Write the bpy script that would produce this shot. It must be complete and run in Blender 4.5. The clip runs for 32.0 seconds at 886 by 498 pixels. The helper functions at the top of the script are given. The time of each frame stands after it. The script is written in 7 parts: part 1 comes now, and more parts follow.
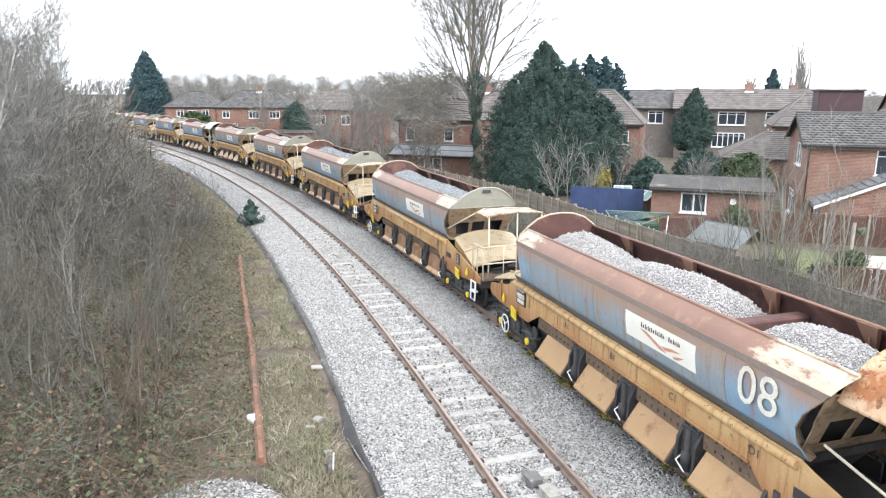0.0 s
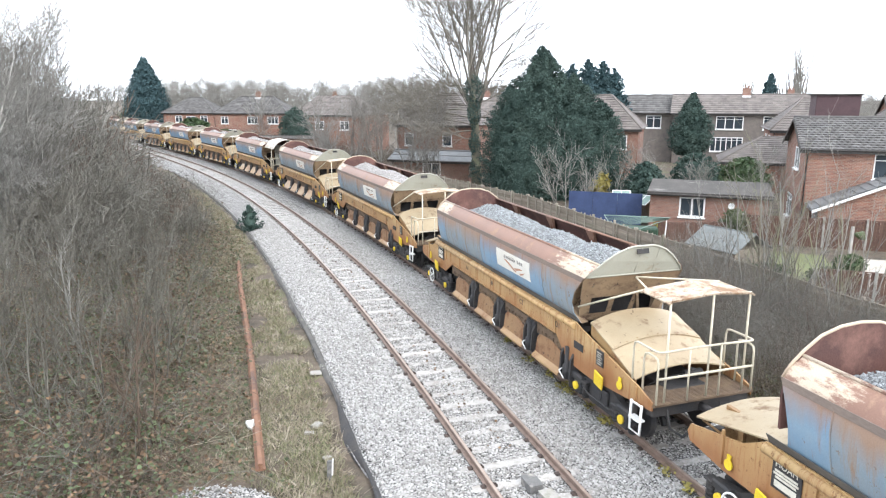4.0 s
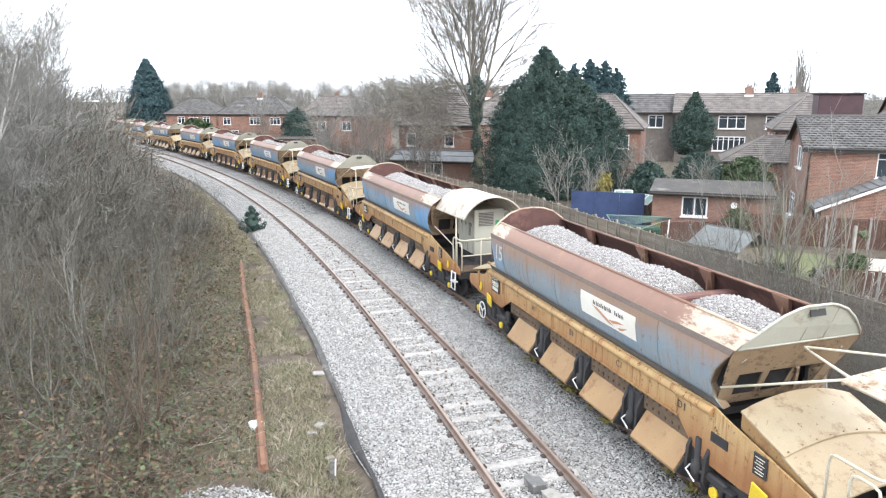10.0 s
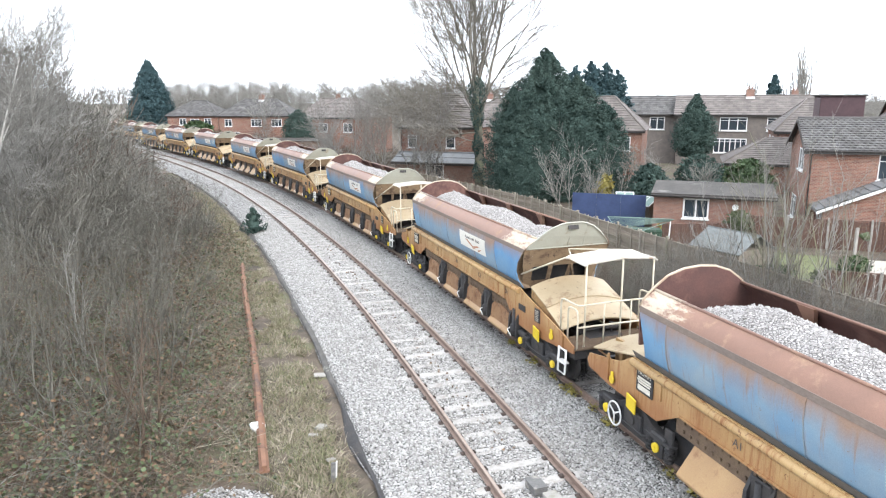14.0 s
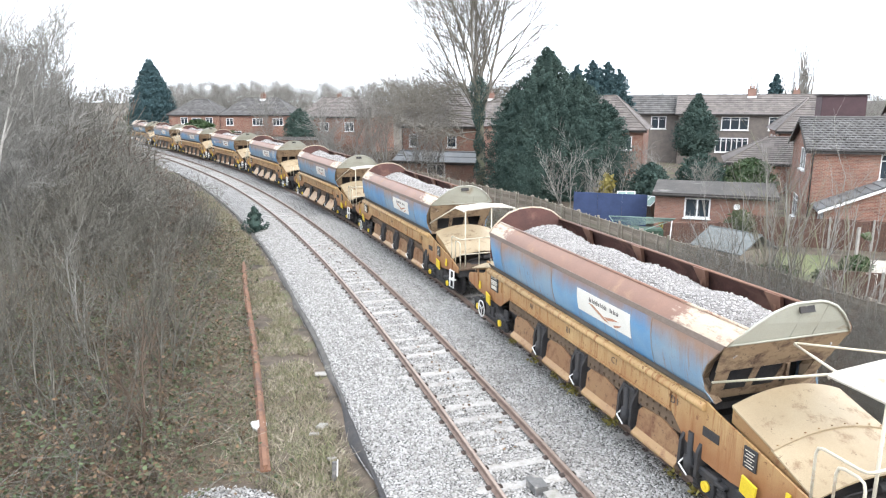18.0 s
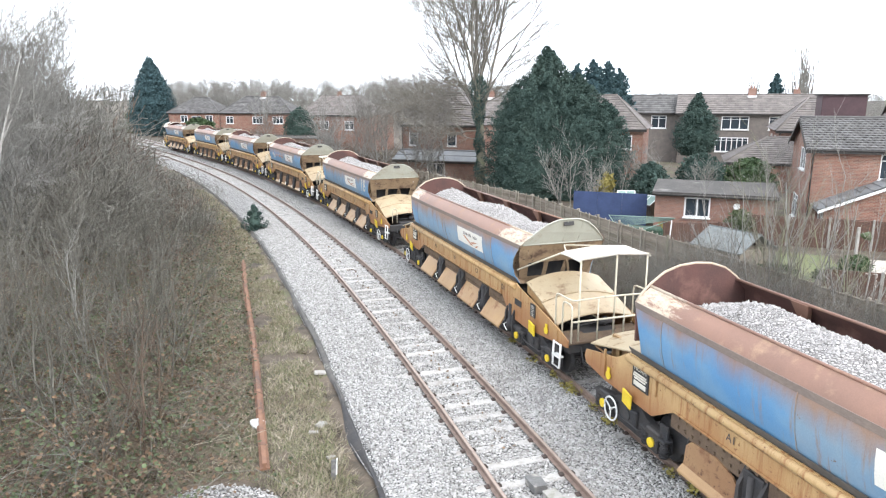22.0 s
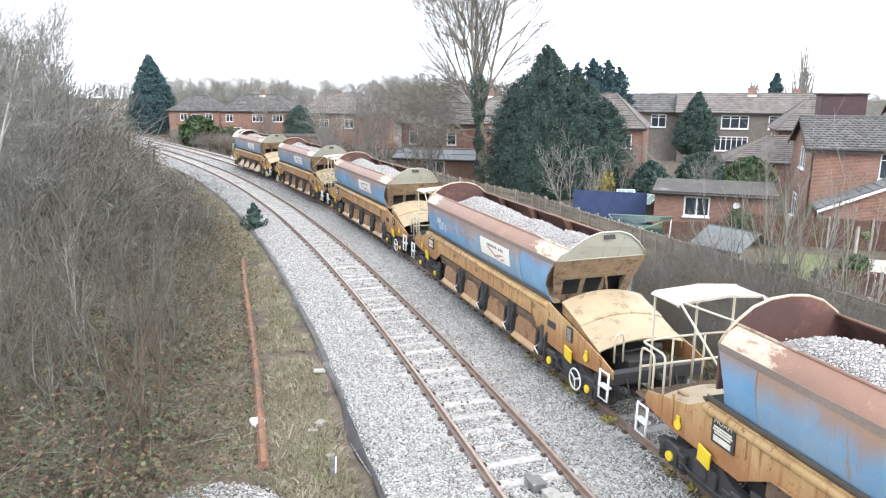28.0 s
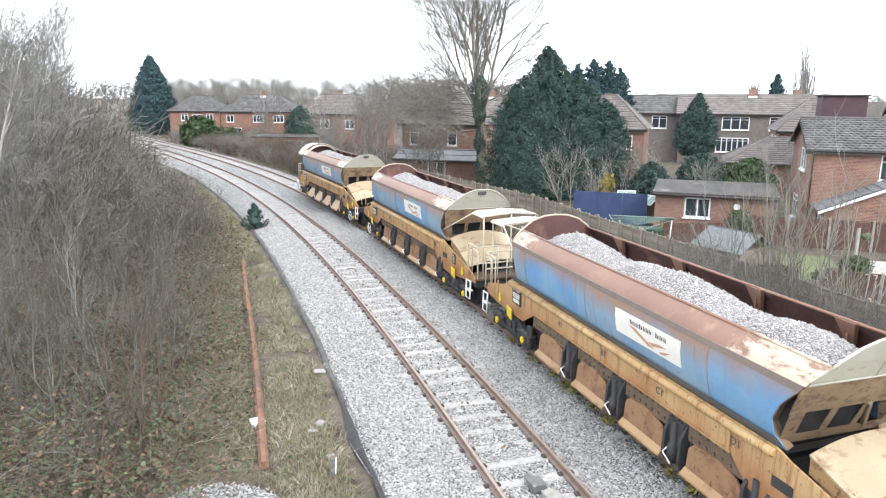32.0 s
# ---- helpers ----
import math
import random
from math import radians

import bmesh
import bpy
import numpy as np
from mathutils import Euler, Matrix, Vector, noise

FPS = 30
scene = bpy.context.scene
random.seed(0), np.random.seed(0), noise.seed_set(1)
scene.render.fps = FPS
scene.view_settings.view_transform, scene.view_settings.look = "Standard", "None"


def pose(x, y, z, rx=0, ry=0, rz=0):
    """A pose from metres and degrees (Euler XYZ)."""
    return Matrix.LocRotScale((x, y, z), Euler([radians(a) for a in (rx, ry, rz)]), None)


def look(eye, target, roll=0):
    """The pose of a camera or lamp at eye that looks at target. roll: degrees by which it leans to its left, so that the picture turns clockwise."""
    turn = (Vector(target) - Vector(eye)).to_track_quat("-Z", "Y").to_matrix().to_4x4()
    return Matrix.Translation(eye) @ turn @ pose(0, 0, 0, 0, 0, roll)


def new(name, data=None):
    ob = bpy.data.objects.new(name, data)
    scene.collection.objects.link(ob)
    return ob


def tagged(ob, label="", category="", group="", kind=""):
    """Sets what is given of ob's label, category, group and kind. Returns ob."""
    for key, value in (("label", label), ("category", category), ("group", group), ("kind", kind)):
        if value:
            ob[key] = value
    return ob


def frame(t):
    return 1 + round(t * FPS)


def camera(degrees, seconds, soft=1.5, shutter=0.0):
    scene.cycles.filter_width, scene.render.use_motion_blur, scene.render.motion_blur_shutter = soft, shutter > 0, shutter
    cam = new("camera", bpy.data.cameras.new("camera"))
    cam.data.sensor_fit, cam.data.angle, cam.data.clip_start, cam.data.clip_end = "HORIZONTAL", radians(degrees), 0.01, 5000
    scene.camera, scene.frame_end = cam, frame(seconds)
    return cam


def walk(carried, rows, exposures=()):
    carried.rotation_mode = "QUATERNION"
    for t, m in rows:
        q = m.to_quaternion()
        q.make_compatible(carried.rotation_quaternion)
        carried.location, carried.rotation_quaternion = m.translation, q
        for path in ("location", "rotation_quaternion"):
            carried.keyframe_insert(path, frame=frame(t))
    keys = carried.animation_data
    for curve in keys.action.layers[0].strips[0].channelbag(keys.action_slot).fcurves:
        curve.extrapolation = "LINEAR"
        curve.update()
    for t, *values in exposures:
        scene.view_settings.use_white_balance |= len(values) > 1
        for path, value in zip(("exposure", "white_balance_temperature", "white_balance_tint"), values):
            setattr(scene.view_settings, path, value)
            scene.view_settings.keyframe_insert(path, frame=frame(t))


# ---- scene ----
LENS = 65.77
EYE = (0.0, 0.0, 6.88)
cam = camera(LENS, 32.0, 1.2)


def aim(yaw, pitch, roll):
    return Matrix.Translation(EYE) @ pose(0, 0, 0, 90 + pitch, 0, yaw) @ pose(0, 0, 0, 0, 0, roll)


# seconds, yaw, pitch and roll of a phone held by hand on the bridge
SWAY = [
    (0.0, -0.28, -12.77, 0.13), (0.5, -0.29, -12.90, 0.15), (1.0, -0.30, -13.01, 0.05), (1.5, -0.33, -12.54, -0.31),
    (2.0, -0.24, -12.39, -0.28), (2.5, -0.30, -12.58, -0.06), (3.0, -0.33, -12.54, -0.10), (3.5, -0.37, -12.49, -0.00),
    (5.5, -0.39, -11.82, -0.29), (6.0, -0.27, -11.73, -0.51), (6.5, -0.29, -11.44, -0.48), (7.0, -0.44, -11.72, -0.03),
    (7.5, -0.41, -11.86, -0.05), (8.0, -0.49, -11.73, -0.06), (8.5, -0.29, -11.63, -0.24), (9.0, -0.26, -12.06, -0.21),
    (9.5, -0.28, -12.23, -0.17), (10.0, -0.18, -12.33, -0.20), (10.5, -0.15, -12.27, -0.17), (11.0, -0.14, -12.16, -0.16),
    (11.5, -0.15, -12.28, -0.19), (12.0, -0.12, -12.34, -0.32), (12.5, -0.11, -12.35, -0.28), (13.0, -0.04, -12.31, -0.26),
    (13.5, 0.02, -12.19, -0.27), (14.0, -0.08, -12.18, -0.19), (14.5, -0.08, -12.13, -0.17), (16.5, -0.26, -12.30, -0.10),
    (17.0, -0.26, -12.39, -0.14), (17.5, -0.03, -12.23, -0.13), (18.0, 0.02, -12.25, -0.14), (18.5, -0.07, -12.31, -0.09),
    (19.0, -0.19, -12.35, -0.05), (19.5, -0.11, -12.26, -0.03), (20.0, -0.13, -12.23, 0.02), (20.5, -0.05, -12.30, 0.02),
    (21.0, -0.28, -12.40, 0.12), (21.5, -0.02, -12.45, 0.03), (22.0, -0.00, -12.35, 0.01), (22.5, -0.05, -12.50, 0.01),
    (23.0, 0.01, -12.57, -0.01), (23.5, -0.10, -12.46, 0.10), (24.0, 0.06, -12.06, 0.13), (24.5, 0.01, -12.16, 0.14),
    (25.0, -0.00, -12.20, 0.14), (25.5, 0.00, -12.25, 0.10), (27.5, -0.00, -12.41, 0.12), (28.0, -0.04, -12.47, 0.14),
    (28.5, 0.00, -12.49, 0.12), (29.0, 0.01, -12.35, 0.15), (29.5, 0.01, -12.36, 0.17), (30.0, 0.00, -12.43, 0.17),
    (30.5, -0.08, -12.53, 0.17), (31.0, -0.06, -12.43, 0.18), (31.5, -0.07, -12.34, 0.21), (32.0, 0.00, -12.41, 0.23),
]
walk(cam, [(t, aim(a, b, c)) for t, a, b, c in SWAY], [(0.0, 0.78), (32.0, 0.78)])

# ---- overcast daylight ----
SUN_HEIGHT, SUN_TURN = radians(38), radians(150)
world = bpy.data.worlds.new("overcast_sky")
scene.world = world
world.use_nodes = True
wn = world.node_tree
sky = wn.nodes.new("ShaderNodeTexSky")
sky.sky_type, sky.sun_disc = "NISHITA", False
sky.sun_elevation, sky.sun_rotation = SUN_HEIGHT, SUN_TURN
sky.air_density, sky.dust_density = 1.0, 4.0
cloud = wn.nodes.new("ShaderNodeMix")
cloud.data_type = "RGBA"
cloud.inputs["Factor"].default_value = 0.93
cloud.inputs["B"].default_value = (9.15, 9.85, 10.8, 1)
wn.links.new(sky.outputs["Color"], cloud.inputs["A"])
wn.links.new(cloud.outputs["Result"], wn.nodes["Background"].inputs["Color"])
wn.nodes["Background"].inputs["Strength"].default_value = 0.195
sun_data = bpy.data.lights.new("sun", "SUN")
sun_data.energy, sun_data.angle, sun_data.color = 1.5, radians(25), (1.0, 0.98, 0.95)
sun = new("sun", sun_data)
sun.matrix_world = look((0, 0, 60), (0 - 40 * math.sin(SUN_TURN), -40 * math.cos(SUN_TURN), 60 - 40 * math.tan(SUN_HEIGHT)))

# ---- materials ----
def nodes_of(m):
    m.use_nodes = True
    t = m.node_tree
    return t, t.nodes, t.links, t.nodes["Principled BSDF"]


def mixer(t, kind, fac, a, b):
    n = t.nodes.new("ShaderNodeMix")
    n.data_type, n.blend_type = "RGBA", kind
    for key, val in (("Factor", fac), ("A", a), ("B", b)):
        if hasattr(val, "is_linked"):
            t.links.new(val, n.inputs[key])
        elif key == "Factor":
            n.inputs[key].default_value = val
        else:
            n.inputs[key].default_value = (*val, 1)
    return n.outputs["Result"]


def ramp(t, src, lo, hi):
    n = t.nodes.new("ShaderNodeMapRange")
    n.inputs["From Min"].default_value, n.inputs["From Max"].default_value = lo, hi
    t.links.new(src, n.inputs["Value"])
    return n.outputs["Result"]


def coords(t, stretch=(1, 1, 1), shift=True):
    tc = t.nodes.new("ShaderNodeTexCoord")
    mp = t.nodes.new("ShaderNodeMapping")
    mp.inputs["Scale"].default_value = stretch
    t.links.new(tc.outputs["Object"], mp.inputs["Vector"])
    if shift:
        info = t.nodes.new("ShaderNodeObjectInfo")
        mul = t.nodes.new("ShaderNodeMath")
        mul.operation = "MULTIPLY"
        mul.inputs[1].default_value = 37.0
        t.links.new(info.outputs["Random"], mul.inputs[0])
        t.links.new(mul.outputs[0], mp.inputs["Location"])
    return mp.outputs["Vector"]


def grain(t, vec, scale, detail=5, rough=0.6):
    n = t.nodes.new("ShaderNodeTexNoise")
    n.inputs["Scale"].default_value, n.inputs["Detail"].default_value, n.inputs["Roughness"].default_value = scale, detail, rough
    t.links.new(vec, n.inputs["Vector"])
    return n.outputs["Fac"]


def relief(t, bsdf, height, strength, depth=0.02):
    b = t.nodes.new("ShaderNodeBump")
    b.inputs["Strength"].default_value, b.inputs["Distance"].default_value = strength, depth
    t.links.new(height, b.inputs["Height"])
    t.links.new(b.outputs["Normal"], bsdf.inputs["Normal"])


def surface(name, a, b, scale=3.0, fine=40.0, rough=0.75, metal=0.0, bump=0.3, stain=None, stain_scale=0.6, stain_from=0.52, stain_to=0.68,
            stretch=(1, 1, 1), vary=0.0, island=0.0, spec=0.4):
    """Two colours mixed by a coarse and a fine grain, an optional stain, and relief."""
    m = bpy.data.materials.new(name)
    t, _, links, bsdf = nodes_of(m)
    vec = coords(t, stretch)
    big, small = grain(t, vec, scale), grain(t, vec, fine, 3)
    col = mixer(t, "MIX", ramp(t, big, 0.32, 0.68), a, b)
    col = mixer(t, "MULTIPLY", ramp(t, small, 0.9, 0.3), col, (0.72, 0.72, 0.72))
    if stain:
        col = mixer(t, "MIX", ramp(t, grain(t, vec, stain_scale, 6, 0.65), stain_from, stain_to), col, stain)
    if vary:
        info = t.nodes.new("ShaderNodeObjectInfo")
        col = mixer(t, "MULTIPLY", ramp(t, info.outputs["Random"], 1.0 / max(vary, 0.01), 0.0), col, (0.4, 0.4, 0.4)) if vary < 0 else \
            mixer(t, "MULTIPLY", vary, col, hsv_shade(t, info.outputs["Random"]))
    if island:
        geo = t.nodes.new("ShaderNodeNewGeometry")
        col = mixer(t, "MULTIPLY", island, col, hsv_shade(t, geo.outputs["Random Per Island"]))
    links.new(col, bsdf.inputs["Base Color"])
    bsdf.inputs["Roughness"].default_value, bsdf.inputs["Metallic"].default_value = rough, metal
    bsdf.inputs["Specular IOR Level"].default_value = spec
    if bump:
        relief(t, bsdf, small, bump)
    return m


def hsv_shade(t, src):
    n = t.nodes.new("ShaderNodeValToRGB")
    n.color_ramp.elements[0].color, n.color_ramp.elements[1].color = (0.35, 0.34, 0.32, 1), (1, 1, 1, 1)
    t.links.new(src, n.inputs["Fac"])
    return n.outputs["Color"]


def stones(name, a, b, dark, size, stain=None, joint=0.17):
    """Crushed stone: cells of their own grey with dark joints, and relief."""
    m = bpy.data.materials.new(name)
    t, _, links, bsdf = nodes_of(m)
    vec = coords(t, shift=False)
    cell = t.nodes.new("ShaderNodeTexVoronoi")
    cell.inputs["Scale"].default_value, cell.inputs["Randomness"].default_value = 1 / size, 1.0
    edge = t.nodes.new("ShaderNodeTexVoronoi")
    edge.feature = "DISTANCE_TO_EDGE"
    edge.inputs["Scale"].default_value = 1 / size
    wob = mixer(t, "ADD", 0.04, vec, (0, 0, 0))
    for n in (cell, edge):
        links.new(wob, n.inputs["Vector"])
    sep = t.nodes.new("ShaderNodeSeparateColor")
    links.new(cell.outputs["Color"], sep.inputs["Color"])
    col = mixer(t, "MIX", sep.outputs["Red"], a, b)
    col = mixer(t, "MIX", ramp(t, grain(t, vec, 0.35, 4), 0.4, 0.7), col, stain) if stain else col
    col = mixer(t, "MIX", ramp(t, edge.outputs["Distance"], joint, 0.03), col, dark)
    links.new(col, bsdf.inputs["Base Color"])
    bsdf.inputs["Roughness"].default_value = 0.9
    bsdf.inputs["Specular IOR Level"].default_value = 0.2
    hgt = t.nodes.new("ShaderNodeMath")
    hgt.operation = "MULTIPLY_ADD"
    hgt.inputs[1].default_value = 0.8
    links.new(ramp(t, edge.outputs["Distance"], 0.0, 0.35), hgt.inputs[0])
    links.new(sep.outputs["Green"], hgt.inputs[2])
    relief(t, bsdf, hgt.outputs[0], 0.9, size * 0.6)
    return m


def bricks(name, a, b, mortar, length=0.225, course=0.075, along="X"):
    m = bpy.data.materials.new(name)
    t, _, links, bsdf = nodes_of(m)
    tc = t.nodes.new("ShaderNodeTexCoord")
    sep, com = t.nodes.new("ShaderNodeSeparateXYZ"), t.nodes.new("ShaderNodeCombineXYZ")
    links.new(tc.outputs["Object"], sep.inputs[0])
    links.new(sep.outputs[along], com.inputs["X"])
    links.new(sep.outputs["Z"], com.inputs["Y"])
    br = t.nodes.new("ShaderNodeTexBrick")
    br.inputs["Scale"].default_value, br.inputs["Brick Width"].default_value, br.inputs["Row Height"].default_value = 1.0, length, course
    br.inputs["Mortar Size"].default_value, br.inputs["Bias"].default_value = 0.008, -0.1
    br.inputs["Color1"].default_value, br.inputs["Color2"].default_value, br.inputs["Mortar"].default_value = (*a, 1), (*b, 1), (*mortar, 1)
    links.new(com.outputs[0], br.inputs["Vector"])
    col = mixer(t, "MULTIPLY", ramp(t, grain(t, com.outputs[0], 0.8, 5), 0.35, 0.75), br.outputs["Color"], (0.72, 0.68, 0.66))
    links.new(col, bsdf.inputs["Base Color"])
    bsdf.inputs["Roughness"].default_value = 0.9
    relief(t, bsdf, br.outputs["Fac"], -0.4, 0.008)
    return m


def painted_steel(name, paint, faded, rust, wear=0.55, streak=True, fall=None, dust=None, ends=None):
    """Old paint on a wagon: faded in patches, rust in streaks that run down and in flakes."""
    m = bpy.data.materials.new(name)
    t, _, links, bsdf = nodes_of(m)
    vec = coords(t)
    run = coords(t, (1.0, 3.2, 0.28)) if streak else vec
    col = mixer(t, "MIX", ramp(t, grain(t, vec, 0.9, 4), 0.35, 0.7), paint, faded)
    soft = ramp(t, grain(t, run, 2.2, 6, 0.7), wear, wear + 0.16)
    col = mixer(t, "MIX", soft, col, rust)
    flake = ramp(t, grain(t, vec, 7.0, 8, 0.75), wear + 0.08, wear + 0.12)
    col = mixer(t, "MIX", flake, col, tuple(c * 0.6 for c in rust))
    if fall:
        tc, sep = t.nodes.new("ShaderNodeTexCoord"), t.nodes.new("ShaderNodeSeparateXYZ")
        links.new(tc.outputs["Object"], sep.inputs[0])
        level = ramp(t, sep.outputs["Z"], fall[0], fall[1])
        spread = t.nodes.new("ShaderNodeMath")
        spread.operation = "MULTIPLY_ADD"
        spread.inputs[1].default_value = 0.75
        links.new(level, spread.inputs[0])
        links.new(grain(t, coords(t, (1.0, 1.0, 0.45)), 1.1, 7, 0.62), spread.inputs[2])
        col = mixer(t, "MIX", ramp(t, spread.outputs[0], 0.72, 1.18), col, dust or rust)
    if ends:
        tc, sep = t.nodes.new("ShaderNodeTexCoord"), t.nodes.new("ShaderNodeSeparateXYZ")
        links.new(tc.outputs["Object"], sep.inputs[0])
        out, gap, spread = (t.nodes.new("ShaderNodeMath") for _ in range(3))
        out.operation, gap.operation, spread.operation = "ADD", "ABSOLUTE", "MULTIPLY_ADD"
        out.inputs[1].default_value, spread.inputs[1].default_value = 5.5, 0.8
        links.new(sep.outputs["Y"], out.inputs[0])
        links.new(out.outputs[0], gap.inputs[0])
        spread.inputs[1].default_value = 0.4
        links.new(ramp(t, gap.outputs[0], 2.9, 4.2), spread.inputs[0])
        links.new(grain(t, coords(t, (1.6, 0.6, 1.6)), 4.0, 10, 0.75), spread.inputs[2])
        col = mixer(t, "MIX", ramp(t, spread.outputs[0], 0.78, 0.9), col, ends)
    col = mixer(t, "MULTIPLY", ramp(t, grain(t, vec, 60, 2), 0.8, 0.3), col, (0.8, 0.8, 0.8))
    links.new(col, bsdf.inputs["Base Color"])
    links.new(ramp(t, soft, -1.2, 1.4), bsdf.inputs["Roughness"])
    bsdf.inputs["Specular IOR Level"].default_value = 0.35
    relief(t, bsdf, grain(t, vec, 9, 6), 0.25, 0.01)
    return m


def glass(name, tint=(0.03, 0.04, 0.05)):
    m = bpy.data.materials.new(name)
    t, _, links, bsdf = nodes_of(m)
    bsdf.inputs["Base Color"].default_value = (*tint, 1)
    bsdf.inputs["Roughness"].default_value, bsdf.inputs["Specular IOR Level"].default_value = 0.06, 0.6
    return m


M_BALLAST = stones("clean_grey_ballast", (0.56, 0.545, 0.53), (0.26, 0.25, 0.245), (0.035, 0.033, 0.03), 0.066)
M_STONE = surface("single_grey_stones", (0.62, 0.605, 0.59), (0.48, 0.465, 0.45), 4, 40, 0.9, 0, 0.2, island=0.85)
M_LOAD = stones("loaded_stone", (0.5, 0.475, 0.46), (0.3, 0.285, 0.275), (0.12, 0.11, 0.105), 0.05, None, 0.15)
M_LOADSTONE = surface("single_load_stones", (0.56, 0.535, 0.52), (0.46, 0.435, 0.42), 4, 40, 0.9, 0, 0.2, island=0.6)
M_STONE_DARK = surface("single_dark_stones", (0.42, 0.44, 0.45), (0.32, 0.335, 0.345), 4, 40, 0.9, 0, 0.2, island=0.8)
M_LOAD_DARK = stones("dark_loaded_stone", (0.38, 0.4, 0.41), (0.2, 0.21, 0.22), (0.07, 0.07, 0.07), 0.055, None, 0.11)
M_SLEEPER = surface("dusty_concrete", (0.52, 0.5, 0.48), (0.42, 0.4, 0.38), 2.5, 30, 0.95, vary=0.3, stain=(0.28, 0.255, 0.23), stain_from=0.5, stain_scale=5)
M_RAIL = surface("rusty_rail_steel", (0.29, 0.205, 0.165), (0.19, 0.135, 0.11), 6, 60, 0.55, 0.2, 0.2)
M_RAILTOP = surface("worn_rail_head", (0.42, 0.34, 0.29), (0.33, 0.25, 0.21), 3, 50, 0.4, 0.5, 0.1)
M_CLIP = surface("rusty_clip", (0.1, 0.07, 0.06), (0.05, 0.04, 0.035), 9, 60, 0.8)
M_OLDRAIL = surface("orange_rust", (0.27, 0.14, 0.085), (0.17, 0.09, 0.06), 2.2, 45, 0.9, 0.0, 0.5, stain=(0.09, 0.06, 0.05), stain_scale=1.4)
M_TROUGH = surface("weathered_trough", (0.19, 0.185, 0.18), (0.1, 0.097, 0.098), 3, 30, 0.9, stain=(0.33, 0.31, 0.28), stain_scale=3, stain_from=0.52)
M_DARKTROUGH = surface("dark_trough_edge", (0.07, 0.068, 0.066), (0.13, 0.12, 0.11), 3, 30, 0.9, stain=(0.25, 0.24, 0.21), stain_scale=2.2, stain_from=0.6)
M_CONCRETE = surface("grey_concrete", (0.4, 0.38, 0.35), (0.27, 0.255, 0.235), 3, 40, 0.9, stain=(0.15, 0.15, 0.1), stain_scale=2)
M_EARTH = surface("leaf_litter", (0.15, 0.115, 0.085), (0.055, 0.045, 0.035), 1.6, 18, 0.95, 0, 0.9, stain=(0.1, 0.1, 0.055), stain_scale=0.5, stain_from=0.55, stain_to=0.65)
M_GRASS = surface("winter_grass", (0.22, 0.235, 0.11), (0.34, 0.33, 0.21), 0.6, 30, 0.9, 0, 0.3, island=0.75)
M_STRAW = surface("dead_grass", (0.52, 0.46, 0.36), (0.32, 0.265, 0.19), 0.8, 30, 0.9, 0, 0.2, island=0.8)
M_LAWN = surface("mown_lawn", (0.12, 0.15, 0.06), (0.17, 0.17, 0.08), 0.8, 40, 0.9, 0, 0.6)
# base lifted a little to put the distant thicket's haze into the colour
M_TWIG = surface("grey_brown_twigs", (0.24, 0.225, 0.19), (0.125, 0.115, 0.095), 0.5, 20, 0.9, 0, 0.0, island=0.75)
M_TWIG_RED = surface("reddish_stems", (0.2, 0.145, 0.105), (0.12, 0.085, 0.065), 0.7, 20, 0.85, 0, 0.0, island=0.6)
# paler than M_TWIG_MID: carries the haze of the far woods in its colour
M_TWIG_PALE = surface("pale_grey_twigs", (0.4, 0.385, 0.355), (0.24, 0.228, 0.208), 0.5, 20, 0.9, 0, 0.0, island=0.6)
M_TWIG_MID = surface("grey_twigs", (0.3, 0.285, 0.255), (0.17, 0.16, 0.142), 0.5, 20, 0.9, 0, 0.0, island=0.65)
M_BARK = surface("grey_green_bark", (0.27, 0.245, 0.19), (0.16, 0.145, 0.11), 1.6, 14, 0.95, 0, 0.8, stain=(0.2, 0.22, 0.12), stain_scale=0.6)
M_LIMB = surface("grey_limb_bark", (0.33, 0.305, 0.265), (0.2, 0.18, 0.15), 1.2, 14, 0.95, 0, 0.4, island=0.4)
M_BIRCH = surface("white_birch_bark", (0.52, 0.5, 0.47), (0.4, 0.38, 0.35), 2, 20, 0.8, 0, 0.3, stain=(0.06, 0.055, 0.05), stain_scale=3.5, stain_from=0.6, stain_to=0.64)
# greens raised so that bluish distance haze is part of the leaf colour
M_CYPRESS = surface("dark_cypress_foliage", (0.105, 0.155, 0.132), (0.056, 0.094, 0.084), 0.8, 10, 0.95, 0, 0.0, island=0.65, spec=0.15)
M_SPRUCE = surface("blue_green_foliage", (0.09, 0.15, 0.16), (0.06, 0.11, 0.125), 0.8, 10, 0.95, 0, 0.0, island=0.5, spec=0.15)
M_SHRUBLEAF = surface("evergreen_leaves", (0.085, 0.14, 0.05), (0.04, 0.075, 0.03), 0.9, 10, 0.6, 0, 0.0, island=0.6)
M_IVY = surface("bramble_leaves", (0.11, 0.14, 0.06), (0.06, 0.08, 0.035), 0.9, 10, 0.7, 0, 0.0, island=0.7)
M_DEADLEAF = surface("dead_leaves", (0.27, 0.17, 0.1), (0.13, 0.085, 0.055), 0.9, 10, 0.9, 0, 0.0, island=0.85)
M_YELLOWLEAF = surface("yellow_leaves", (0.4, 0.34, 0.09), (0.24, 0.2, 0.06), 0.9, 10, 0.7, 0, 0.0, island=0.5)

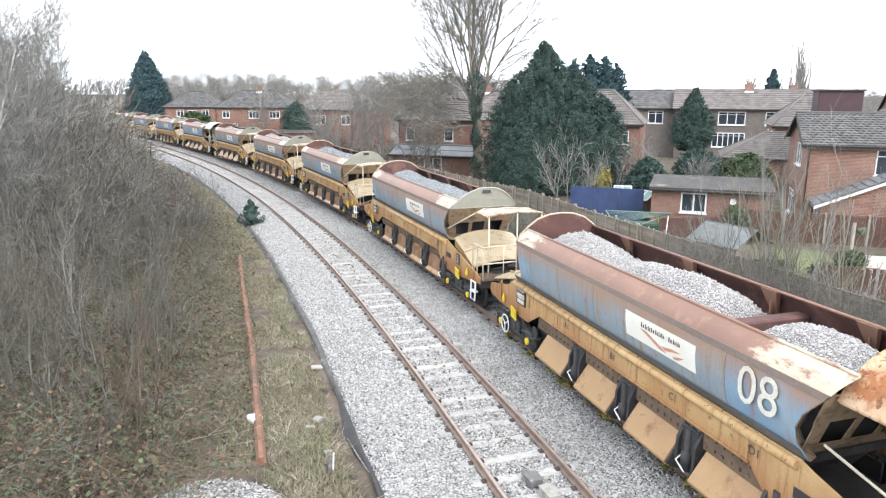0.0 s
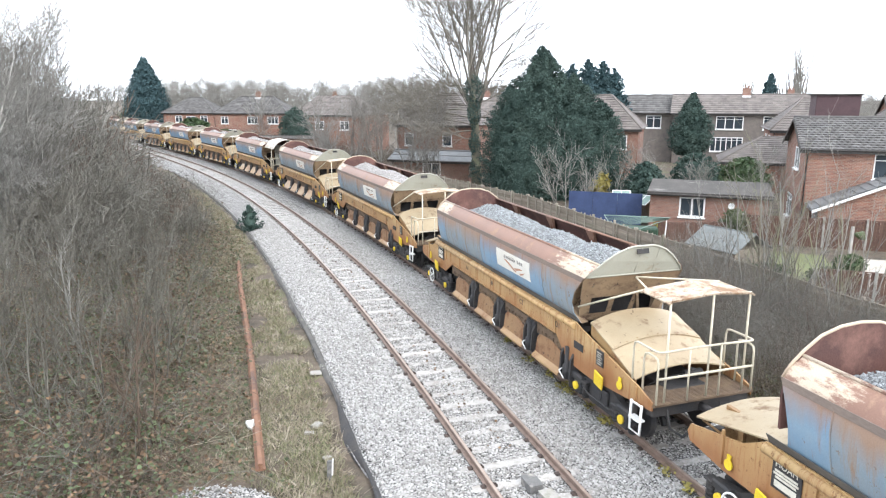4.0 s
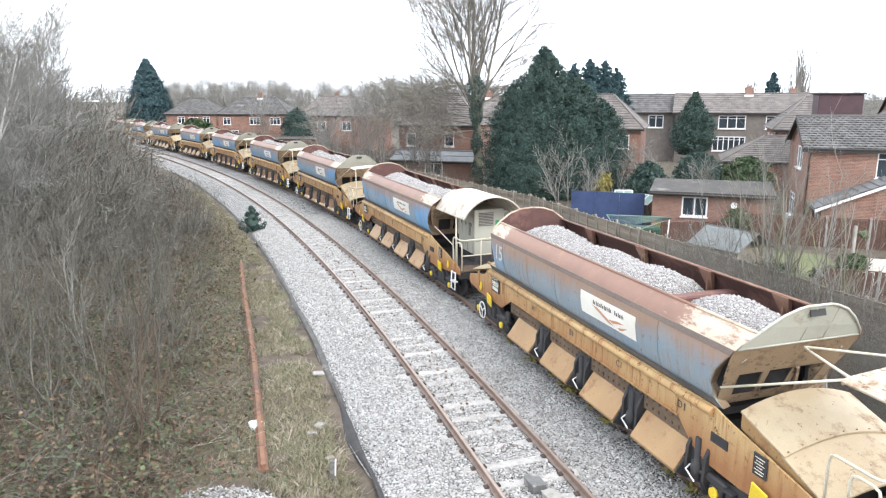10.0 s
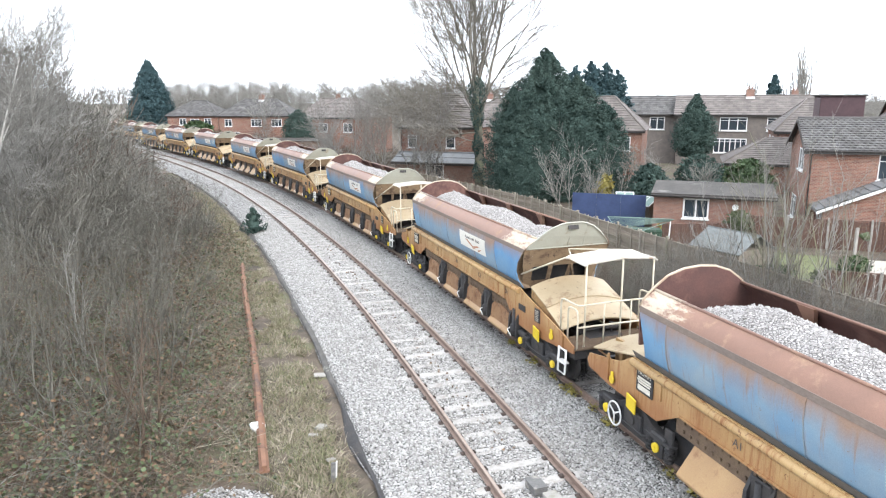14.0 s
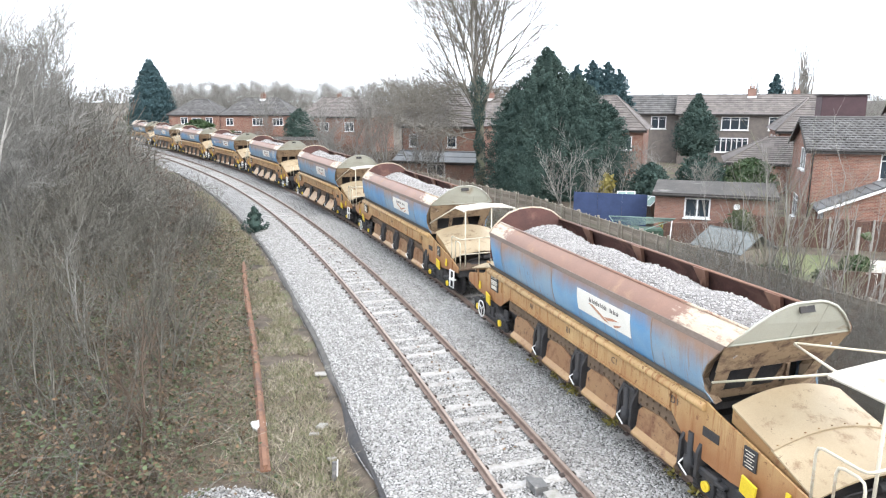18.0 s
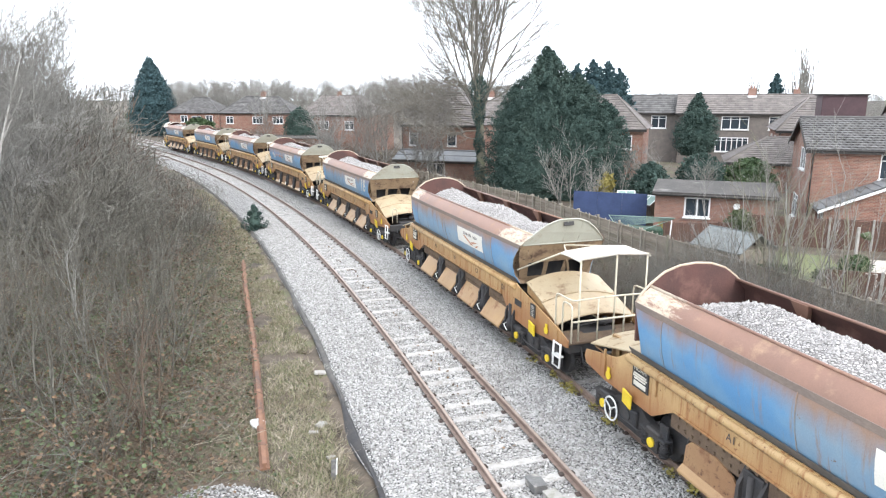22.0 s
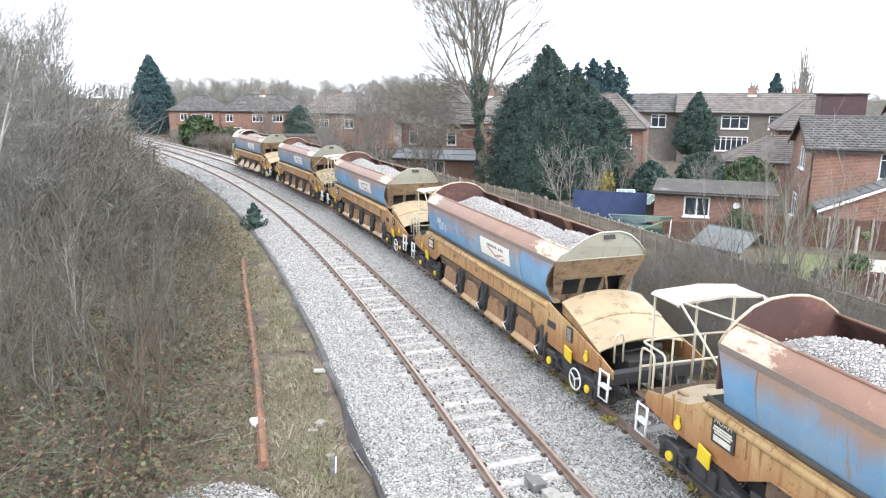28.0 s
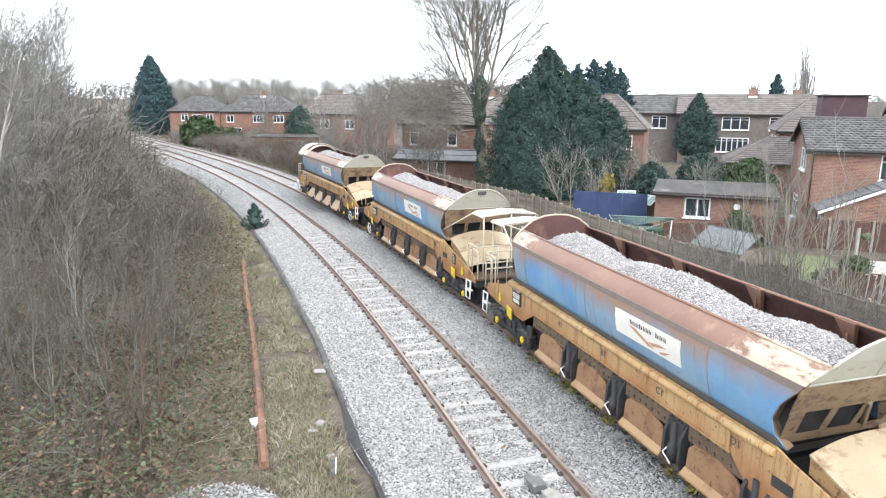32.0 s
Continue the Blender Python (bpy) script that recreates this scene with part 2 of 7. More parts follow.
M_BLUE = painted_steel("faded_blue_paint", (0.16, 0.29, 0.43), (0.26, 0.34, 0.4), (0.29, 0.2, 0.15), 0.55, True, (2.25, 3.0), (0.29, 0.19, 0.14))
M_BLUE_NEW = painted_steel("fresh_blue_paint", (0.1, 0.26, 0.47), (0.2, 0.34, 0.47), (0.28, 0.22, 0.18), 0.58, True, (2.35, 3.1), (0.27, 0.17, 0.125))
M_BLUE_OLD = painted_steel("greyed_blue_paint", (0.2, 0.27, 0.33), (0.27, 0.3, 0.31), (0.3, 0.21, 0.15), 0.52, True, (2.2, 2.95), (0.3, 0.2, 0.145))
M_BROWN = painted_steel("rust_brown_sheet", (0.25, 0.135, 0.095), (0.2, 0.11, 0.08), (0.34, 0.22, 0.15), 0.55, False)
M_TOP = painted_steel("rust_brown_top", (0.25, 0.135, 0.095), (0.2, 0.11, 0.08), (0.34, 0.22, 0.15), 0.55, False, None, None, (0.5, 0.41, 0.31))
M_PALE = painted_steel("chipped_cream_sheet", (0.5, 0.42, 0.32), (0.4, 0.3, 0.215), (0.29, 0.17, 0.115), 0.55, False)
M_TAN = painted_steel("rusted_yellow_paint", (0.34, 0.22, 0.1), (0.3, 0.17, 0.08), (0.2, 0.09, 0.045), 0.5, False)
M_SILL = painted_steel("orange_rusted_girder", (0.5, 0.34, 0.165), (0.41, 0.245, 0.105), (0.27, 0.12, 0.05), 0.51, True, (2.05, 0.95), (0.3, 0.14, 0.06))
M_ENDSLOPE = painted_steel("rust_brown_end", (0.3, 0.215, 0.135), (0.2, 0.135, 0.085), (0.11, 0.07, 0.05), 0.5, True)
M_TANPLATE = painted_steel("dusty_cream_plate", (0.42, 0.335, 0.22), (0.35, 0.265, 0.165), (0.2, 0.125, 0.075), 0.54, False)
M_CHUTE = painted_steel("tan_chute_plate", (0.38, 0.24, 0.115), (0.3, 0.175, 0.085), (0.22, 0.11, 0.06), 0.55, False)
M_CHUTE_RUST = painted_steel("rusty_chute_plate", (0.25, 0.135, 0.07), (0.31, 0.19, 0.1), (0.17, 0.08, 0.045), 0.5, False)
M_INNER = surface("dark_rusty_inside", (0.13, 0.06, 0.05), (0.085, 0.045, 0.04), 1.2, 30, 0.85, 0, 0.2, stain=(0.19, 0.1, 0.08), stain_scale=1)
M_ENDPLATE = painted_steel("dirty_white_plate", (0.42, 0.42, 0.36), (0.36, 0.35, 0.29), (0.26, 0.19, 0.12), 0.58)
M_ROOFWHITE = painted_steel("white_roof_sheet", (0.53, 0.5, 0.44), (0.45, 0.4, 0.33), (0.3, 0.19, 0.12), 0.53, False)
M_ROOFOLD = painted_steel("mottled_cream_roof", (0.47, 0.39, 0.3), (0.4, 0.31, 0.22), (0.24, 0.14, 0.08), 0.48, False)
M_ROOFRUST = painted_steel("rusty_cream_roof", (0.5, 0.37, 0.24), (0.42, 0.26, 0.14), (0.3, 0.12, 0.05), 0.46, False)
M_CABIN = painted_steel("grey_cabin_panels", (0.42, 0.41, 0.35), (0.36, 0.35, 0.3), (0.22, 0.16, 0.1), 0.6)
M_HANDRAIL = painted_steel("cream_handrail", (0.6, 0.55, 0.44), (0.53, 0.47, 0.36), (0.3, 0.17, 0.09), 0.6, False)
M_WHITE = surface("white_gloss", (0.82, 0.82, 0.8), (0.74, 0.73, 0.7), 3, 40, 0.45, 0, 0.1)
# oily steel; its black also paints shade in the hopper-end openings and ballast gap
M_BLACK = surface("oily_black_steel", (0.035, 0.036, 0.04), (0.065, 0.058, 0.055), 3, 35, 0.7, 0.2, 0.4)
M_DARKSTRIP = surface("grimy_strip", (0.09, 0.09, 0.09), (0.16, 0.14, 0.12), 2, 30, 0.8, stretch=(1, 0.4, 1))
M_FLANGE = surface("grey_brown_grime", (0.25, 0.19, 0.155), (0.19, 0.15, 0.13), 1.5, 30, 0.8, stretch=(1, 0.4, 1))
M_YELLOW = surface("bright_yellow", (0.8, 0.6, 0.03), (0.72, 0.5, 0.04), 4, 40, 0.6, 0, 0.1)
M_SIGN = painted_steel("white_sign_board", (0.78, 0.75, 0.68), (0.7, 0.66, 0.58), (0.5, 0.38, 0.26), 0.66)
M_SIGNRUST = surface("faded_red_shapes", (0.58, 0.27, 0.17), (0.5, 0.3, 0.2), 5, 30, 0.8)
M_SIGNINK = surface("dark_lettering", (0.07, 0.06, 0.06), (0.12, 0.1, 0.09), 6, 30, 0.8)
M_NUMBER = surface("cream_numerals", (0.7, 0.67, 0.58), (0.6, 0.56, 0.47), 6, 30, 0.8)
M_GREENSIGN = surface("cabin_label", (0.05, 0.35, 0.16), (0.04, 0.28, 0.13), 6, 30, 0.6)
M_GRATE = surface("brown_floor_grating", (0.2, 0.14, 0.09), (0.13, 0.09, 0.065), 3, 30, 0.85, 0.2, 0.5)

M_BRICK = bricks("orange_red_brick", (0.25, 0.11, 0.075), (0.14, 0.068, 0.052), (0.32, 0.265, 0.22))
M_BRICK_OLD = bricks("weathered_brick", (0.25, 0.125, 0.09), (0.18, 0.095, 0.075), (0.26, 0.21, 0.18))
# tile tone lightened to hold the haze before the terrace roofs
M_TILEROOF = surface("grey_brown_roof_tile", (0.23, 0.2, 0.185), (0.17, 0.15, 0.142), 1.4, 20, 0.9, 0, 0.5, stain=(0.27, 0.255, 0.215), stain_scale=1.5, stain_from=0.66, stain_to=0.74, island=0.5)
M_TILEDARK = surface("dark_grey_roof_tile", (0.12, 0.115, 0.115), (0.165, 0.155, 0.15), 1.4, 20, 0.9, 0, 0.5, stain=(0.2, 0.2, 0.16), stain_scale=3, stain_from=0.66, stain_to=0.76, island=0.7)
M_SLATE = surface("slate_grey_tile", (0.16, 0.17, 0.18), (0.24, 0.24, 0.24), 1.2, 25, 0.6, 0, 0.4, island=0.4)
# lightened likewise: haze over the terrace walls is in the base colour
M_TILEHUNG = surface("brown_hung_tile", (0.22, 0.19, 0.17), (0.16, 0.14, 0.13), 2, 25, 0.9, 0, 0.5, island=0.4)
M_FELT = surface("roofing_felt", (0.1, 0.09, 0.083), (0.065, 0.06, 0.056), 1.2, 30, 0.95, 0, 0.4, stain=(0.16, 0.15, 0.14), stain_scale=0.8, stain_from=0.6)
M_UPVC = surface("white_window_frame", (0.82, 0.82, 0.82), (0.75, 0.75, 0.74), 4, 40, 0.45, 0, 0.05)
M_FASCIA = surface("dark_fascia", (0.04, 0.037, 0.035), (0.07, 0.06, 0.055), 4, 40, 0.6, 0, 0.1)
M_GLASS = glass("window_glass")
M_CURTAIN = surface("pale_net_curtain", (0.55, 0.55, 0.53), (0.4, 0.4, 0.39), 3, 40, 0.9, stretch=(6, 6, 0.4))
M_FENCEWOOD = surface("brown_stained_boards", (0.16, 0.09, 0.065), (0.1, 0.06, 0.05), 2, 30, 0.9, 0, 0.4, stretch=(0.5, 0.5, 5), vary=0.35)
M_GREYWOOD = surface("weathered_grey_boards", (0.34, 0.29, 0.23), (0.22, 0.185, 0.15), 2, 30, 0.95, 0, 0.4, stretch=(5, 5, 0.5), vary=0.35, stain=(0.16, 0.16, 0.1))
M_BLUEPAINT = surface("navy_blue_sheet", (0.045, 0.07, 0.16), (0.03, 0.05, 0.12), 2, 30, 0.7, 0, 0.1)
M_GREENGREY = surface("pale_green_sheet", (0.24, 0.34, 0.3), (0.17, 0.25, 0.22), 3, 40, 0.6, 0, 0.1)
M_GREYFELT = surface("grey_shed_felt", (0.21, 0.225, 0.22), (0.14, 0.15, 0.15), 2, 30, 0.9, 0, 0.3, stretch=(1, 4, 1))
M_PLASTICGREEN = surface("green_plastic", (0.025, 0.07, 0.04), (0.02, 0.05, 0.03), 3, 40, 0.6, 0, 0.1)
M_PAVING = surface("pale_paving", (0.5, 0.46, 0.4), (0.4, 0.36, 0.31), 2, 30, 0.9, 0, 0.3)
M_LAPWOOD = surface("weathered_lap_slats", (0.4, 0.345, 0.28), (0.26, 0.215, 0.17), 2, 30, 0.95, 0, 0.4, stretch=(0.5, 5, 5), vary=0.6, stain=(0.2, 0.19, 0.14))
M_BATTEN = surface("fence_batten", (0.46, 0.41, 0.34), (0.3, 0.26, 0.21), 3, 30, 0.9, vary=0.5)
M_POST = surface("grey_brown_post", (0.4, 0.36, 0.3), (0.26, 0.225, 0.185), 2, 30, 0.95, 0, 0.4, stretch=(5, 5, 0.5), stain=(0.16, 0.16, 0.1))

# ---- mesh helpers ----
class Geo:
    """Gathers vertices and faces of one mesh."""

    def __init__(self):
        self.v, self.f, self.m, self.s = [], [], [], []

    def add(self, verts, faces, slot=0, smooth=False, at=None):
        k = len(self.v)
        self.v += [tuple(at @ Vector(p)) for p in verts] if at else [tuple(p) for p in verts]
        self.f += [tuple(i + k for i in face) for face in faces]
        self.m += [slot] * len(faces)
        self.s += [smooth] * len(faces)
        return self

    def box(self, x0, x1, y0, y1, z0, z1, bevel=0.0, slot=0, at=None):
        c, h = ((x0 + x1) / 2, (y0 + y1) / 2, (z0 + z1) / 2), (abs(x1 - x0) / 2, abs(y1 - y0) / 2, abs(z1 - z0) / 2)
        b = min(bevel, min(h) * 0.45)
        if b <= 0:
            vs = [(c[0] + sx * h[0], c[1] + sy * h[1], c[2] + sz * h[2]) for sz in (-1, 1) for sy in (-1, 1) for sx in (-1, 1)]
            return self.add(vs, [(0, 2, 3, 1), (4, 5, 7, 6), (0, 1, 5, 4), (2, 6, 7, 3), (0, 4, 6, 2), (1, 3, 7, 5)], slot, False, at)
        vs, idx = [], {}
        for sx in (-1, 1):
            for sy in (-1, 1):
                for sz in (-1, 1):
                    sg = (sx, sy, sz)
                    for ax in range(3):
                        idx[sg, ax] = len(vs)
                        vs.append(tuple(c[i] + sg[i] * (h[i] - (0 if i == ax else b)) for i in range(3)))
        fs = []
        for ax in range(3):
            p, q = (ax + 1) % 3, (ax + 2) % 3
            for sg in (-1, 1):
                ring = []
                for a, d in ((-1, -1), (1, -1), (1, 1), (-1, 1)):
                    key = [0, 0, 0]
                    key[ax], key[p], key[q] = sg, a, d
                    ring.append(idx[tuple(key), ax])
                fs.append(tuple(ring) if sg > 0 else tuple(ring[::-1]))
            for a in (-1, 1):
                for d in (-1, 1):
                    lo, hi = [0, 0, 0], [0, 0, 0]
                    lo[ax], hi[ax] = -1, 1
                    lo[p] = hi[p] = a
                    lo[q] = hi[q] = d
                    quad = (idx[tuple(lo), p], idx[tuple(hi), p], idx[tuple(hi), q], idx[tuple(lo), q])
                    fs.append(quad if a * d < 0 else quad[::-1])
        for sg in {k[0] for k in idx}:
            tri = (idx[sg, 0], idx[sg, 1], idx[sg, 2])
            fs.append(tri if sg[0] * sg[1] * sg[2] > 0 else tri[::-1])
        return self.add(vs, fs, slot, False, at)

    def tube(self, pts, r, n=6, slot=0, caps=True, at=None):
        pts = [Vector(p) for p in pts]
        rs = r if isinstance(r, (list, tuple)) else [r] * len(pts)
        vs, fs, up = [], [], None
        for i, p in enumerate(pts):
            d = (pts[min(i + 1, len(pts) - 1)] - pts[max(i - 1, 0)]).normalized()
            if up is None:
                up = d.orthogonal().normalized()
            up = (up - d * up.dot(d)).normalized()
            w = d.cross(up)
            vs += [p + (up * math.cos(2 * math.pi * k / n) + w * math.sin(2 * math.pi * k / n)) * rs[i] for k in range(n)]
        for i in range(len(pts) - 1):
            fs += [(i * n + k, i * n + (k + 1) % n, (i + 1) * n + (k + 1) % n, (i + 1) * n + k) for k in range(n)]
        self.add(vs, fs, slot, n > 4, at)
        if caps:
            k = len(self.v) - len(vs)
            self.f += [tuple(k + i for i in range(n))[::-1], tuple(k + (len(pts) - 1) * n + i for i in range(n))]
            self.m += [slot, slot]
            self.s += [False, False]
        return self

    def prism(self, outline, y0, y1, slot=0, smooth=False, at=None):
        """An outline of (x, z), closed, drawn along y."""
        n = len(outline)
        vs = [(x, y0, z) for x, z in outline] + [(x, y1, z) for x, z in outline]
        fs = [(i, (i + 1) % n, n + (i + 1) % n, n + i) for i in range(n)]
        self.add(vs, fs, slot, smooth, at)
        k = len(self.v) - 2 * n
        self.f += [tuple(k + i for i in range(n))[::-1], tuple(k + n + i for i in range(n))]
        self.m += [slot, slot]
        self.s += [False, False]
        return self

    def sheet(self, rows, thick=0.0, slot=0, smooth=True, at=None):
        """A grid of points, row by row, given thickness downwards or along a vector."""
        a, b = len(rows), len(rows[0])
        top = [tuple(p) for row in rows for p in row]
        fs = [(i * b + j, i * b + j + 1, (i + 1) * b + j + 1, (i + 1) * b + j) for i in range(a - 1) for j in range(b - 1)]
        self.add(top, fs, slot, smooth, at)
        if thick:
            d = thick if isinstance(thick, tuple) else (0, 0, -thick)
            low = [tuple(p[i] + d[i] for i in range(3)) for p in top]
            self.add(low, [face[::-1] for face in fs], slot, smooth, at)
            rim = [j for j in range(b)] + [i * b + b - 1 for i in range(1, a)] + [(a - 1) * b + j for j in range(b - 2, -1, -1)] + [i * b for i in range(a - 2, 0, -1)]
            n = len(rim)
            self.add([top[i] for i in rim] + [low[i] for i in rim], [(i, n + i, n + (i + 1) % n, (i + 1) % n) for i in range(n)], slot, False, at)
        return self

    def disc(self, c, axis, r, h, n=14, slot=0, at=None):
        c, d = Vector(c), Vector(axis).normalized()
        return self.tube([c - d * h / 2, c + d * h / 2], r, n, slot, True, at)

    def mesh(self, name, mats):
        me = bpy.data.meshes.new(name)
        me.from_pydata(self.v, [], self.f)
        for m in mats if isinstance(mats, (list, tuple)) else [mats]:
            me.materials.append(m)
        me.polygons.foreach_set("material_index", self.m)
        me.polygons.foreach_set("use_smooth", self.s)
        me.update()
        return me


def part(name, geo, material, parent=None, label=""):
    ob = new(name, geo.mesh(name, material) if isinstance(geo, Geo) else geo)
    if parent:
        ob.parent = parent
    return tagged(ob, label)


def thing(name, label, category, at=None, group="", kind=""):
    ob = new(name)
    ob.empty_display_size = 0.2
    if at:
        ob.matrix_basis = at
    return tagged(ob, label, category, group, kind)


def solid(name, geo, material, label, category, at=None, group="", kind=""):
    ob = new(name, geo.mesh(name, material) if isinstance(geo, Geo) else geo)
    if at:
        ob.matrix_basis = at
    return tagged(ob, label, category, group, kind)


def lettering(text, size, m, name, parent, material, label=""):
    """Raised letters in the built-in font, as a mesh."""
    cu = bpy.data.curves.new(name, "FONT")
    cu.body, cu.size, cu.extrude, cu.align_x, cu.align_y, cu.resolution_u = text, size, 0.002, "CENTER", "CENTER", 3
    ob = bpy.data.objects.new(name, cu)
    me = bpy.data.meshes.new_from_object(ob)
    bpy.data.objects.remove(ob)
    bpy.data.curves.remove(cu)
    me.transform(m)
    me.materials.clear()
    me.materials.append(material)
    return part(name, me, None, parent, label)


# ---- the two curved tracks ----
GAUGE, SIX_FOOT = 1.435, 3.607
STEP = 0.5
LINE_S = np.arange(-260, 330, STEP)
_q = np.clip(LINE_S, 0, 106) / 100
_k = (0.3064 + 0.4839 * _q - 0.7336 * _q * _q) / 100
_z = int(260 / STEP)
LINE_A = np.cumsum(_k * STEP)
LINE_A += 0.2928 - LINE_A[_z]
_x, _y = np.cumsum(-np.sin(LINE_A) * STEP), np.cumsum(np.cos(LINE_A) * STEP)
LINE_X, LINE_Y = _x + 2.1628 - _x[_z], _y + 10 - _y[_z]


def beside(off):
    """The line at that distance to the right of the near track's middle: x, y, heading and length along it."""
    x, y = LINE_X + off * np.cos(LINE_A), LINE_Y + off * np.sin(LINE_A)
    ln = np.concatenate([[0], np.cumsum(np.hypot(np.diff(x), np.diff(y)))])
    return x, y, LINE_A, ln - ln[_z]


def on_line(line, s):
    x, y, a, ln = line
    return float(np.interp(s, ln, x)), float(np.interp(s, ln, y)), float(np.interp(s, ln, a))


NEAR_LINE, FAR_LINE = beside(0.0), beside(SIX_FOOT)


def across(x, y):
    """Distance to the right of the near track's middle, and the length along it."""
    i = np.argmin((LINE_X - x) ** 2 + (LINE_Y - y) ** 2)
    return (x - LINE_X[i]) * math.cos(LINE_A[i]) + (y - LINE_Y[i]) * math.sin(LINE_A[i]), LINE_S[i]


def ground_z(off):
    """Height of the land at that distance from the near track: level on one side, lower gardens on the other."""
    if off > 6:
        return -0.55 - 0.2 * min((off - 6) / 4, 1)
    return -0.55 if off > -2 else -0.34 + 0.1 * min((-2 - off) / 6, 1)

# ---- ground, ballast and rails ----
def build_ground():
    g = Geo()
    xs = sorted(set([-3000, -1200, -500, -250, -160, -110, -85] + list(np.arange(-70, 61, 1.5)) + [70, 85, 110, 160, 250, 500, 1200, 3000]))
    ys = sorted(set([-3000, -1000, -300, -120, -60, -30, -15, -5] + list(np.arange(0, 75, 1.5)) + list(np.arange(75, 190, 5.0)) + [220, 300, 500, 1000, 3000]))
    rows = []
    for y in ys:
        row = []
        for x in xs:
            off, _ = across(x, y)
            z = ground_z(off)
            if off < -4:
                z += 0.12 * noise.noise((x * 0.3, y * 0.3, 0)) + 0.05 * noise.noise((x, y, 3))
            if off > 7.5:
                z += 0.04 * noise.noise((x * 0.5, y * 0.5, 5))
            row.append((x, y, z))
        rows.append(row)
    g.sheet(rows)
    return solid("ground", g, M_EARTH, "brown leaf-littered earth with patches of moss", "ground", kind="structure")


def ribbon(name, prof, s0, s1, step, material, label, category, wobble=0.0, parent=None):
    g, rows = Geo(), []
    for s in np.arange(s0, s1 + 0.01, step):
        x, y, a = on_line(NEAR_LINE, s)
        row = []
        for i, (o, z) in enumerate(prof):
            w = wobble * noise.noise((s * 0.9, o * 1.3, i)) if wobble else 0
            edge = (i in (0, len(prof) - 1)) * wobble * 6 * noise.noise((s * 0.5, o, 9))
            row.append((x + (o + edge) * math.cos(a), y + (o + edge) * math.sin(a), z + w))
        rows.append(row)
    g.sheet(rows)
    return solid(name, g, material, label, category, kind="structure") if not parent else part(name, g, material, parent)


RAIL_PROFILE = [(-0.07, -0.155), (-0.07, -0.14), (-0.012, -0.12), (-0.01, -0.045), (-0.036, -0.035), (-0.036, -0.006), (-0.026, 0), (0.026, 0), (0.036, -0.006), (0.036, -0.035), (0.01, -0.045), (0.012, -0.12), (0.07, -0.14), (0.07, -0.155)]


def build_rail(off, parent):
    g, n = Geo(), len(RAIL_PROFILE)
    line = beside(off)
    ss = list(np.arange(-20, 60, 1.0)) + list(np.arange(60, 260, 2.5))
    vs, fs, slots = [], [], []
    for s in ss:
        x, y, a = on_line(line, s)
        vs += [(x + o * math.cos(a), y + o * math.sin(a), z) for o, z in RAIL_PROFILE]
    for i in range(len(ss) - 1):
        for k in range(n - 1):
            g_slot = 1 if k == 6 else 0
            fs.append((i * n + k, i * n + k + 1, (i + 1) * n + k + 1, (i + 1) * n + k))
            slots.append(g_slot)
    g.add(vs, fs)
    g.m = slots
    return part("rail", g, [M_RAIL, M_RAILTOP], parent, "rusty running rail with a worn brown head")


build_ground()
BED = [(-2.85, -0.36), (-2.6, -0.27), (-2.25, -0.19), (-1.8, -0.165), (-1.3, -0.165), (-0.9, -0.18), (-0.4, -0.185), (0.0, -0.185), (0.4, -0.185), (0.9, -0.18), (1.3, -0.165), (1.8, -0.165)]
BED += [(2.3, -0.165), (2.7, -0.18), (3.1, -0.185), (3.6, -0.185), (4.1, -0.185), (4.5, -0.18), (4.9, -0.165), (5.4, -0.19), (5.9, -0.3), (6.5, -0.56)]
ribbon("ballast_bed", BED, -25, 250, 0.8, M_BALLAST, "pale grey crushed stone ballast under both tracks", "ballast", 0.025)
ribbon("cable_trough", [(-2.84, -0.36), (-2.81, -0.25), (-2.77, -0.24), (-2.71, -0.245), (-2.66, -0.33)], 6.5, 66, 0.5, M_DARKTROUGH, "dark weathered strip along the edge of the ballast", "trough", 0.03)
# the near gap is no hollow: a black ribbon paints its shade
ribbon("ballast_edge_gap", [(-2.86, -0.4), (-2.79, -0.25), (-2.73, -0.245), (-2.66, -0.4)], -6, 8.5, 0.18, M_BLACK, "black strip for the shade in a broken gap along the ballast edge", "gap", 0.04)
track_near = thing("railway_track", "rusty rails on pale concrete sleepers, empty line", "track", kind="structure")
track_far = thing("railway_track", "rusty rails on concrete sleepers under the train", "track", kind="structure")
for tr, mid in ((track_near, 0.0), (track_far, SIX_FOOT)):
    for side in (-1, 1):
        build_rail(mid + side * (GAUGE / 2 + 0.036), tr)

# a heap of clean stone in the grass by the bridge
def stone_patch():
    g, rows = Geo(), []
    for i in range(15):
        row = []
        for j in range(25):
            u, w = i / 14 * 2 - 1, j / 24 * 2 - 1
            r = max(0.0, 1 - (u * u + w * w))
            x, y = -4.1 + w * 1.8, 9.9 + u * 2.05
            row.append((x, y, -0.4 + 0.3 * r ** 0.5 + 0.05 * noise.noise((x * 2, y * 2, 1))))
        rows.append(row)
    g.sheet(rows)
    solid("stone_patch", g, M_BALLAST, "patch of spilled pale ballast in the dead grass", "ballast", kind="structure")


stone_patch()


def on_patch(x, y):
    return ((x + 4.1) / 1.75) ** 2 + ((y - 9.9) / 2.0) ** 2 < 0.93


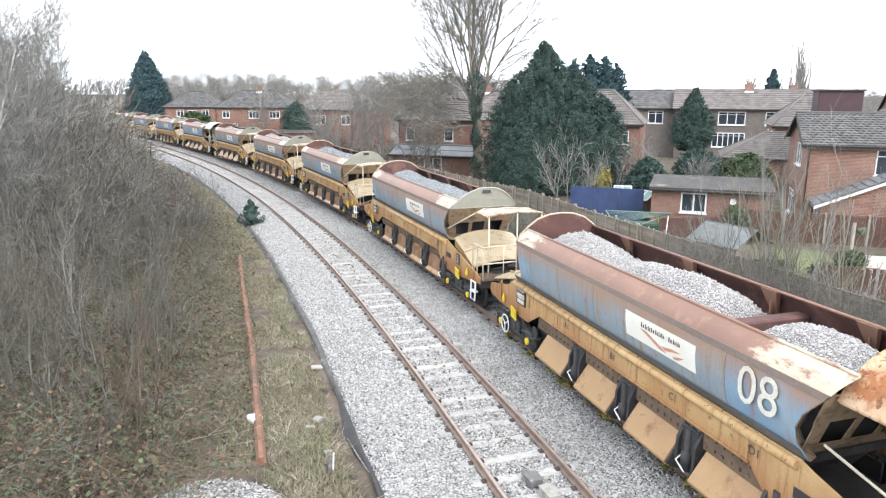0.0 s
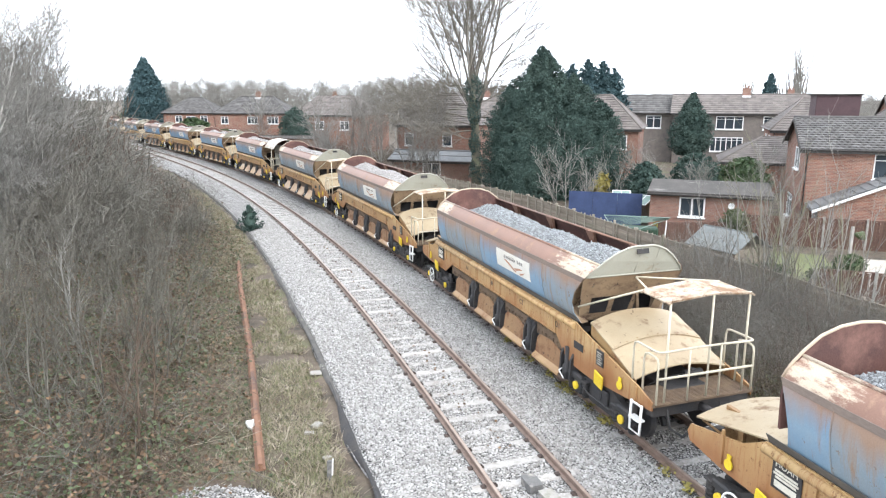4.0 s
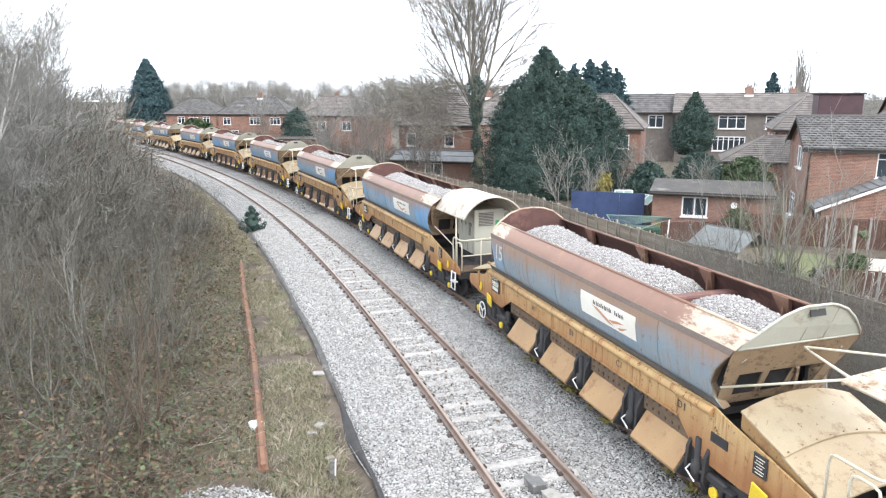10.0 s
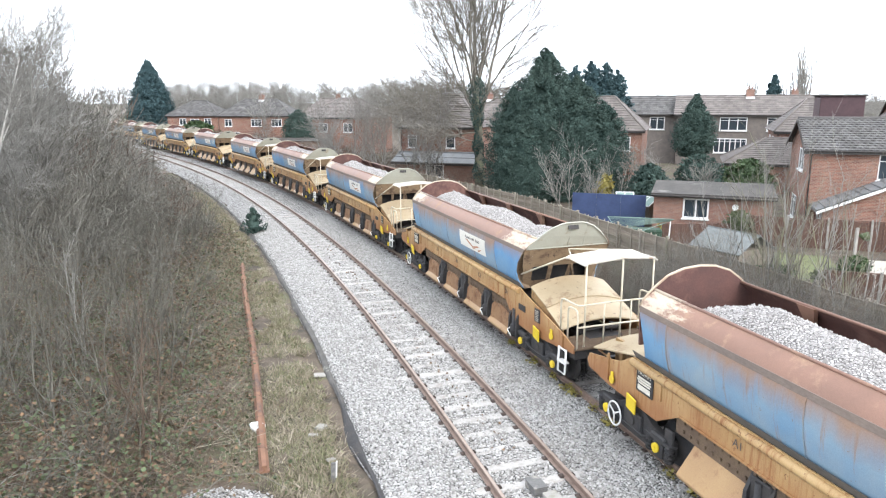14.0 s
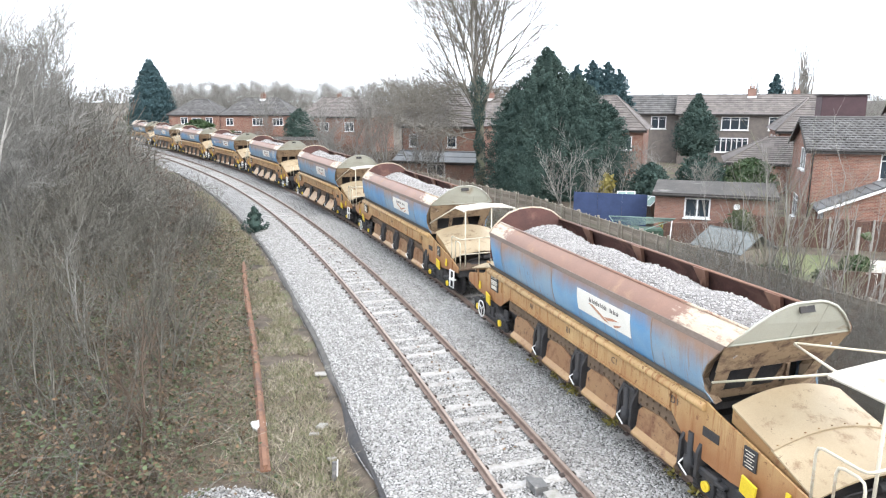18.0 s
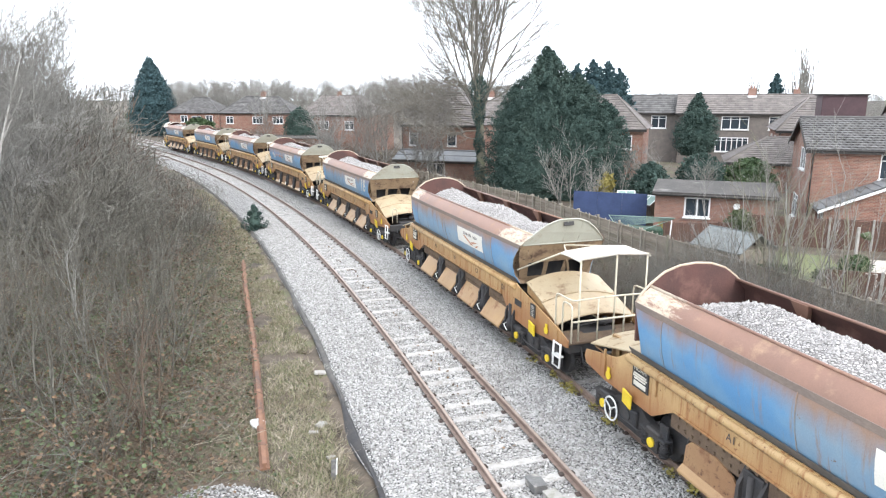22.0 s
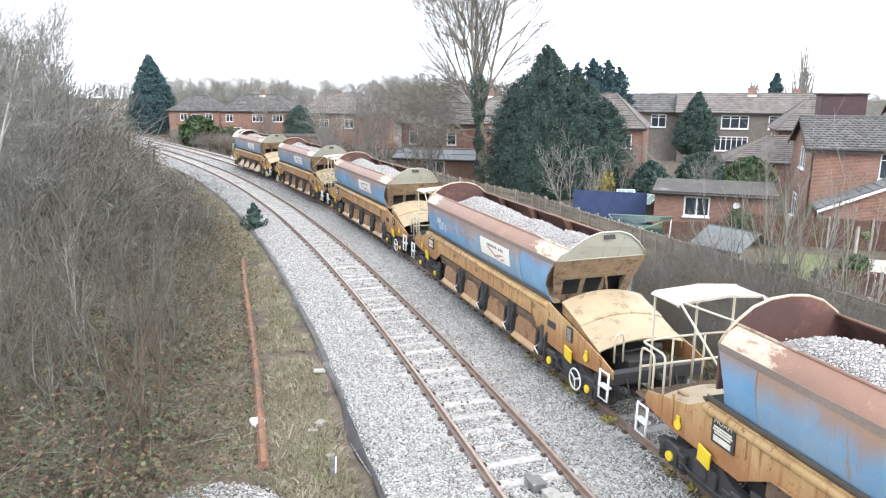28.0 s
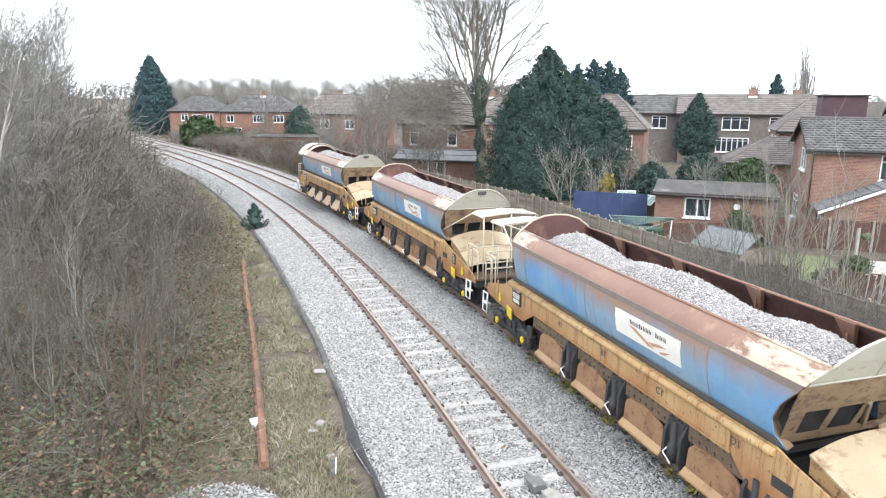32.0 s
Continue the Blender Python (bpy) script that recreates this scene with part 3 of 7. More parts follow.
def loose_stones():
    """Single crushed stones over the bed where it is seen from near by."""
    rng = np.random.default_rng(17)
    n = 105000
    s = -7 + 41 * rng.uniform(0, 1, n) ** 1.25
    off = rng.uniform(-2.62, 2.6, n)
    wide = rng.uniform(0, 1, n) < 0.12
    off[wide] = rng.uniform(2.6, 5.4, wide.sum())
    keep = np.ones(n, bool)
    for r in (-GAUGE / 2 - 0.036, GAUGE / 2 + 0.036, SIX_FOOT - GAUGE / 2 - 0.036, SIX_FOOT + GAUGE / 2 + 0.036):
        keep &= np.abs(off - r) > 0.1
    phase = (s + 8 + 0.35) % 0.7 - 0.35
    drift = np.array([noise.noise((a * 2.3, b * 2.6, 4)) for a, b in zip(s, off)])
    keep &= ~((np.abs(phase) < 0.12) & (np.abs(off) < 1.26) & (drift < -0.12))
    s, off = s[keep], off[keep]
    n = len(s)
    at = np.array([on_line(NEAR_LINE, v) for v in s])
    z = np.interp(off, [b[0] for b in BED], [b[1] for b in BED])
    c = np.stack([at[:, 0] + off * np.cos(at[:, 2]), at[:, 1] + off * np.sin(at[:, 2]), z + 0.004], 1)
    px, py = rng.uniform(-1, 1, 3000), rng.uniform(-1, 1, 3000)
    ok = px ** 2 + py ** 2 < 1
    px, py = px[ok], py[ok]
    heap = np.stack([-4.1 + px * 1.78, 9.9 + py * 2.03, -0.39 + 0.3 * np.sqrt(1 - px ** 2 - py ** 2)], 1)
    c = np.concatenate([c, heap])
    n = len(c)
    d = np.array([(1, 0, 0), (-1, 0, 0), (0, 1, 0), (0, -1, 0), (0, 0, 1), (0, 0, -1)], float)
    size = rng.uniform(0.02, 0.043, (n, 1, 1))
    a = rng.uniform(0, 6.28, n)
    v = d[None] * rng.uniform(0.65, 1.25, (n, 6, 1)) * size + rng.normal(0, 0.25, (n, 6, 3)) * size
    v[:, :, 2] *= 0.8
    rot = np.stack([np.stack([np.cos(a), -np.sin(a)], 1), np.stack([np.sin(a), np.cos(a)], 1)], 1)
    v[:, :, :2] = np.einsum("nij,nkj->nki", rot, v[:, :, :2])
    v += c[:, None, :]
    f = np.array([(0, 2, 4), (2, 1, 4), (1, 3, 4), (3, 0, 4), (2, 0, 5), (1, 2, 5), (3, 1, 5), (0, 3, 5)])
    faces = (np.arange(n)[:, None, None] * 6 + f[None]).reshape(-1, 3)
    solid("loose_ballast", fast_mesh("loose_ballast", v.reshape(-1, 3), faces, M_STONE), None, "loose grey ballast stones lying on the bed", "ballast", kind="stuff")

# ---- hopper wagons ----
SIDE = [(-1.24, 1.95), (-1.36, 2.15), (-1.44, 2.4), (-1.48, 2.65), (-1.48, 2.88), (-1.44, 3.05)]
ROLL = [(-1.44, 3.05), (-1.38, 3.18), (-1.27, 3.31), (-1.12, 3.44)]
SHARED = {}
UNSHAPED = ("wheelset", "bogie", "hub", "chute", "cheek", "ram", "lever", "door_beam", "vault", "cabin")


def fitted(p):
    """From the drawing's body to the loading gauge: narrower, and a little lower towards the top."""
    return (p[0] * 0.89, p[1], float(np.interp(p[2], [-5, 0, 0.9, 1.5, 1.96, 3.05, 3.45, 3.86, 4.86], [-5, 0, 0.9, 1.45, 1.89, 3.04, 3.33, 3.74, 4.74])))



def shared(key, build, mats):
    """One mesh for all alike parts."""
    if key not in SHARED:
        g = Geo()
        build(g)
        if not key.startswith(UNSHAPED):
            g.v = [fitted(p) for p in g.v]
        SHARED[key] = g.mesh(key, mats)
    return SHARED[key]


def side_x(z):
    return float(np.interp(z, [p[1] for p in SIDE], [p[0] for p in SIDE]))


def near_edge(z):
    """Where the hopper's side stops at its sloped end: cut back in a bow below the shoulder."""
    return float(np.interp(z, [1.95, 2.05, 2.3, 2.64, 2.9, 3.05, 3.44], [-10.38, -10.26, -10.17, -10.36, -10.6, -10.74, -10.88]))


def far_edge(z):
    """Where the side starts at the far end."""
    return float(np.interp(z, [1.95, 2.2, 2.5, 2.8, 3.05, 3.44], [-0.62, -0.75, -0.77, -0.69, -0.55, -0.52]))


def wall_piece(y0, y1, prof, mirror=1, cut=False, out=0.0):
    """A stretch of the bowed side sheet, 2 cm thick."""
    def build(g):
        rows = []
        for k in range(2):
            rows.append([(mirror * (x - out), (near_edge(z) if cut else y1) if k else (far_edge(z) if y0 > -1 else y0), z) for x, z in prof])
        g.sheet(rows if mirror > 0 else rows[::-1], (mirror * 0.02, 0, 0))
    return build


def load_heap(seed, gap):
    def build(g):
        rng = random.Random(seed)
        humps = [(y + rng.uniform(-0.4, 0.4), rng.uniform(0.4, 0.58)) for y in (-2.2, -4.5, -6.7, -9.3)]
        rows = []
        for i in range(75):
            y = -0.64 - i * 9.98 / 74
            row = []
            for j in range(17):
                x = -1.13 + 2.26 * j / 16
                z = 2.98 + sum(h * math.exp(-((y - c) / 1.0) ** 2 - (x / 0.85) ** 2) for c, h in humps)
                if gap:
                    z -= 0.5 * math.exp(-((y + 7.9) / 0.5) ** 2)
                z += 0.05 * noise.noise((x * 2.2, y * 2.2, seed)) + 0.035 * noise.noise((x * 8, y * 8, seed)) + 0.02 * noise.noise((x * 17, y * 17, seed))
                z -= 0.18 * (abs(x) / 1.13) ** 4
                if y > -1.3:
                    z -= 0.5 * (y + 1.3) ** 2
                row.append((x, y, min(z, 3.75)))
            rows.append(row)
        g.sheet(rows)
        r = np.random.default_rng(seed)
        n = 4200
        d = np.array([(1, 0, 0), (-1, 0, 0), (0, 1, 0), (0, -1, 0), (0, 0, 1), (0, 0, -1)], float)
        grid = np.array(rows)
        i, j = r.integers(0, 74, n), r.integers(0, 16, n)
        c = grid[i, j] + (grid[i + 1, j + 1] - grid[i, j]) * r.uniform(0, 1, (n, 1))
        v = c[:, None, :] + (d[None] * r.uniform(0.6, 1.3, (n, 6, 1)) + r.normal(0, 0.3, (n, 6, 3))) * r.uniform(0.022, 0.042, (n, 1, 1))
        f = np.array([(0, 2, 4), (2, 1, 4), (1, 3, 4), (3, 0, 4), (2, 0, 5), (1, 2, 5), (3, 1, 5), (0, 3, 5)])
        g.add(v.reshape(-1, 3).tolist(), (np.arange(n)[:, None, None] * 6 + f[None]).reshape(-1, 3).tolist(), 1)
    return build


def hopper_inside(g):
    for s in (-1, 1):
        g.sheet([[(s * 1.1, -0.58, 3.43), (s * 1.36, -0.58, 3.1), (s * 1.38, -0.62, 2.7)], [(s * 1.1, -10.7, 3.43), (s * 1.36, -10.66, 3.1), (s * 1.38, -10.3, 2.7)]])
    g.sheet([[(-1.36, -10.2, 2.6), (1.36, -10.2, 2.6)], [(-1.4, -10.66, 3.1), (1.4, -10.66, 3.1)], [(-0.3, -10.9, 3.82), (0.3, -10.9, 3.82)]], smooth=False)


def far_end_wall(g):
    """Round-topped end sheet at the far end."""
    top = [(-1.44, 2.3), (-1.46, 2.8), (-1.42, 3.06), (-1.28, 3.31), (-1.08, 3.51), (-0.78, 3.7), (-0.4, 3.81), (0, 3.84)]
    outline = top + [(-x, z) for x, z in top[-2::-1]]
    g.prism([(x * 0.985, z) for x, z in outline], -0.6, -0.56)


def far_rim(g):
    half = [(-1.44, 3.05), (-1.3, 3.3), (-1.08, 3.52), (-0.78, 3.71), (-0.4, 3.82)]
    pts = half + [(0, 3.85)] + [(-x, z) for x, z in half[::-1]]
    g.tube([(x, -0.57, z) for x, z in pts], 0.028, 6)


def bracket(g):
    """Tapered stay on the inside of the far wall."""
    g.add([(1.14, -0.2, 3.43), (1.14, 0.2, 3.43), (1.33, -0.05, 2.85), (1.33, 0.05, 2.85), (1.02, -0.2, 3.45), (1.02, 0.2, 3.45), (1.26, -0.06, 2.85), (1.26, 0.06, 2.85)],
          [(4, 5, 7, 6), (0, 2, 3, 1), (4, 6, 2, 0), (5, 1, 3, 7), (4, 0, 1, 5), (6, 7, 3, 2)])
    g.box(1.0, 1.06, -0.02, 0.02, 2.85, 3.43, at=pose(0.12, 0, 0, 0, 0, 0))


def end_plate(g):
    """Rounded end sheet that leans outwards, with a rolled edge and two stays."""
    half = [(-1.4, 3.05), (-1.33, 3.19), (-1.18, 3.36), (-0.98, 3.55), (-0.7, 3.73), (-0.42, 3.83), (-0.26, 3.86)]
    out = half + [(-x, z) for x, z in half[::-1]]
    def lean(z):
        return -10.72 - 0.3 * (z - 3.05) / 0.81
    n = len(out)
    vs = [(x, lean(z) + d, z) for d in (0, 0.035) for x, z in out]
    g.add(vs, [(i, n + i, n + (i + 1) % n, (i + 1) % n) for i in range(n)] + [tuple(range(n)), tuple(range(2 * n - 1, n - 1, -1))])
    g.tube([(x, lean(z) - 0.005, z) for x, z in out], 0.026, 5)
    g.tube([(-1.4, -10.72, 3.05), (1.4, -10.72, 3.05)], 0.022, 5)
    for x in (-0.02, 0.5):
        g.tube([(x, -10.74, 3.08), (x, -11.0, 3.8)], 0.012, 4)


def end_slope(g):
    """Sloping hopper end under the plate: a brown sheet, then three openings between stays."""
    def pt(x, k):
        return (x * (1 - 0.16 * k), -10.72 + 0.52 * k, 3.05 - 1.05 * k)
    for x0, x1, k0, k1 in ((-1.45, 1.45, 0, 0.5), (-1.42, -1.1, 0.5, 0.9), (-0.5, -0.34, 0.5, 0.9), (0.26, 0.42, 0.5, 0.9), (1.1, 1.42, 0.5, 0.9), (-1.45, 1.45, 0.9, 1.08)):
        g.sheet([[pt(x0, k0), pt(x1, k0)], [pt(x0, k1), pt(x1, k1)]], (0, 0.03, -0.02), smooth=False)
    g.tube([pt(0.34, 0.5), pt(0.62, 0.92)], 0.05, 4)
    for s in (-1, 1):
        edge = (3.05, 2.9, 2.64, 2.3, 2.05, 1.95)
        g.sheet([[(s * -side_x(z) * 0.995, near_edge(z) - 0.02, z) for z in edge], [(s * (-side_x(z) - 0.3), near_edge(z) + 0.12, z - 0.04) for z in edge]], (0, 0.02, 0), smooth=False)


# black slab behind the end openings, in place of the shade inside
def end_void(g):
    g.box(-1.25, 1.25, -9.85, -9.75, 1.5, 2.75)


def arched_plate(y0, y1, z0, z1):
    def build(g):
        rows = []
        for k in range(5):
            w = k / 4
            rows.append([(x, y0 + (y1 - y0) * w, z0 + (z1 - z0) * w + 0.2 * (1 - (x / 1.25) ** 2)) for x in np.linspace(-1.25, 1.25, 13)])
        g.sheet(rows, 0.03)
    return build


def cover_flange(s):
    def build(g):
        g.sheet([[(s * 1.22, -10.8, 2.06), (s * 1.22, -10.8, 1.8)], [(s * 1.22, -12.55, 1.42), (s * 1.22, -12.55, 1.25)]], (0.02, 0, 0), smooth=False)
    return build


def cover_seam(g):
    for x in np.linspace(-1.15, 1.15, 9):
        g.disc((x, -11.71, 1.825 + 0.2 * (1 - (x / 1.25) ** 2)), (0, 0.3, 1), 0.018, 0.012, 6)


def brake_gear(g):
    """Cylinder and linkage in the open end under the cover."""
    g.disc((0.35, -12.5, 1.36), (1, 0, 0), 0.09, 0.5, 10)
    g.tube([(0.35, -12.5, 1.1), (0.35, -12.5, 1.36)], 0.03, 6)
    g.tube([(0.1, -12.5, 1.36), (-0.4, -12.45, 1.3), (-0.8, -12.4, 1.15)], 0.02, 5)
    g.box(0.28, 0.42, -12.56, -12.44, 1.3, 1.48, 0.02)


def beak_frame(g):
    for s in (-1, 1):
        g.box(s * 0.7, s * 0.78, -0.2, 1.2, 1.15, 1.8)
    g.box(-0.9, 0.9, -0.7, -0.6, 1.2, 2.1)
    g.box(-1.12, -1.05, 0.4, 0.52, 1.2, 1.76)
    g.box(-1.12, 1.12, 1.3, 1.36, 1.46, 1.54)
    g.tube([(-1.15, 1.36, 1.48), (-1.15, 0.5, 1.44), (-1.1, -0.1, 1.5)], 0.025, 5)


def side_sill(mirror):
    """Long rusty girder with a tapered end over each bogie, and a rounded ledge."""
    def build(g):
        m = mirror
        out = [(1.45, 1.38), (1.53, 1.2), (1.45, 1.04), (0.6, 0.94), (-1.2, 0.93), (-1.95, 1.4), (-9.35, 1.4), (-9.8, 0.98), (-10.2, 0.83), (-11.0, 0.8), (-11.6, 0.86), (-12.7, 0.97), (-13.25, 1.03), (-13.25, 1.22), (-12.8, 1.38), (-10.55, 1.88), (-10.3, 1.96), (-0.3, 1.96), (0.2, 1.66)]
        n = len(out)
        vs = [(m * -1.34, y, z) for y, z in out] + [(m * -1.3, y, z) for y, z in out]
        fs = [(i, (i + 1) % n, n + (i + 1) % n, n + i) for i in range(n)]
        g.add(vs, fs + [tuple(range(n)), tuple(range(2 * n - 1, n - 1, -1))])
        g.box(m * -1.38, m * -1.3, -9.4, -1.9, 1.37, 1.41)
        for y in (0.6, -1.3, -9.35, -12.75):
            lo, hi = (1.42, 1.84) if y > -10 and y < -1 else (1.06, 1.7) if y > 0 else (1.05, 1.36)
            g.box(m * -1.38, m * -1.34, y - 0.025, y + 0.025, lo, hi)
    return build


def sill_ledge(mirror):
    def build(g):
        m = mirror
        g.tube([(m * -1.36, -0.3, 1.86), (m * -1.36, -10.3, 1.86)], 0.085, 8)
    return build


# narrow dark grey strip where the hopper side meets the ledge
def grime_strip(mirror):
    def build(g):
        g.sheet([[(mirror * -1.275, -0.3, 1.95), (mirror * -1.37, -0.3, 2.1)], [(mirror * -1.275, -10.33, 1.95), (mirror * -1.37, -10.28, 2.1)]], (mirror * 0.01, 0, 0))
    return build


def chute(flared, mirror):
    """A discharge door: swung out over the rail, or shut with its top corners cut off."""
    def build(g):
        m = mirror
        if flared:
            a, b, c = (-1.0, 1.1), (-1.45, 0.46), (-1.43, 0.4)
            g.sheet([[(m * x, 0, z) for x, z in (a, b, c)], [(m * x, -1.36, z) for x, z in (a, b, c)]], (m * 0.03, 0, -0.02), smooth=False)
            g.tube([(m * a[0], 0.02, a[1]), (m * a[0], -1.38, a[1])], 0.025, 5)
            return
        out = [(0.0, 0.5), (0.0, 0.86), (-0.12, 0.98), (-0.75, 1.02), (-1.2, 0.92), (-1.34, 0.8), (-1.34, 0.5)]
        n = len(out)
        g.add([(m * (-1.2 + d + 0.1 * (z - 0.5)), y, z) for d in (0, 0.03) for y, z in out], [(i, (i + 1) % n, n + (i + 1) % n, n + i) for i in range(n)] + [tuple(range(n)), tuple(range(2 * n - 1, n - 1, -1))])
    return build


def door_lip(mirror):
    """Sloping lip along the foot of a shut door."""
    def build(g):
        m = mirror
        g.sheet([[(m * -1.195, 0.02, 0.51), (m * -1.3, 0.02, 0.4), (m * -1.3, 0.02, 0.36)], [(m * -1.195, -1.36, 0.51), (m * -1.3, -1.36, 0.4), (m * -1.3, -1.36, 0.36)]], (m * 0.02, 0, -0.01), smooth=False)
    return build


def chute_cheek(flared, mirror, y):
    def build(g):
        m, x = mirror, (-1.43 if flared else -1.19)
        out = [(-0.9, 1.12), (x, 0.44), (x + 0.25, 0.28), (-0.5, 0.4)] if flared else [(-0.9, 1.1), (-1.12, 1.0), (x, 0.5), (x + 0.2, 0.3), (-0.5, 0.4)]
        g.prism([(m * a, b) for a, b in out], y - 0.03, y)
    return build


def chute_ram(mirror):
    """Black ram that works a door."""
    def build(g):
        m = mirror
        g.tube([(m * -1.2, -1.66, 0.42), (m * -1.2, -1.66, 0.74), (m * -1.2, -1.66, 0.75), (m * -1.2, -1.66, 1.2)], [0.11, 0.11, 0.06, 0.06], 10)
    return build


def ram_plate(mirror):
    return lambda g: (g.prism([(mirror * x, z) for x, z in ((-0.95, 1.3), (-1.1, 1.3), (-1.26, 0.95), (-1.28, 0.5), (-1.2, 0.34), (-0.95, 0.34))], 0, 0.07), None)[1]


def ram_block(mirror):
    return lambda g: (g.box(mirror * -1.19, mirror * -1.02, -1.9, -1.44, 0.36, 1.22, 0.02), None)[1]


def door_beam(mirror):
    """Dark beam with a row of bolts above the doors."""
    def build(g):
        m = mirror
        g.box(m * -1.12, m * -1.02, -9.7, -1.7, 0.95, 1.38, 0.01)
        for k in range(38):
            y = -1.95 - k * 0.2
            g.box(m * -1.15, m * -1.12, y - 0.03, y + 0.03, 1.22, 1.28)
            g.box(m * -1.15, m * -1.12, y - 0.02, y + 0.02, 1.04, 1.09)
    return build


def lever(g):
    g.tube([(-1.24, -1.54, 0.64), (-1.37, -1.58, 0.6), (-1.39, -1.84, 0.5)], 0.016, 4)


def underframe(g):
    g.box(-0.55, 0.55, -12.8, 1.6, 0.75, 1.2, 0.03)
    g.add([(-1.2, 0, 1.9), (1.2, 0, 1.9), (1.2, -10, 1.9), (-1.2, -10, 1.9), (-0.6, -1.3, 0.5), (0.6, -1.3, 0.5), (0.6, -9.2, 0.5), (-0.6, -9.2, 0.5)],
          [(0, 4, 5, 1), (1, 5, 6, 2), (2, 6, 7, 3), (3, 7, 4, 0), (4, 7, 6, 5)])
    for s in (-1, 1):
        g.box(s * 0.97, s * 1.01, -9.95, -1.5, 0.42, 1.3)
    g.box(-1.28, 1.28, -13.22, -13.0, 0.85, 1.15, 0.02)
    g.box(-1.28, 1.28, 1.3, 1.48, 0.9, 1.25, 0.02)
    g.tube([(0, 1.7, 0.95), (0, 2.2, 0.95)], 0.09, 8)
    g.tube([(0, -13.2, 0.95), (0, -13.6, 0.95)], 0.09, 8)


def bogie_frame(mirror):
    """Cast side frame with spring nests and axleboxes."""
    def build(g):
        m = mirror
        out = [(1.25, 0.62), (1.25, 0.3), (0.98, 0.22), (0.72, 0.3), (0.45, 0.24), (-0.45, 0.24), (-0.72, 0.3), (-0.98, 0.22), (-1.25, 0.3), (-1.25, 0.62), (-0.6, 0.72), (-0.35, 0.86), (0.35, 0.86), (0.6, 0.72)]
        n = len(out)
        g.add([(m * -1.12, y, z) for y, z in out] + [(m * -0.98, y, z) for y, z in out], [(i, (i + 1) % n, n + (i + 1) % n, n + i) for i in range(n)] + [tuple(range(n)), tuple(range(2 * n - 1, n - 1, -1))])
        for y in (-0.92, 0.92):
            g.box(m * -1.22, m * -1.1, y - 0.16, y + 0.16, 0.25, 0.55, 0.03)
            for d in (-0.3, 0.3):
                g.tube([(m * -1.14, y + d, 0.26), (m * -1.14, y + d, 0.6)], 0.085, 9)
                for k in range(4):
                    g.disc((m * -1.14, y + d, 0.3 + k * 0.08), (0, 0, 1), 0.1, 0.03, 10)
                g.box(m * -1.24, m * -1.04, y + d - 0.12, y + d + 0.12, 0.58, 0.64, 0.015)
            g.box(m * -1.23, m * -1.08, y - 0.24, y + 0.24, 0.54, 0.7, 0.04)
        g.box(m * -1.2, m * -1.1, -0.3, 0.3, 0.42, 0.75, 0.04)
        g.disc((m * -1.21, 0, 0.58), (1, 0, 0), 0.11, 0.04, 12)
        g.tube([(m * -1.2, -0.62, 0.5), (m * -1.2, -0.4, 0.42), (m * -1.2, 0.4, 0.42), (m * -1.2, 0.62, 0.5)], 0.025, 6)
        g.box(m * -1.16, m * -1.1, -1.3, -1.05, 0.5, 0.9, 0.02)
    return build


def bogie_middle(g):
    g.box(-1.0, 1.0, -0.25, 0.25, 0.45, 0.78, 0.04)


def wheelset(g):
    for s in (-1, 1):
        prof = [(0.02, 0.07), (0.46, 0.06), (0.46, 0.02), (0.42, -0.05), (0.1, -0.05)]
        n, vs, fs = 20, [], []
        for k in range(n):
            a = 2 * math.pi * k / n
            vs += [(s * (0.75 - w), r * math.cos(a), r * math.sin(a)) for r, w in prof]
        q = len(prof)
        for k in range(n):
            for j in range(q - 1):
                fs.append((k * q + j, k * q + j + 1, (k + 1) % n * q + j + 1, (k + 1) % n * q + j))
        g.add(vs, fs)
    g.tube([(-1.08, 0, 0), (1.08, 0, 0)], 0.075, 8)
    g.box(-0.3, -0.2, -0.3, 0.3, -0.04, 0.04)


def hub(g):
    g.disc((-1.245, 0, 0), (1, 0, 0), 0.095, 0.05, 14)
    g.disc((-1.275, 0, 0), (1, 0, 0), 0.04, 0.02, 8)


def handwheel(g):
    ring = [(-1.4, 0.25 * math.cos(a), 0.25 * math.sin(a)) for a in np.linspace(0, 2 * math.pi, 21)]
    g.tube(ring, 0.022, 5)
    for a in (0.5, 2.6, 4.7):
        g.tube([(-1.4, 0, 0), (-1.4, 0.25 * math.cos(a), 0.25 * math.sin(a))], 0.018, 5)
    g.tube([(-1.43, 0, 0), (-1.15, 0, 0)], 0.03, 6)


def yellow_tag(g):
    g.box(-0.02, 0.02, -0.16, 0.16, -0.17, 0.17, 0.008, at=pose(-1.43, 0, 0, 12, -8, 0))


def round_tag(g):
    g.disc((-1.38, 0, 0), (1, 0, 0), 0.09, 0.03, 12)
    g.box(-1.39, -1.36, -0.04, 0.04, 0.05, 0.17)


def platform_floor(g):
    out = [(0.42, -0.05), (0.42, 0.0)]
    for k in range(16):
        y = 0.4 - k * 0.052
        out += [(y, 0.0), (y - 0.008, 0.018), (y - 0.024, 0.018), (y - 0.032, 0.0)]
    out += [(-0.42, 0.0), (-0.42, -0.05)]
    n = len(out)
    g.add([(s * 1.28, y, z) for s in (-1, 1) for y, z in out], [(i, (i + 1) % n, n + (i + 1) % n, n + i) for i in range(n)] + [tuple(range(n)), tuple(range(2 * n - 1, n - 1, -1))])


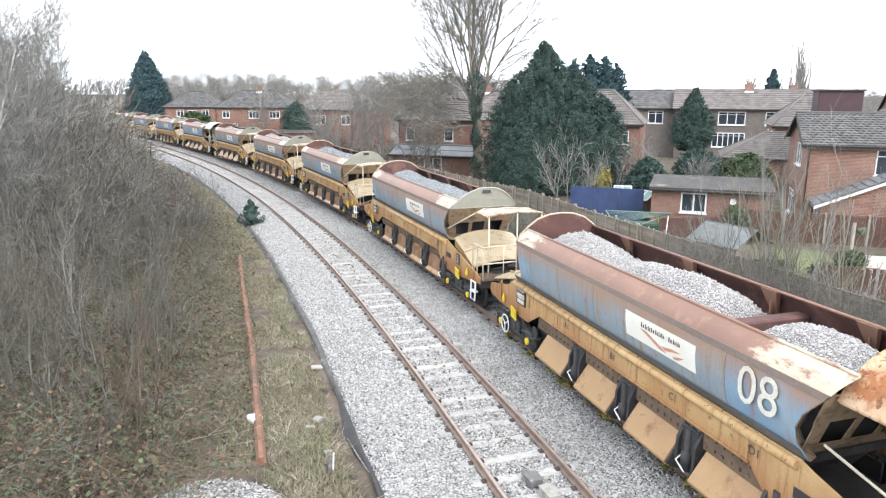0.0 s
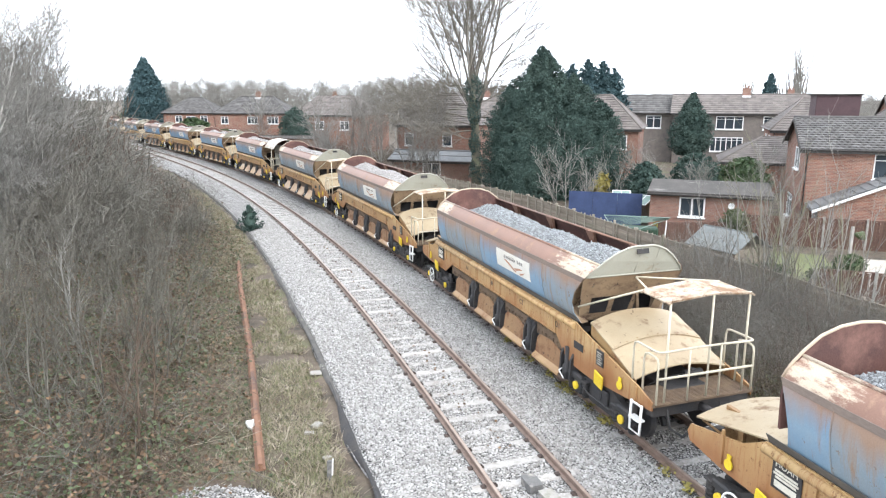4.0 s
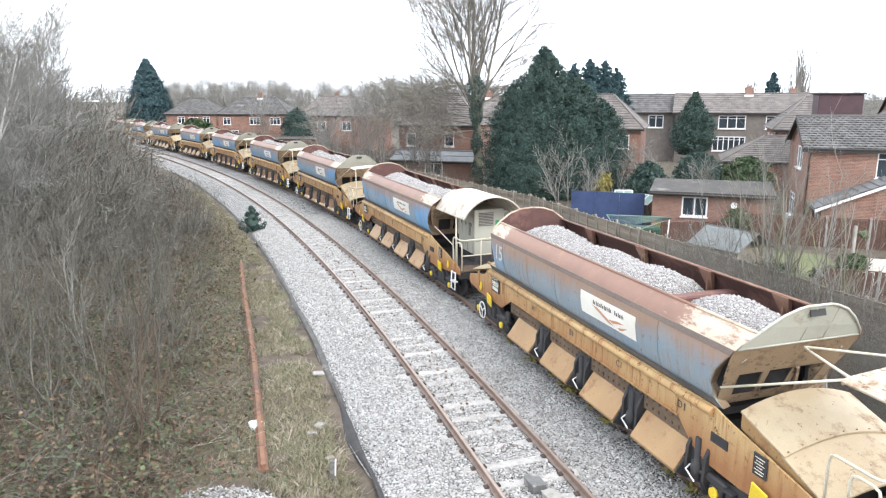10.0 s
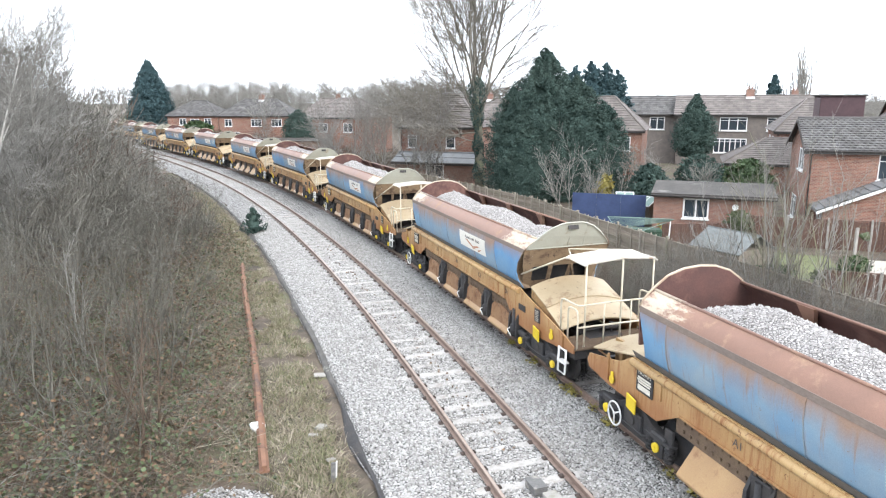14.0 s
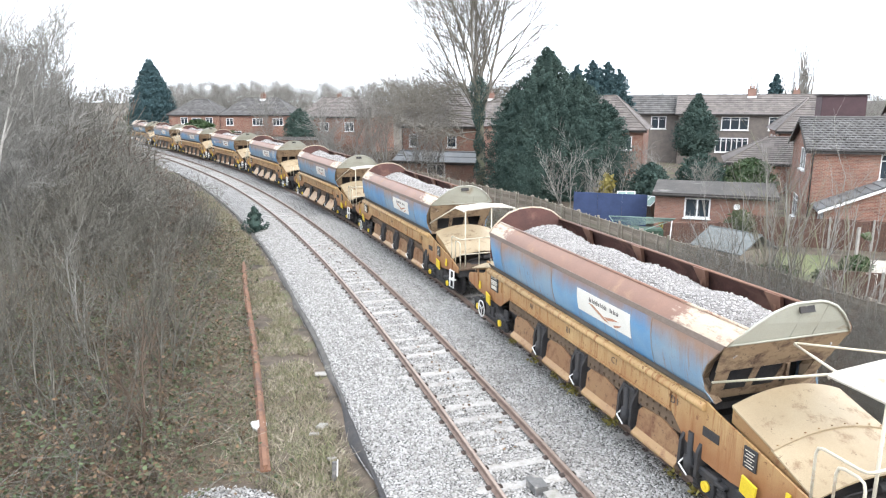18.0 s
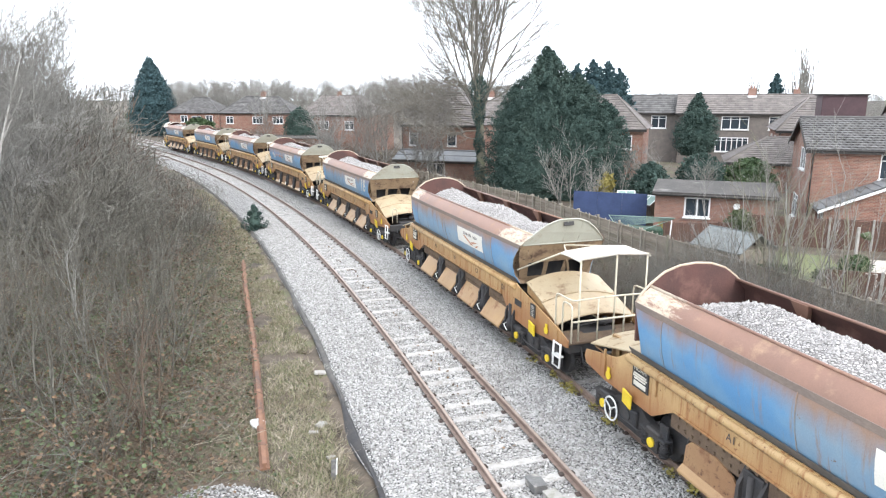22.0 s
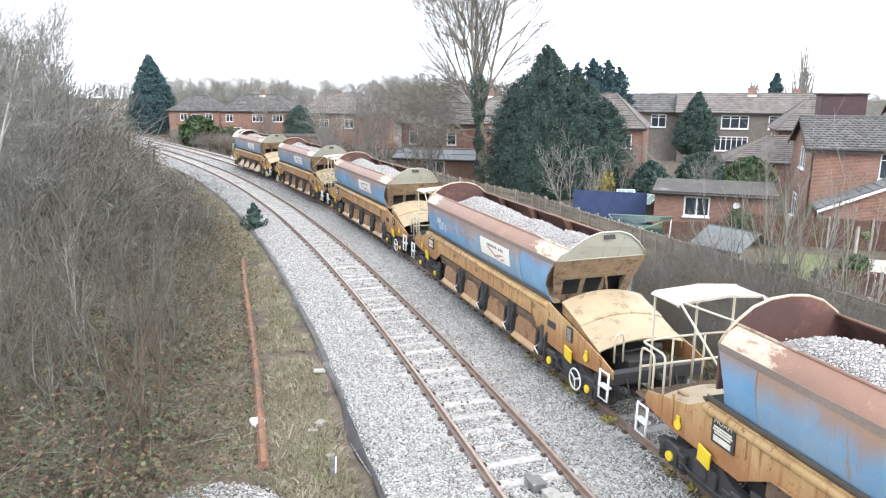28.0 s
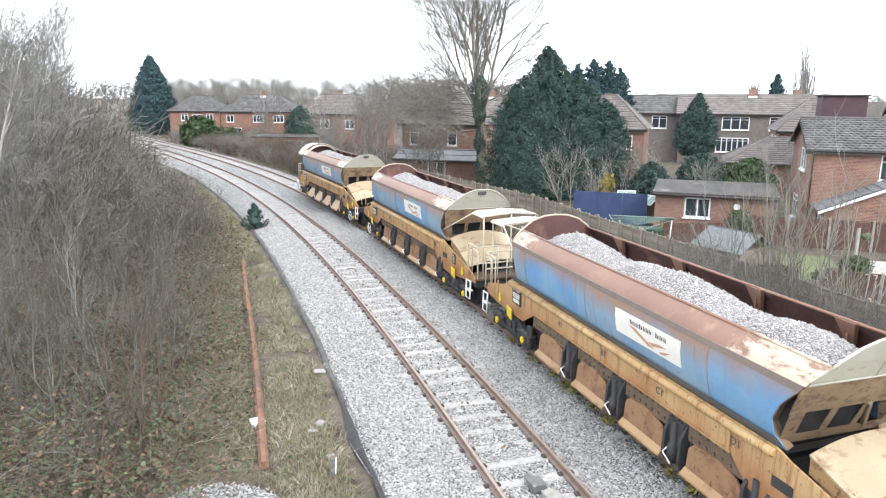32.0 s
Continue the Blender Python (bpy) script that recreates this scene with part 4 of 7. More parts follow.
def rail_loop(pts, r=0.024):
    def build(g):
        smooth_pts = []
        ps = [Vector(p) for p in pts]
        for i, p in enumerate(ps):
            if i in (0, len(ps) - 1):
                smooth_pts.append(p)
                continue
            a, b = (ps[i - 1] - p), (ps[i + 1] - p)
            d = min(0.12, a.length / 2.1, b.length / 2.1)
            p0, p1 = p + a.normalized() * d, p + b.normalized() * d
            smooth_pts += [p0, (p0 + p1 + p * 2) / 4, p1]
        g.tube(smooth_pts, r, 6)
    return build


def canopy(g):
    prof = [(-1.08, -0.05), (-0.98, 0.0), (0.08, 0.07), (0.98, 0.0), (1.08, -0.05)]
    g.sheet([[(x, y, z + 0.012 * math.sin(5 * x + 3 * y)) for x, z in prof] for y in (0.42, 0.0, -0.48)], 0.025, smooth=False)
    for y in (0.4, -0.46):
        g.tube([(x, y, z - 0.03) for x, z in prof], 0.02, 4)


def step_frame(g):
    g.tube([(-1.38, 0.17, 1.15), (-1.4, 0.17, 0.48), (-1.4, -0.17, 0.48), (-1.38, -0.17, 1.15)], 0.03, 5)
    g.box(-1.44, -1.28, -0.17, 0.17, 0.76, 0.8)
    g.tube([(-1.38, 0.17, 1.12), (-1.38, -0.17, 1.12)], 0.026, 5)


def end_hose(k):
    def build(g):
        g.tube([(-0.9, 0, 1.0), (-0.85, -0.08, 0.6), (-0.6, -0.2, 0.45), (-0.4, -0.3, 0.7)] if k else [(0.5, 0, 1.0), (0.55, -0.1, 0.55), (0.4, -0.25, 0.5), (0.2, -0.3, 0.8)], 0.028, 6)
    return build


def info_plate(g):
    g.box(-1.375, -1.345, -0.14, 0.14, -0.18, 0.18, 0.006)


def plate_bars(g):
    for z, w in ((0.12, 0.1), (0.07, 0.07), (0.02, 0.1), (-0.03, 0.06), (-0.08, 0.1), (-0.13, 0.08)):
        g.box(-1.381, -1.376, -w, w, z - 0.007, z + 0.007)


def front_bars(g):
    for z, h, w in ((0.05, 0.018, 0.22), (0.0, 0.018, 0.24), (-0.05, 0.018, 0.2), (-0.15, 0.05, 0.21)):
        g.box(-1.381, -1.376, -w, w, z - h, z + h)


def sign_board(g):
    pr = [(side_x(z) - 0.012, z) for z in (2.33, 2.48, 2.64, 2.8)]
    g.sheet([[(x, -5.98, z) for x, z in pr], [(x, -8.1, z) for x, z in pr]], (0.01, 0, 0))


def on_sign(y0, y1, z0, z1, lean=0.0):
    """A flat shape on the sign: y to the right of its left edge, height from its foot."""
    def build(g):
        q = [(y0, z0), (y1, z0), (y1 + lean, z1), (y0 + lean, z1)]
        g.add([(side_x(2.33 + z) - 0.016, -5.97 - y, 2.33 + z) for y, z in q], [(0, 1, 2, 3)])
    return build


def sign_word(start, widths):
    def build(g):
        y = start
        for w in widths:
            on_sign(y, y + w * 0.3, 0.3, 0.39)(g)
            on_sign(y + w * 0.46, y + w * 0.78, 0.3, 0.365)(g)
            y += w * 1.02
    return build


def sign_mark(g):
    for q in ([(0.5, 0.27), (0.72, 0.27), (1.35, 0.06), (1.15, 0.06)], [(1.15, 0.14), (1.5, 0.2), (1.75, 0.2), (1.3, 0.1)], [(1.5, 0.07), (1.85, 0.15), (1.7, 0.07), (1.55, 0.03)]):
        g.add([(side_x(2.33 + z) - 0.016, -5.97 - y, 2.33 + z) for y, z in q], [(0, 1, 2, 3)])


def cabin_body(g):
    g.box(-0.36, 0.78, -12.55, -11.0, 1.98, 3.1, 0.02)


def cabin_base(g):
    g.box(-0.34, 0.76, -12.52, -11.05, 1.5, 1.975, 0.02)


def cabin_foot(g):
    g.box(-0.3, 0.72, -12.48, -11.1, 1.15, 1.495, 0.02)


def cabin_door(y, low):
    def build(g):
        if low:
            g.box(-0.358, -0.342, y - 0.18, y + 0.18, 1.55, 1.92, 0.006)
        else:
            g.box(-0.378, -0.362, y - 0.17, y + 0.17, 2.05, 2.98, 0.006)
    return build


def cabin_latch(y):
    return lambda g: (g.box(-0.392, -0.379, y - 0.14, y - 0.1, 2.48, 2.6), None)[1]


def cabin_louvre(g):
    for k in range(9):
        z = 2.62 + k * 0.055
        g.box(-0.2, 0.36, -12.575, -12.55, z - 0.1, z - 0.07)


def side_louvre(g):
    for k in range(8):
        z = 2.15 + k * 0.06
        g.box(-0.395, -0.375, -12.3, -12.1, z, z + 0.03)


def vault_roof(g):
    rows = []
    for y in (-10.72, -11.6, -12.5, -13.42):
        rows.append([(1.23 * math.sin(a), y, 2.47 + 1.2 * math.cos(a)) for a in np.radians(np.linspace(-66, 66, 17))])
    g.sheet(rows, 0.03)
    for y in (-10.72, -13.4):
        g.tube([(1.22 * math.sin(a), y, 2.44 + 1.2 * math.cos(a)) for a in np.radians(np.linspace(-66, 66, 17))], 0.025, 5)


def add(w, name, key, build, mats, label="", at=None):
    ob = part(name, shared(key, build, mats), None, w, label)
    if at:
        ob.matrix_basis = at
    return ob


def platform(w, y, flip, roofed, seed):
    """Fenced standing place on a wagon's end; flip turns it for the other end."""
    def put(name, key, build, mats, label=""):
        g = Geo()
        if key not in SHARED:
            build(g)
            g.v = [(a * 0.92, -b if flip else b, float(np.interp(c, [0, 1.25, 2.2, 5], [0, 1.15, 2.2, 5]))) for a, b, c in g.v]
            if flip:
                g.f = [q[::-1] for q in g.f]
            SHARED[key] = g.mesh(name, mats)
        ob = part(name, SHARED[key], None, w, label)
        ob.matrix_basis = pose(0, y, 0)
        return ob
    k = "flip" if flip else "fwd"
    def floor(g):
        q = Geo()
        platform_floor(q)
        g.add([(a, b, c + 1.25) for a, b, c in q.v], q.f)
    put("platform_floor", "pf" + k, floor, M_GRATE, "brown ridged steel floor")
    put("handrail", "h1" + k, rail_loop([(-1.22, 0.4, 1.25), (-1.22, 0.4, 2.2), (-1.22, -0.4, 2.2), (-0.3, -0.4, 2.22)]), M_HANDRAIL)
    put("handrail", "h2" + k, rail_loop([(-1.22, -0.4, 1.25), (-1.22, -0.4, 2.1), (-1.22, 0.05, 2.1), (-1.22, 0.05, 1.25)]), M_HANDRAIL)
    put("handrail", "h3" + k, rail_loop([(1.22, 0.4, 1.25), (1.22, 0.4, 2.2), (1.22, -0.4, 2.2), (0.3, -0.4, 2.22)]), M_HANDRAIL)
    put("handrail", "h4" + k, rail_loop([(1.22, -0.4, 1.25), (1.22, -0.4, 2.1), (1.22, 0.05, 2.1), (1.22, 0.05, 1.25)]), M_HANDRAIL)
    put("handrail", "h5" + k, rail_loop([(-1.2, -0.4, 1.72), (1.2, -0.4, 1.72)]), M_HANDRAIL)
    put("handrail", "h6" + k, rail_loop([(-0.3, -0.4, 2.22), (0.3, -0.4, 2.22)]), M_HANDRAIL)
    for x in (-0.45, 0.35):
        put("handrail_post", "hp%s%s" % (x, k), rail_loop([(x, -0.4, 1.25), (x, -0.4, 2.22)], 0.022), M_HANDRAIL)
    put("step_frame", "st" + k, lambda g: (step_frame(g), None)[1], M_WHITE, "white steel step frame")
    if roofed:
        def roof(g):
            q = Geo()
            canopy(q)
            g.add([(a, b + 0.06, c + 3.22) for a, b, c in q.v], q.f)
        put("canopy", "cp%s%s" % (k, seed < 16), roof, M_ROOFOLD if seed < 16 else M_ROOFWHITE, "cream sheet canopy with rust spots")
        for x, yy in ((-1.0, -0.37), (0.06, -0.37), (1.0, -0.37)):
            put("canopy_post", "cq%s%s%s" % (x, yy, k), rail_loop([(x, yy, 1.25), (x, yy, 3.22)], 0.026), M_HANDRAIL)
        put("canopy_brace", "cb1" + k, rail_loop([(-1.0, 0.45, 3.2), (-1.33, 2.45, 2.3)], 0.022), M_HANDRAIL)
        put("canopy_brace", "cb2" + k, rail_loop([(-0.95, 0.45, 3.22), (0.0, 2.1, 2.98), (0.95, 0.45, 3.22)], 0.022), M_HANDRAIL)


def info(w, y, z):
    ob = add(w, "data_panel", "data_panel", info_plate, M_BLACK, "black plate with white writing", pose(0, y, z))
    part("writing", shared("plate_bars", plate_bars, M_NUMBER), None, ob)
    return ob


def wagon(k, near, far, flared, paints, top, load, seed, number="", number_y=0.0, gap=False, label=""):
    w = thing("hopper_wagon", label, "railway wagon", group="hopper wagons of the train")
    cuts = [-0.3, -1.5, -4.7, -8.8, -10.3]
    for i in range(4):
        last = i == 3
        add(w, "side_panel", "side%d%s" % (i, paints[i].name), wall_piece(cuts[i], cuts[i + 1], SIDE, 1, last), paints[i])
        add(w, "panel_seam", "seam%d" % i, lambda g, y=cuts[i]: g.tube([(x - 0.004, y, z) for x, z in SIDE], 0.014, 4), M_BLUE_OLD) if i else None
    add(w, "side_panel", "farside" + paints[1].name, wall_piece(-0.3, -10.3, SIDE, -1, True), paints[1])
    add(w, "top_sheet", "top_roll" + top.name, wall_piece(-0.3, -10.8, ROLL, 1, True), top, "rust-brown rolled top sheet, chipped cream at its ends")
    add(w, "top_sheet", "top_other", wall_piece(-0.3, -10.8, ROLL, -1, True), M_BROWN)
    add(w, "crease_flange", "crease_flange", lambda g: g.sheet([[(-1.475, -0.62, 2.95), (-1.468, -0.56, 3.06)], [(-1.475, -10.66, 2.95), (-1.468, -10.74, 3.06)]], (0.015, 0, 0), smooth=False), M_FLANGE, "grimy grey-brown flange")
    add(w, "inside_lining", "inside", hopper_inside, M_INNER, "dark rusty inside of the hopper")
    add(w, "end_wall", "far_end_wall", far_end_wall, M_INNER)
    add(w, "end_rim", "far_rim", far_rim, M_PALE)
    for s in (-1, 1):
        add(w, "top_rim", "rim%d" % s, lambda g, s=s: g.tube([(s * 1.1, -0.55, 3.45), (s * 1.1, -10.86, 3.45)], 0.035, 6), M_TOP if s < 0 else M_BROWN)
    for y in (-2.3, -4.8, -7.2, -9.3):
        add(w, "stay", "bracket", bracket, M_BROWN, at=pose(0, y, 0))
    if gap:
        add(w, "cross_beam", "cross_beam", lambda g: g.box(-1.3, 1.3, -8.0, -7.7, 2.75, 3.05, 0.03), M_INNER)
    tagged(add(w, "stone_load", "load%d%s%s" % (seed % 3, gap, load.name), load_heap(seed % 3, gap), [load, M_LOADSTONE if load is M_LOAD else M_STONE_DARK], "heaped crushed stone"), kind="stuff")
    for m in (1, -1):
        add(w, "side_sill", "sill%d" % m, side_sill(m), M_SILL, "orange-rusted yellow side girder")
        add(w, "sill_ledge", "ledge%d" % m, sill_ledge(m), M_SILL)
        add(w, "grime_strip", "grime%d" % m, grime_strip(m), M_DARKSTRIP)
        add(w, "door_beam", "door_beam%d" % m, door_beam(m), M_GRATE, "dark rusty beam with bolts")
        for j in range(4):
            at = pose(0, -2.25 - j * 2.03, 0)
            c = add(w, "chute", "chute%s%d" % (flared, m), chute(flared, m), M_CHUTE if flared else M_CHUTE_RUST, "", at)
            for yy in (0.01, -1.37):
                part("chute_cheek", shared("cheek%s%d%s" % (flared, m, yy), chute_cheek(flared, m, yy), M_BLACK), None, c)
            part("door_ram", shared("ram%d" % m, chute_ram(m), M_BLACK), None, c)
            part("ram_block", shared("ram_block%d" % m, ram_block(m), M_BLACK), None, c)
            for yy in (-1.94, -1.48):
                part("ram_plate", shared("ram_plate%d" % m, ram_plate(m), M_BLACK), None, c).matrix_basis = pose(0, yy, 0)
            if not flared:
                part("door_lip", shared("chute_lip%d" % m, door_lip(m), M_CHUTE), None, c, "tan door lip")
            if m > 0:
                part("lever", shared("lever", lever, M_WHITE), None, c)
    add(w, "underframe", "underframe", underframe, M_BLACK)
    for j, ch in enumerate("ABCD"):
        lettering(ch + "1", 0.2, pose(-1.212, -3.4 - j * 2.03, 1.56) @ pose(0, 0, 0, 90, 0, -90), "bay_letters", w, M_SIGNINK)
    for y in (-0.38, -11.42):
        b = part("bogie", shared("bogie_middle", bogie_middle, M_BLACK), None, w, "oily black bogie with yellow axle caps")
        b.matrix_basis = pose(0, y, 0)
        for m in (1, -1):
            part("side_frame", shared("bogie_frame%d" % m, bogie_frame(m), M_BLACK), None, b)
        for d in (0.92, -0.92):
            x = part("wheelset", shared("wheelset", wheelset, [M_BLACK]), None, b)
            x.matrix_basis = pose(0, d, 0.46)
            h = part("axle_cap", shared("hub", hub, M_YELLOW), None, b, "yellow axle cap")
            h.matrix_basis = pose(0, d, 0.44)
        add(w, "marker_plate", "yellow_tag", yellow_tag, M_YELLOW, "tilted yellow plate", pose(0, y - 0.06, 0.96))
        add(w, "lifting_tag", "round_tag", round_tag, M_YELLOW, "yellow lifting eye", pose(0, y + (0.78 if y > -1 else -0.78), 1.13))
    add(w, "handwheel", "handwheel", handwheel, M_WHITE, "white spoked brake wheel", pose(0, 0.2 if near != "plain" else -11.8, 0.46))
    fp = add(w, "data_panel", "front_panel", lambda g: g.box(-1.375, -1.345, -0.28, 0.28, -0.25, 0.25, 0.006), M_BLACK, "black plate with white writing", pose(0, -0.78, 1.54))
    part("writing", shared("front_bars", front_bars, M_NUMBER), None, fp)
    lettering("HOAH", 0.15, pose(-1.23, 0.0, 0.16) @ pose(0, 0, 0, 90, 0, -90), "panel_letters", fp, M_NUMBER)
    info(w, -11.4, 1.42)
    add(w, "side_vent", "vent", lambda g: g.box(-1.36, -1.34, -10.68, -10.28, 1.32, 1.5), M_BLACK)
    sb = add(w, "sign_board", "sign_board", sign_board, M_SIGN, "white board with red-brown shapes")
    part("sign_writing", shared("sign_word_a", sign_word(0.55, (0.13, 0.1, 0.08, 0.14, 0.1, 0.08, 0.1)), M_SIGNINK), None, sb)
    part("sign_writing", shared("sign_word_b", sign_word(1.4, (0.13, 0.1, 0.05, 0.05)), M_SIGNINK), None, sb)
    part("sign_emblem", shared("sign_mark", sign_mark, M_SIGNRUST), None, sb)
    if number:
        lettering(number, 0.86 if number_y < -5 else 0.6, pose(-1.345, number_y, 2.58) @ pose(0, 0, 0, 90, 0, -90), "wagon_number", w, M_NUMBER, "cream painted numerals")
    back = pose(0, 0, 0)
    add(w, "end_slope", "end_slope", end_slope, M_ENDSLOPE, "rust-streaked sloping hopper end", back)
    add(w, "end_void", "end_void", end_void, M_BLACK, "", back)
    if near == "generator":
        roofm = M_ROOFRUST if k == 0 else M_ROOFWHITE
        add(w, "vault_roof", "vault" + roofm.name, vault_roof, roofm, "arched roof sheet over the generator")
        cb = add(w, "generator_cabin", "cabin", cabin_body, M_CABIN, "grey panelled generator cabinet")
        part("cabin_base", shared("cabin_base", cabin_base, M_CABIN), None, cb)
        part("cabin_foot", shared("cabin_foot", cabin_foot, M_BLACK), None, cb)
        for y in (-11.32, -11.72, -12.2):
            part("cabin_door", shared("cabin_door%s" % y, cabin_door(y, False), M_CABIN), None, cb)
            part("cabin_door", shared("cabin_low_door%s" % y, cabin_door(y, True), M_CABIN), None, cb)
            part("latch", shared("cabin_latch%s" % y, cabin_latch(y), M_BLACK), None, cb)
        tagged(part("louvre", shared("cabin_louvre", cabin_louvre, M_DARKSTRIP), None, cb), kind="stuff")
        tagged(part("louvre", shared("cabin_side_louvre", side_louvre, M_DARKSTRIP), None, cb), kind="stuff")
        part("safety_label", shared("green_label", lambda g: g.box(0.5, 0.66, -12.565, -12.552, 2.5, 2.72), M_GREENSIGN), None, cb)
        add(w, "generator_floor", "gen_floor", lambda g: g.box(-1.25, 1.25, -12.6, -10.3, 1.15, 1.22, 0.01), M_BLACK)
        add(w, "side_rail", "gen_rail", rail_loop([(-1.25, -10.6, 2.3), (-1.24, -12.45, 1.95), (-1.24, -12.5, 1.25)], 0.022), M_HANDRAIL)
        platform(w, -12.85, False, False, seed)
        for x in (-1.2, 1.2):
            add(w, "roof_post", "rp%s" % x, rail_loop([(x, -12.6, 1.25), (x, -12.6, 3.02)], 0.035), M_HANDRAIL)
    else:
        add(w, "end_plate", "end_plate", end_plate, M_ENDPLATE, "dirty white hopper end plate", back)
        add(w, "end_label", "end_label", lambda g: g.box(-0.17, 0.17, -0.012, 0.012, -0.06, 0.06, 0.004, at=pose(0, -11.0, 3.74, -20, 0, 0)), M_BLACK, "small black label", back)
        add(w, "brake_gear", "brake_gear", brake_gear, M_BLACK, "black brake cylinder")
        sl = add(w, "slope_cover", "slope_cover", arched_plate(-10.8, -11.74, 2.1, 1.8), M_TANPLATE, "arched cream steel cover plate", back)
        part("lower_plate", shared("lower_plate", arched_plate(-11.68, -12.56, 1.79, 1.44), M_TANPLATE), None, sl)
        for s in (-1, 1):
            part("cover_flange", shared("flange%d" % s, cover_flange(s), M_TAN), None, sl)
        part("rivets", shared("cover_seam", cover_seam, M_TAN), None, sl)
        if near == "canopy":
            platform(w, -12.88, False, True, seed)
        else:
            add(w, "end_rail", "end_rail", rail_loop([(-0.95, -12.75, 1.2), (-0.95, -12.75, 1.9), (-0.7, -12.75, 1.9), (-0.7, -12.75, 1.2)]), M_HANDRAIL)
            add(w, "step_frame", "st_plain", step_frame, M_WHITE, "white steel step frame", pose(0, -13.0, 0))
    if far == "beak":
        bk = add(w, "beak_cover", "beak", arched_plate(1.42, -0.7, 1.54, 2.08), M_TANPLATE, "arched cream cover plate")
        part("cover_frame", shared("beak_frame", beak_frame, M_TAN), None, bk)
    elif far == "platform":
        bk = add(w, "beak_cover", "beak", arched_plate(1.42, -0.7, 1.54, 2.08), M_TANPLATE, "arched cream cover plate")
        bk.matrix_basis = pose(0, 0, -0.35)
        part("cover_frame", shared("beak_frame", beak_frame, M_TAN), None, bk)
        platform(w, 1.45, True, True, seed)
    else:
        add(w, "vault_roof", "vault_far", vault_roof, M_ROOFWHITE, "white arched roof sheet", pose(0, 12.25, 0))
        add(w, "generator_cabin", "cabin_far", lambda g: g.box(-0.8, 0.8, 0.2, 1.2, 1.25, 3.15, 0.02), M_CABIN, "grey generator cabinet")
        platform(w, 1.4, True, False, seed)
    for q in (0, 1):
        add(w, "brake_hose", "hose%d" % q, end_hose(q), M_BLACK, "", pose(0, -13.2, 0))
    return w


OLD, MID, FRESH = M_BLUE_OLD, M_BLUE, M_BLUE_NEW
def scrawl(g, start, reach, low, high, seed, r=0.012):
    """Loose painted loops on the bowed side."""
    rng = random.Random(seed)
    y, n = start, int(reach / 0.09)
    pts = []
    for k in range(n):
        z = (low + high) / 2 + (high - low) / 2 * math.sin(k * 1.7 + rng.uniform(-0.5, 0.5)) * rng.uniform(0.5, 1)
        yy = y - k * 0.09 + rng.uniform(-0.08, 0.08)
        pts.append((side_x(z) - 0.008, yy, z))
    g.tube(pts, r, 4)


PLAN = [
    ("generator", "beak", True, (MID, OLD, OLD, MID), M_LOAD, "08", -9.55, True),
    ("canopy", "beak", False, (MID, OLD, OLD, OLD), M_LOAD_DARK, "", 0, False),
    ("canopy", "beak", False, (MID, OLD, MID, OLD), M_LOAD_DARK, "", 0, False),
    ("canopy", "beak", False, (MID, OLD, OLD, OLD), M_LOAD, "", 0, False),
    ("canopy", "beak", True, (MID, OLD, OLD, OLD), M_LOAD, "15", -1.28, True),
    ("generator", "beak", True, (FRESH, MID, MID, FRESH), M_LOAD, "", 0, False),
    ("canopy", "beak", False, (FRESH, MID, MID, FRESH), M_LOAD, "", 0, False),
    ("canopy", "beak", False, (FRESH, MID, FRESH, MID), M_LOAD, "", 0, False),
    ("canopy", "beak", False, (FRESH, FRESH, MID, FRESH), M_LOAD, "", 0, False),
    ("canopy", "beak", True, (FRESH, MID, MID, FRESH), M_LOAD, "", 0, False),
    ("plain", "platform", True, (FRESH, MID, MID, FRESH), M_LOAD, "18", -9.6, False),
    ("plain", "platform", False, (FRESH, FRESH, MID, FRESH), M_LOAD, "", 0, False),
    ("plain", "platform", False, (MID, FRESH, MID, FRESH), M_LOAD, "", 0, False),
    ("canopy", "beak", False, (FRESH, MID, FRESH, MID), M_LOAD, "", 0, False),
    ("plain", "generator", True, (FRESH, MID, MID, MID), M_LOAD, "", 0, False),
]
ENDS = {"generator": "generator cabin", "canopy": "canopied platform", "plain": "plain sloped end"}
WAGONS = []
for k, (near, far, flared, paints, load, number, number_y, gap) in enumerate(PLAN):
    tone = "faded grey-blue" if paints[1] is OLD else "blue"
    text = "rusty %s and yellow stone hopper wagon with %s" % (tone, ENDS[near])
    WAGONS.append(wagon(k, near, far, flared, paints, M_TOP, load, 11 + k, number, number_y, gap, text))

part("graffiti", shared("scrawl_pale", lambda g: (scrawl(g, -1.75, 1.1, 2.3, 2.75, 3, 0.016), None)[1], M_NUMBER), None, WAGONS[11], "pale sprayed scribble")
part("graffiti", shared("scrawl_red", lambda g: (scrawl(g, -2.7, 2.9, 2.4, 2.72, 4, 0.011), None)[1], M_SIGNRUST), None, WAGONS[11], "faint red sprayed scribble")

# ---- houses and gardens beyond the line ----
GRID = -20.0  # the streets and gardens are turned by this much
LAND = -0.75


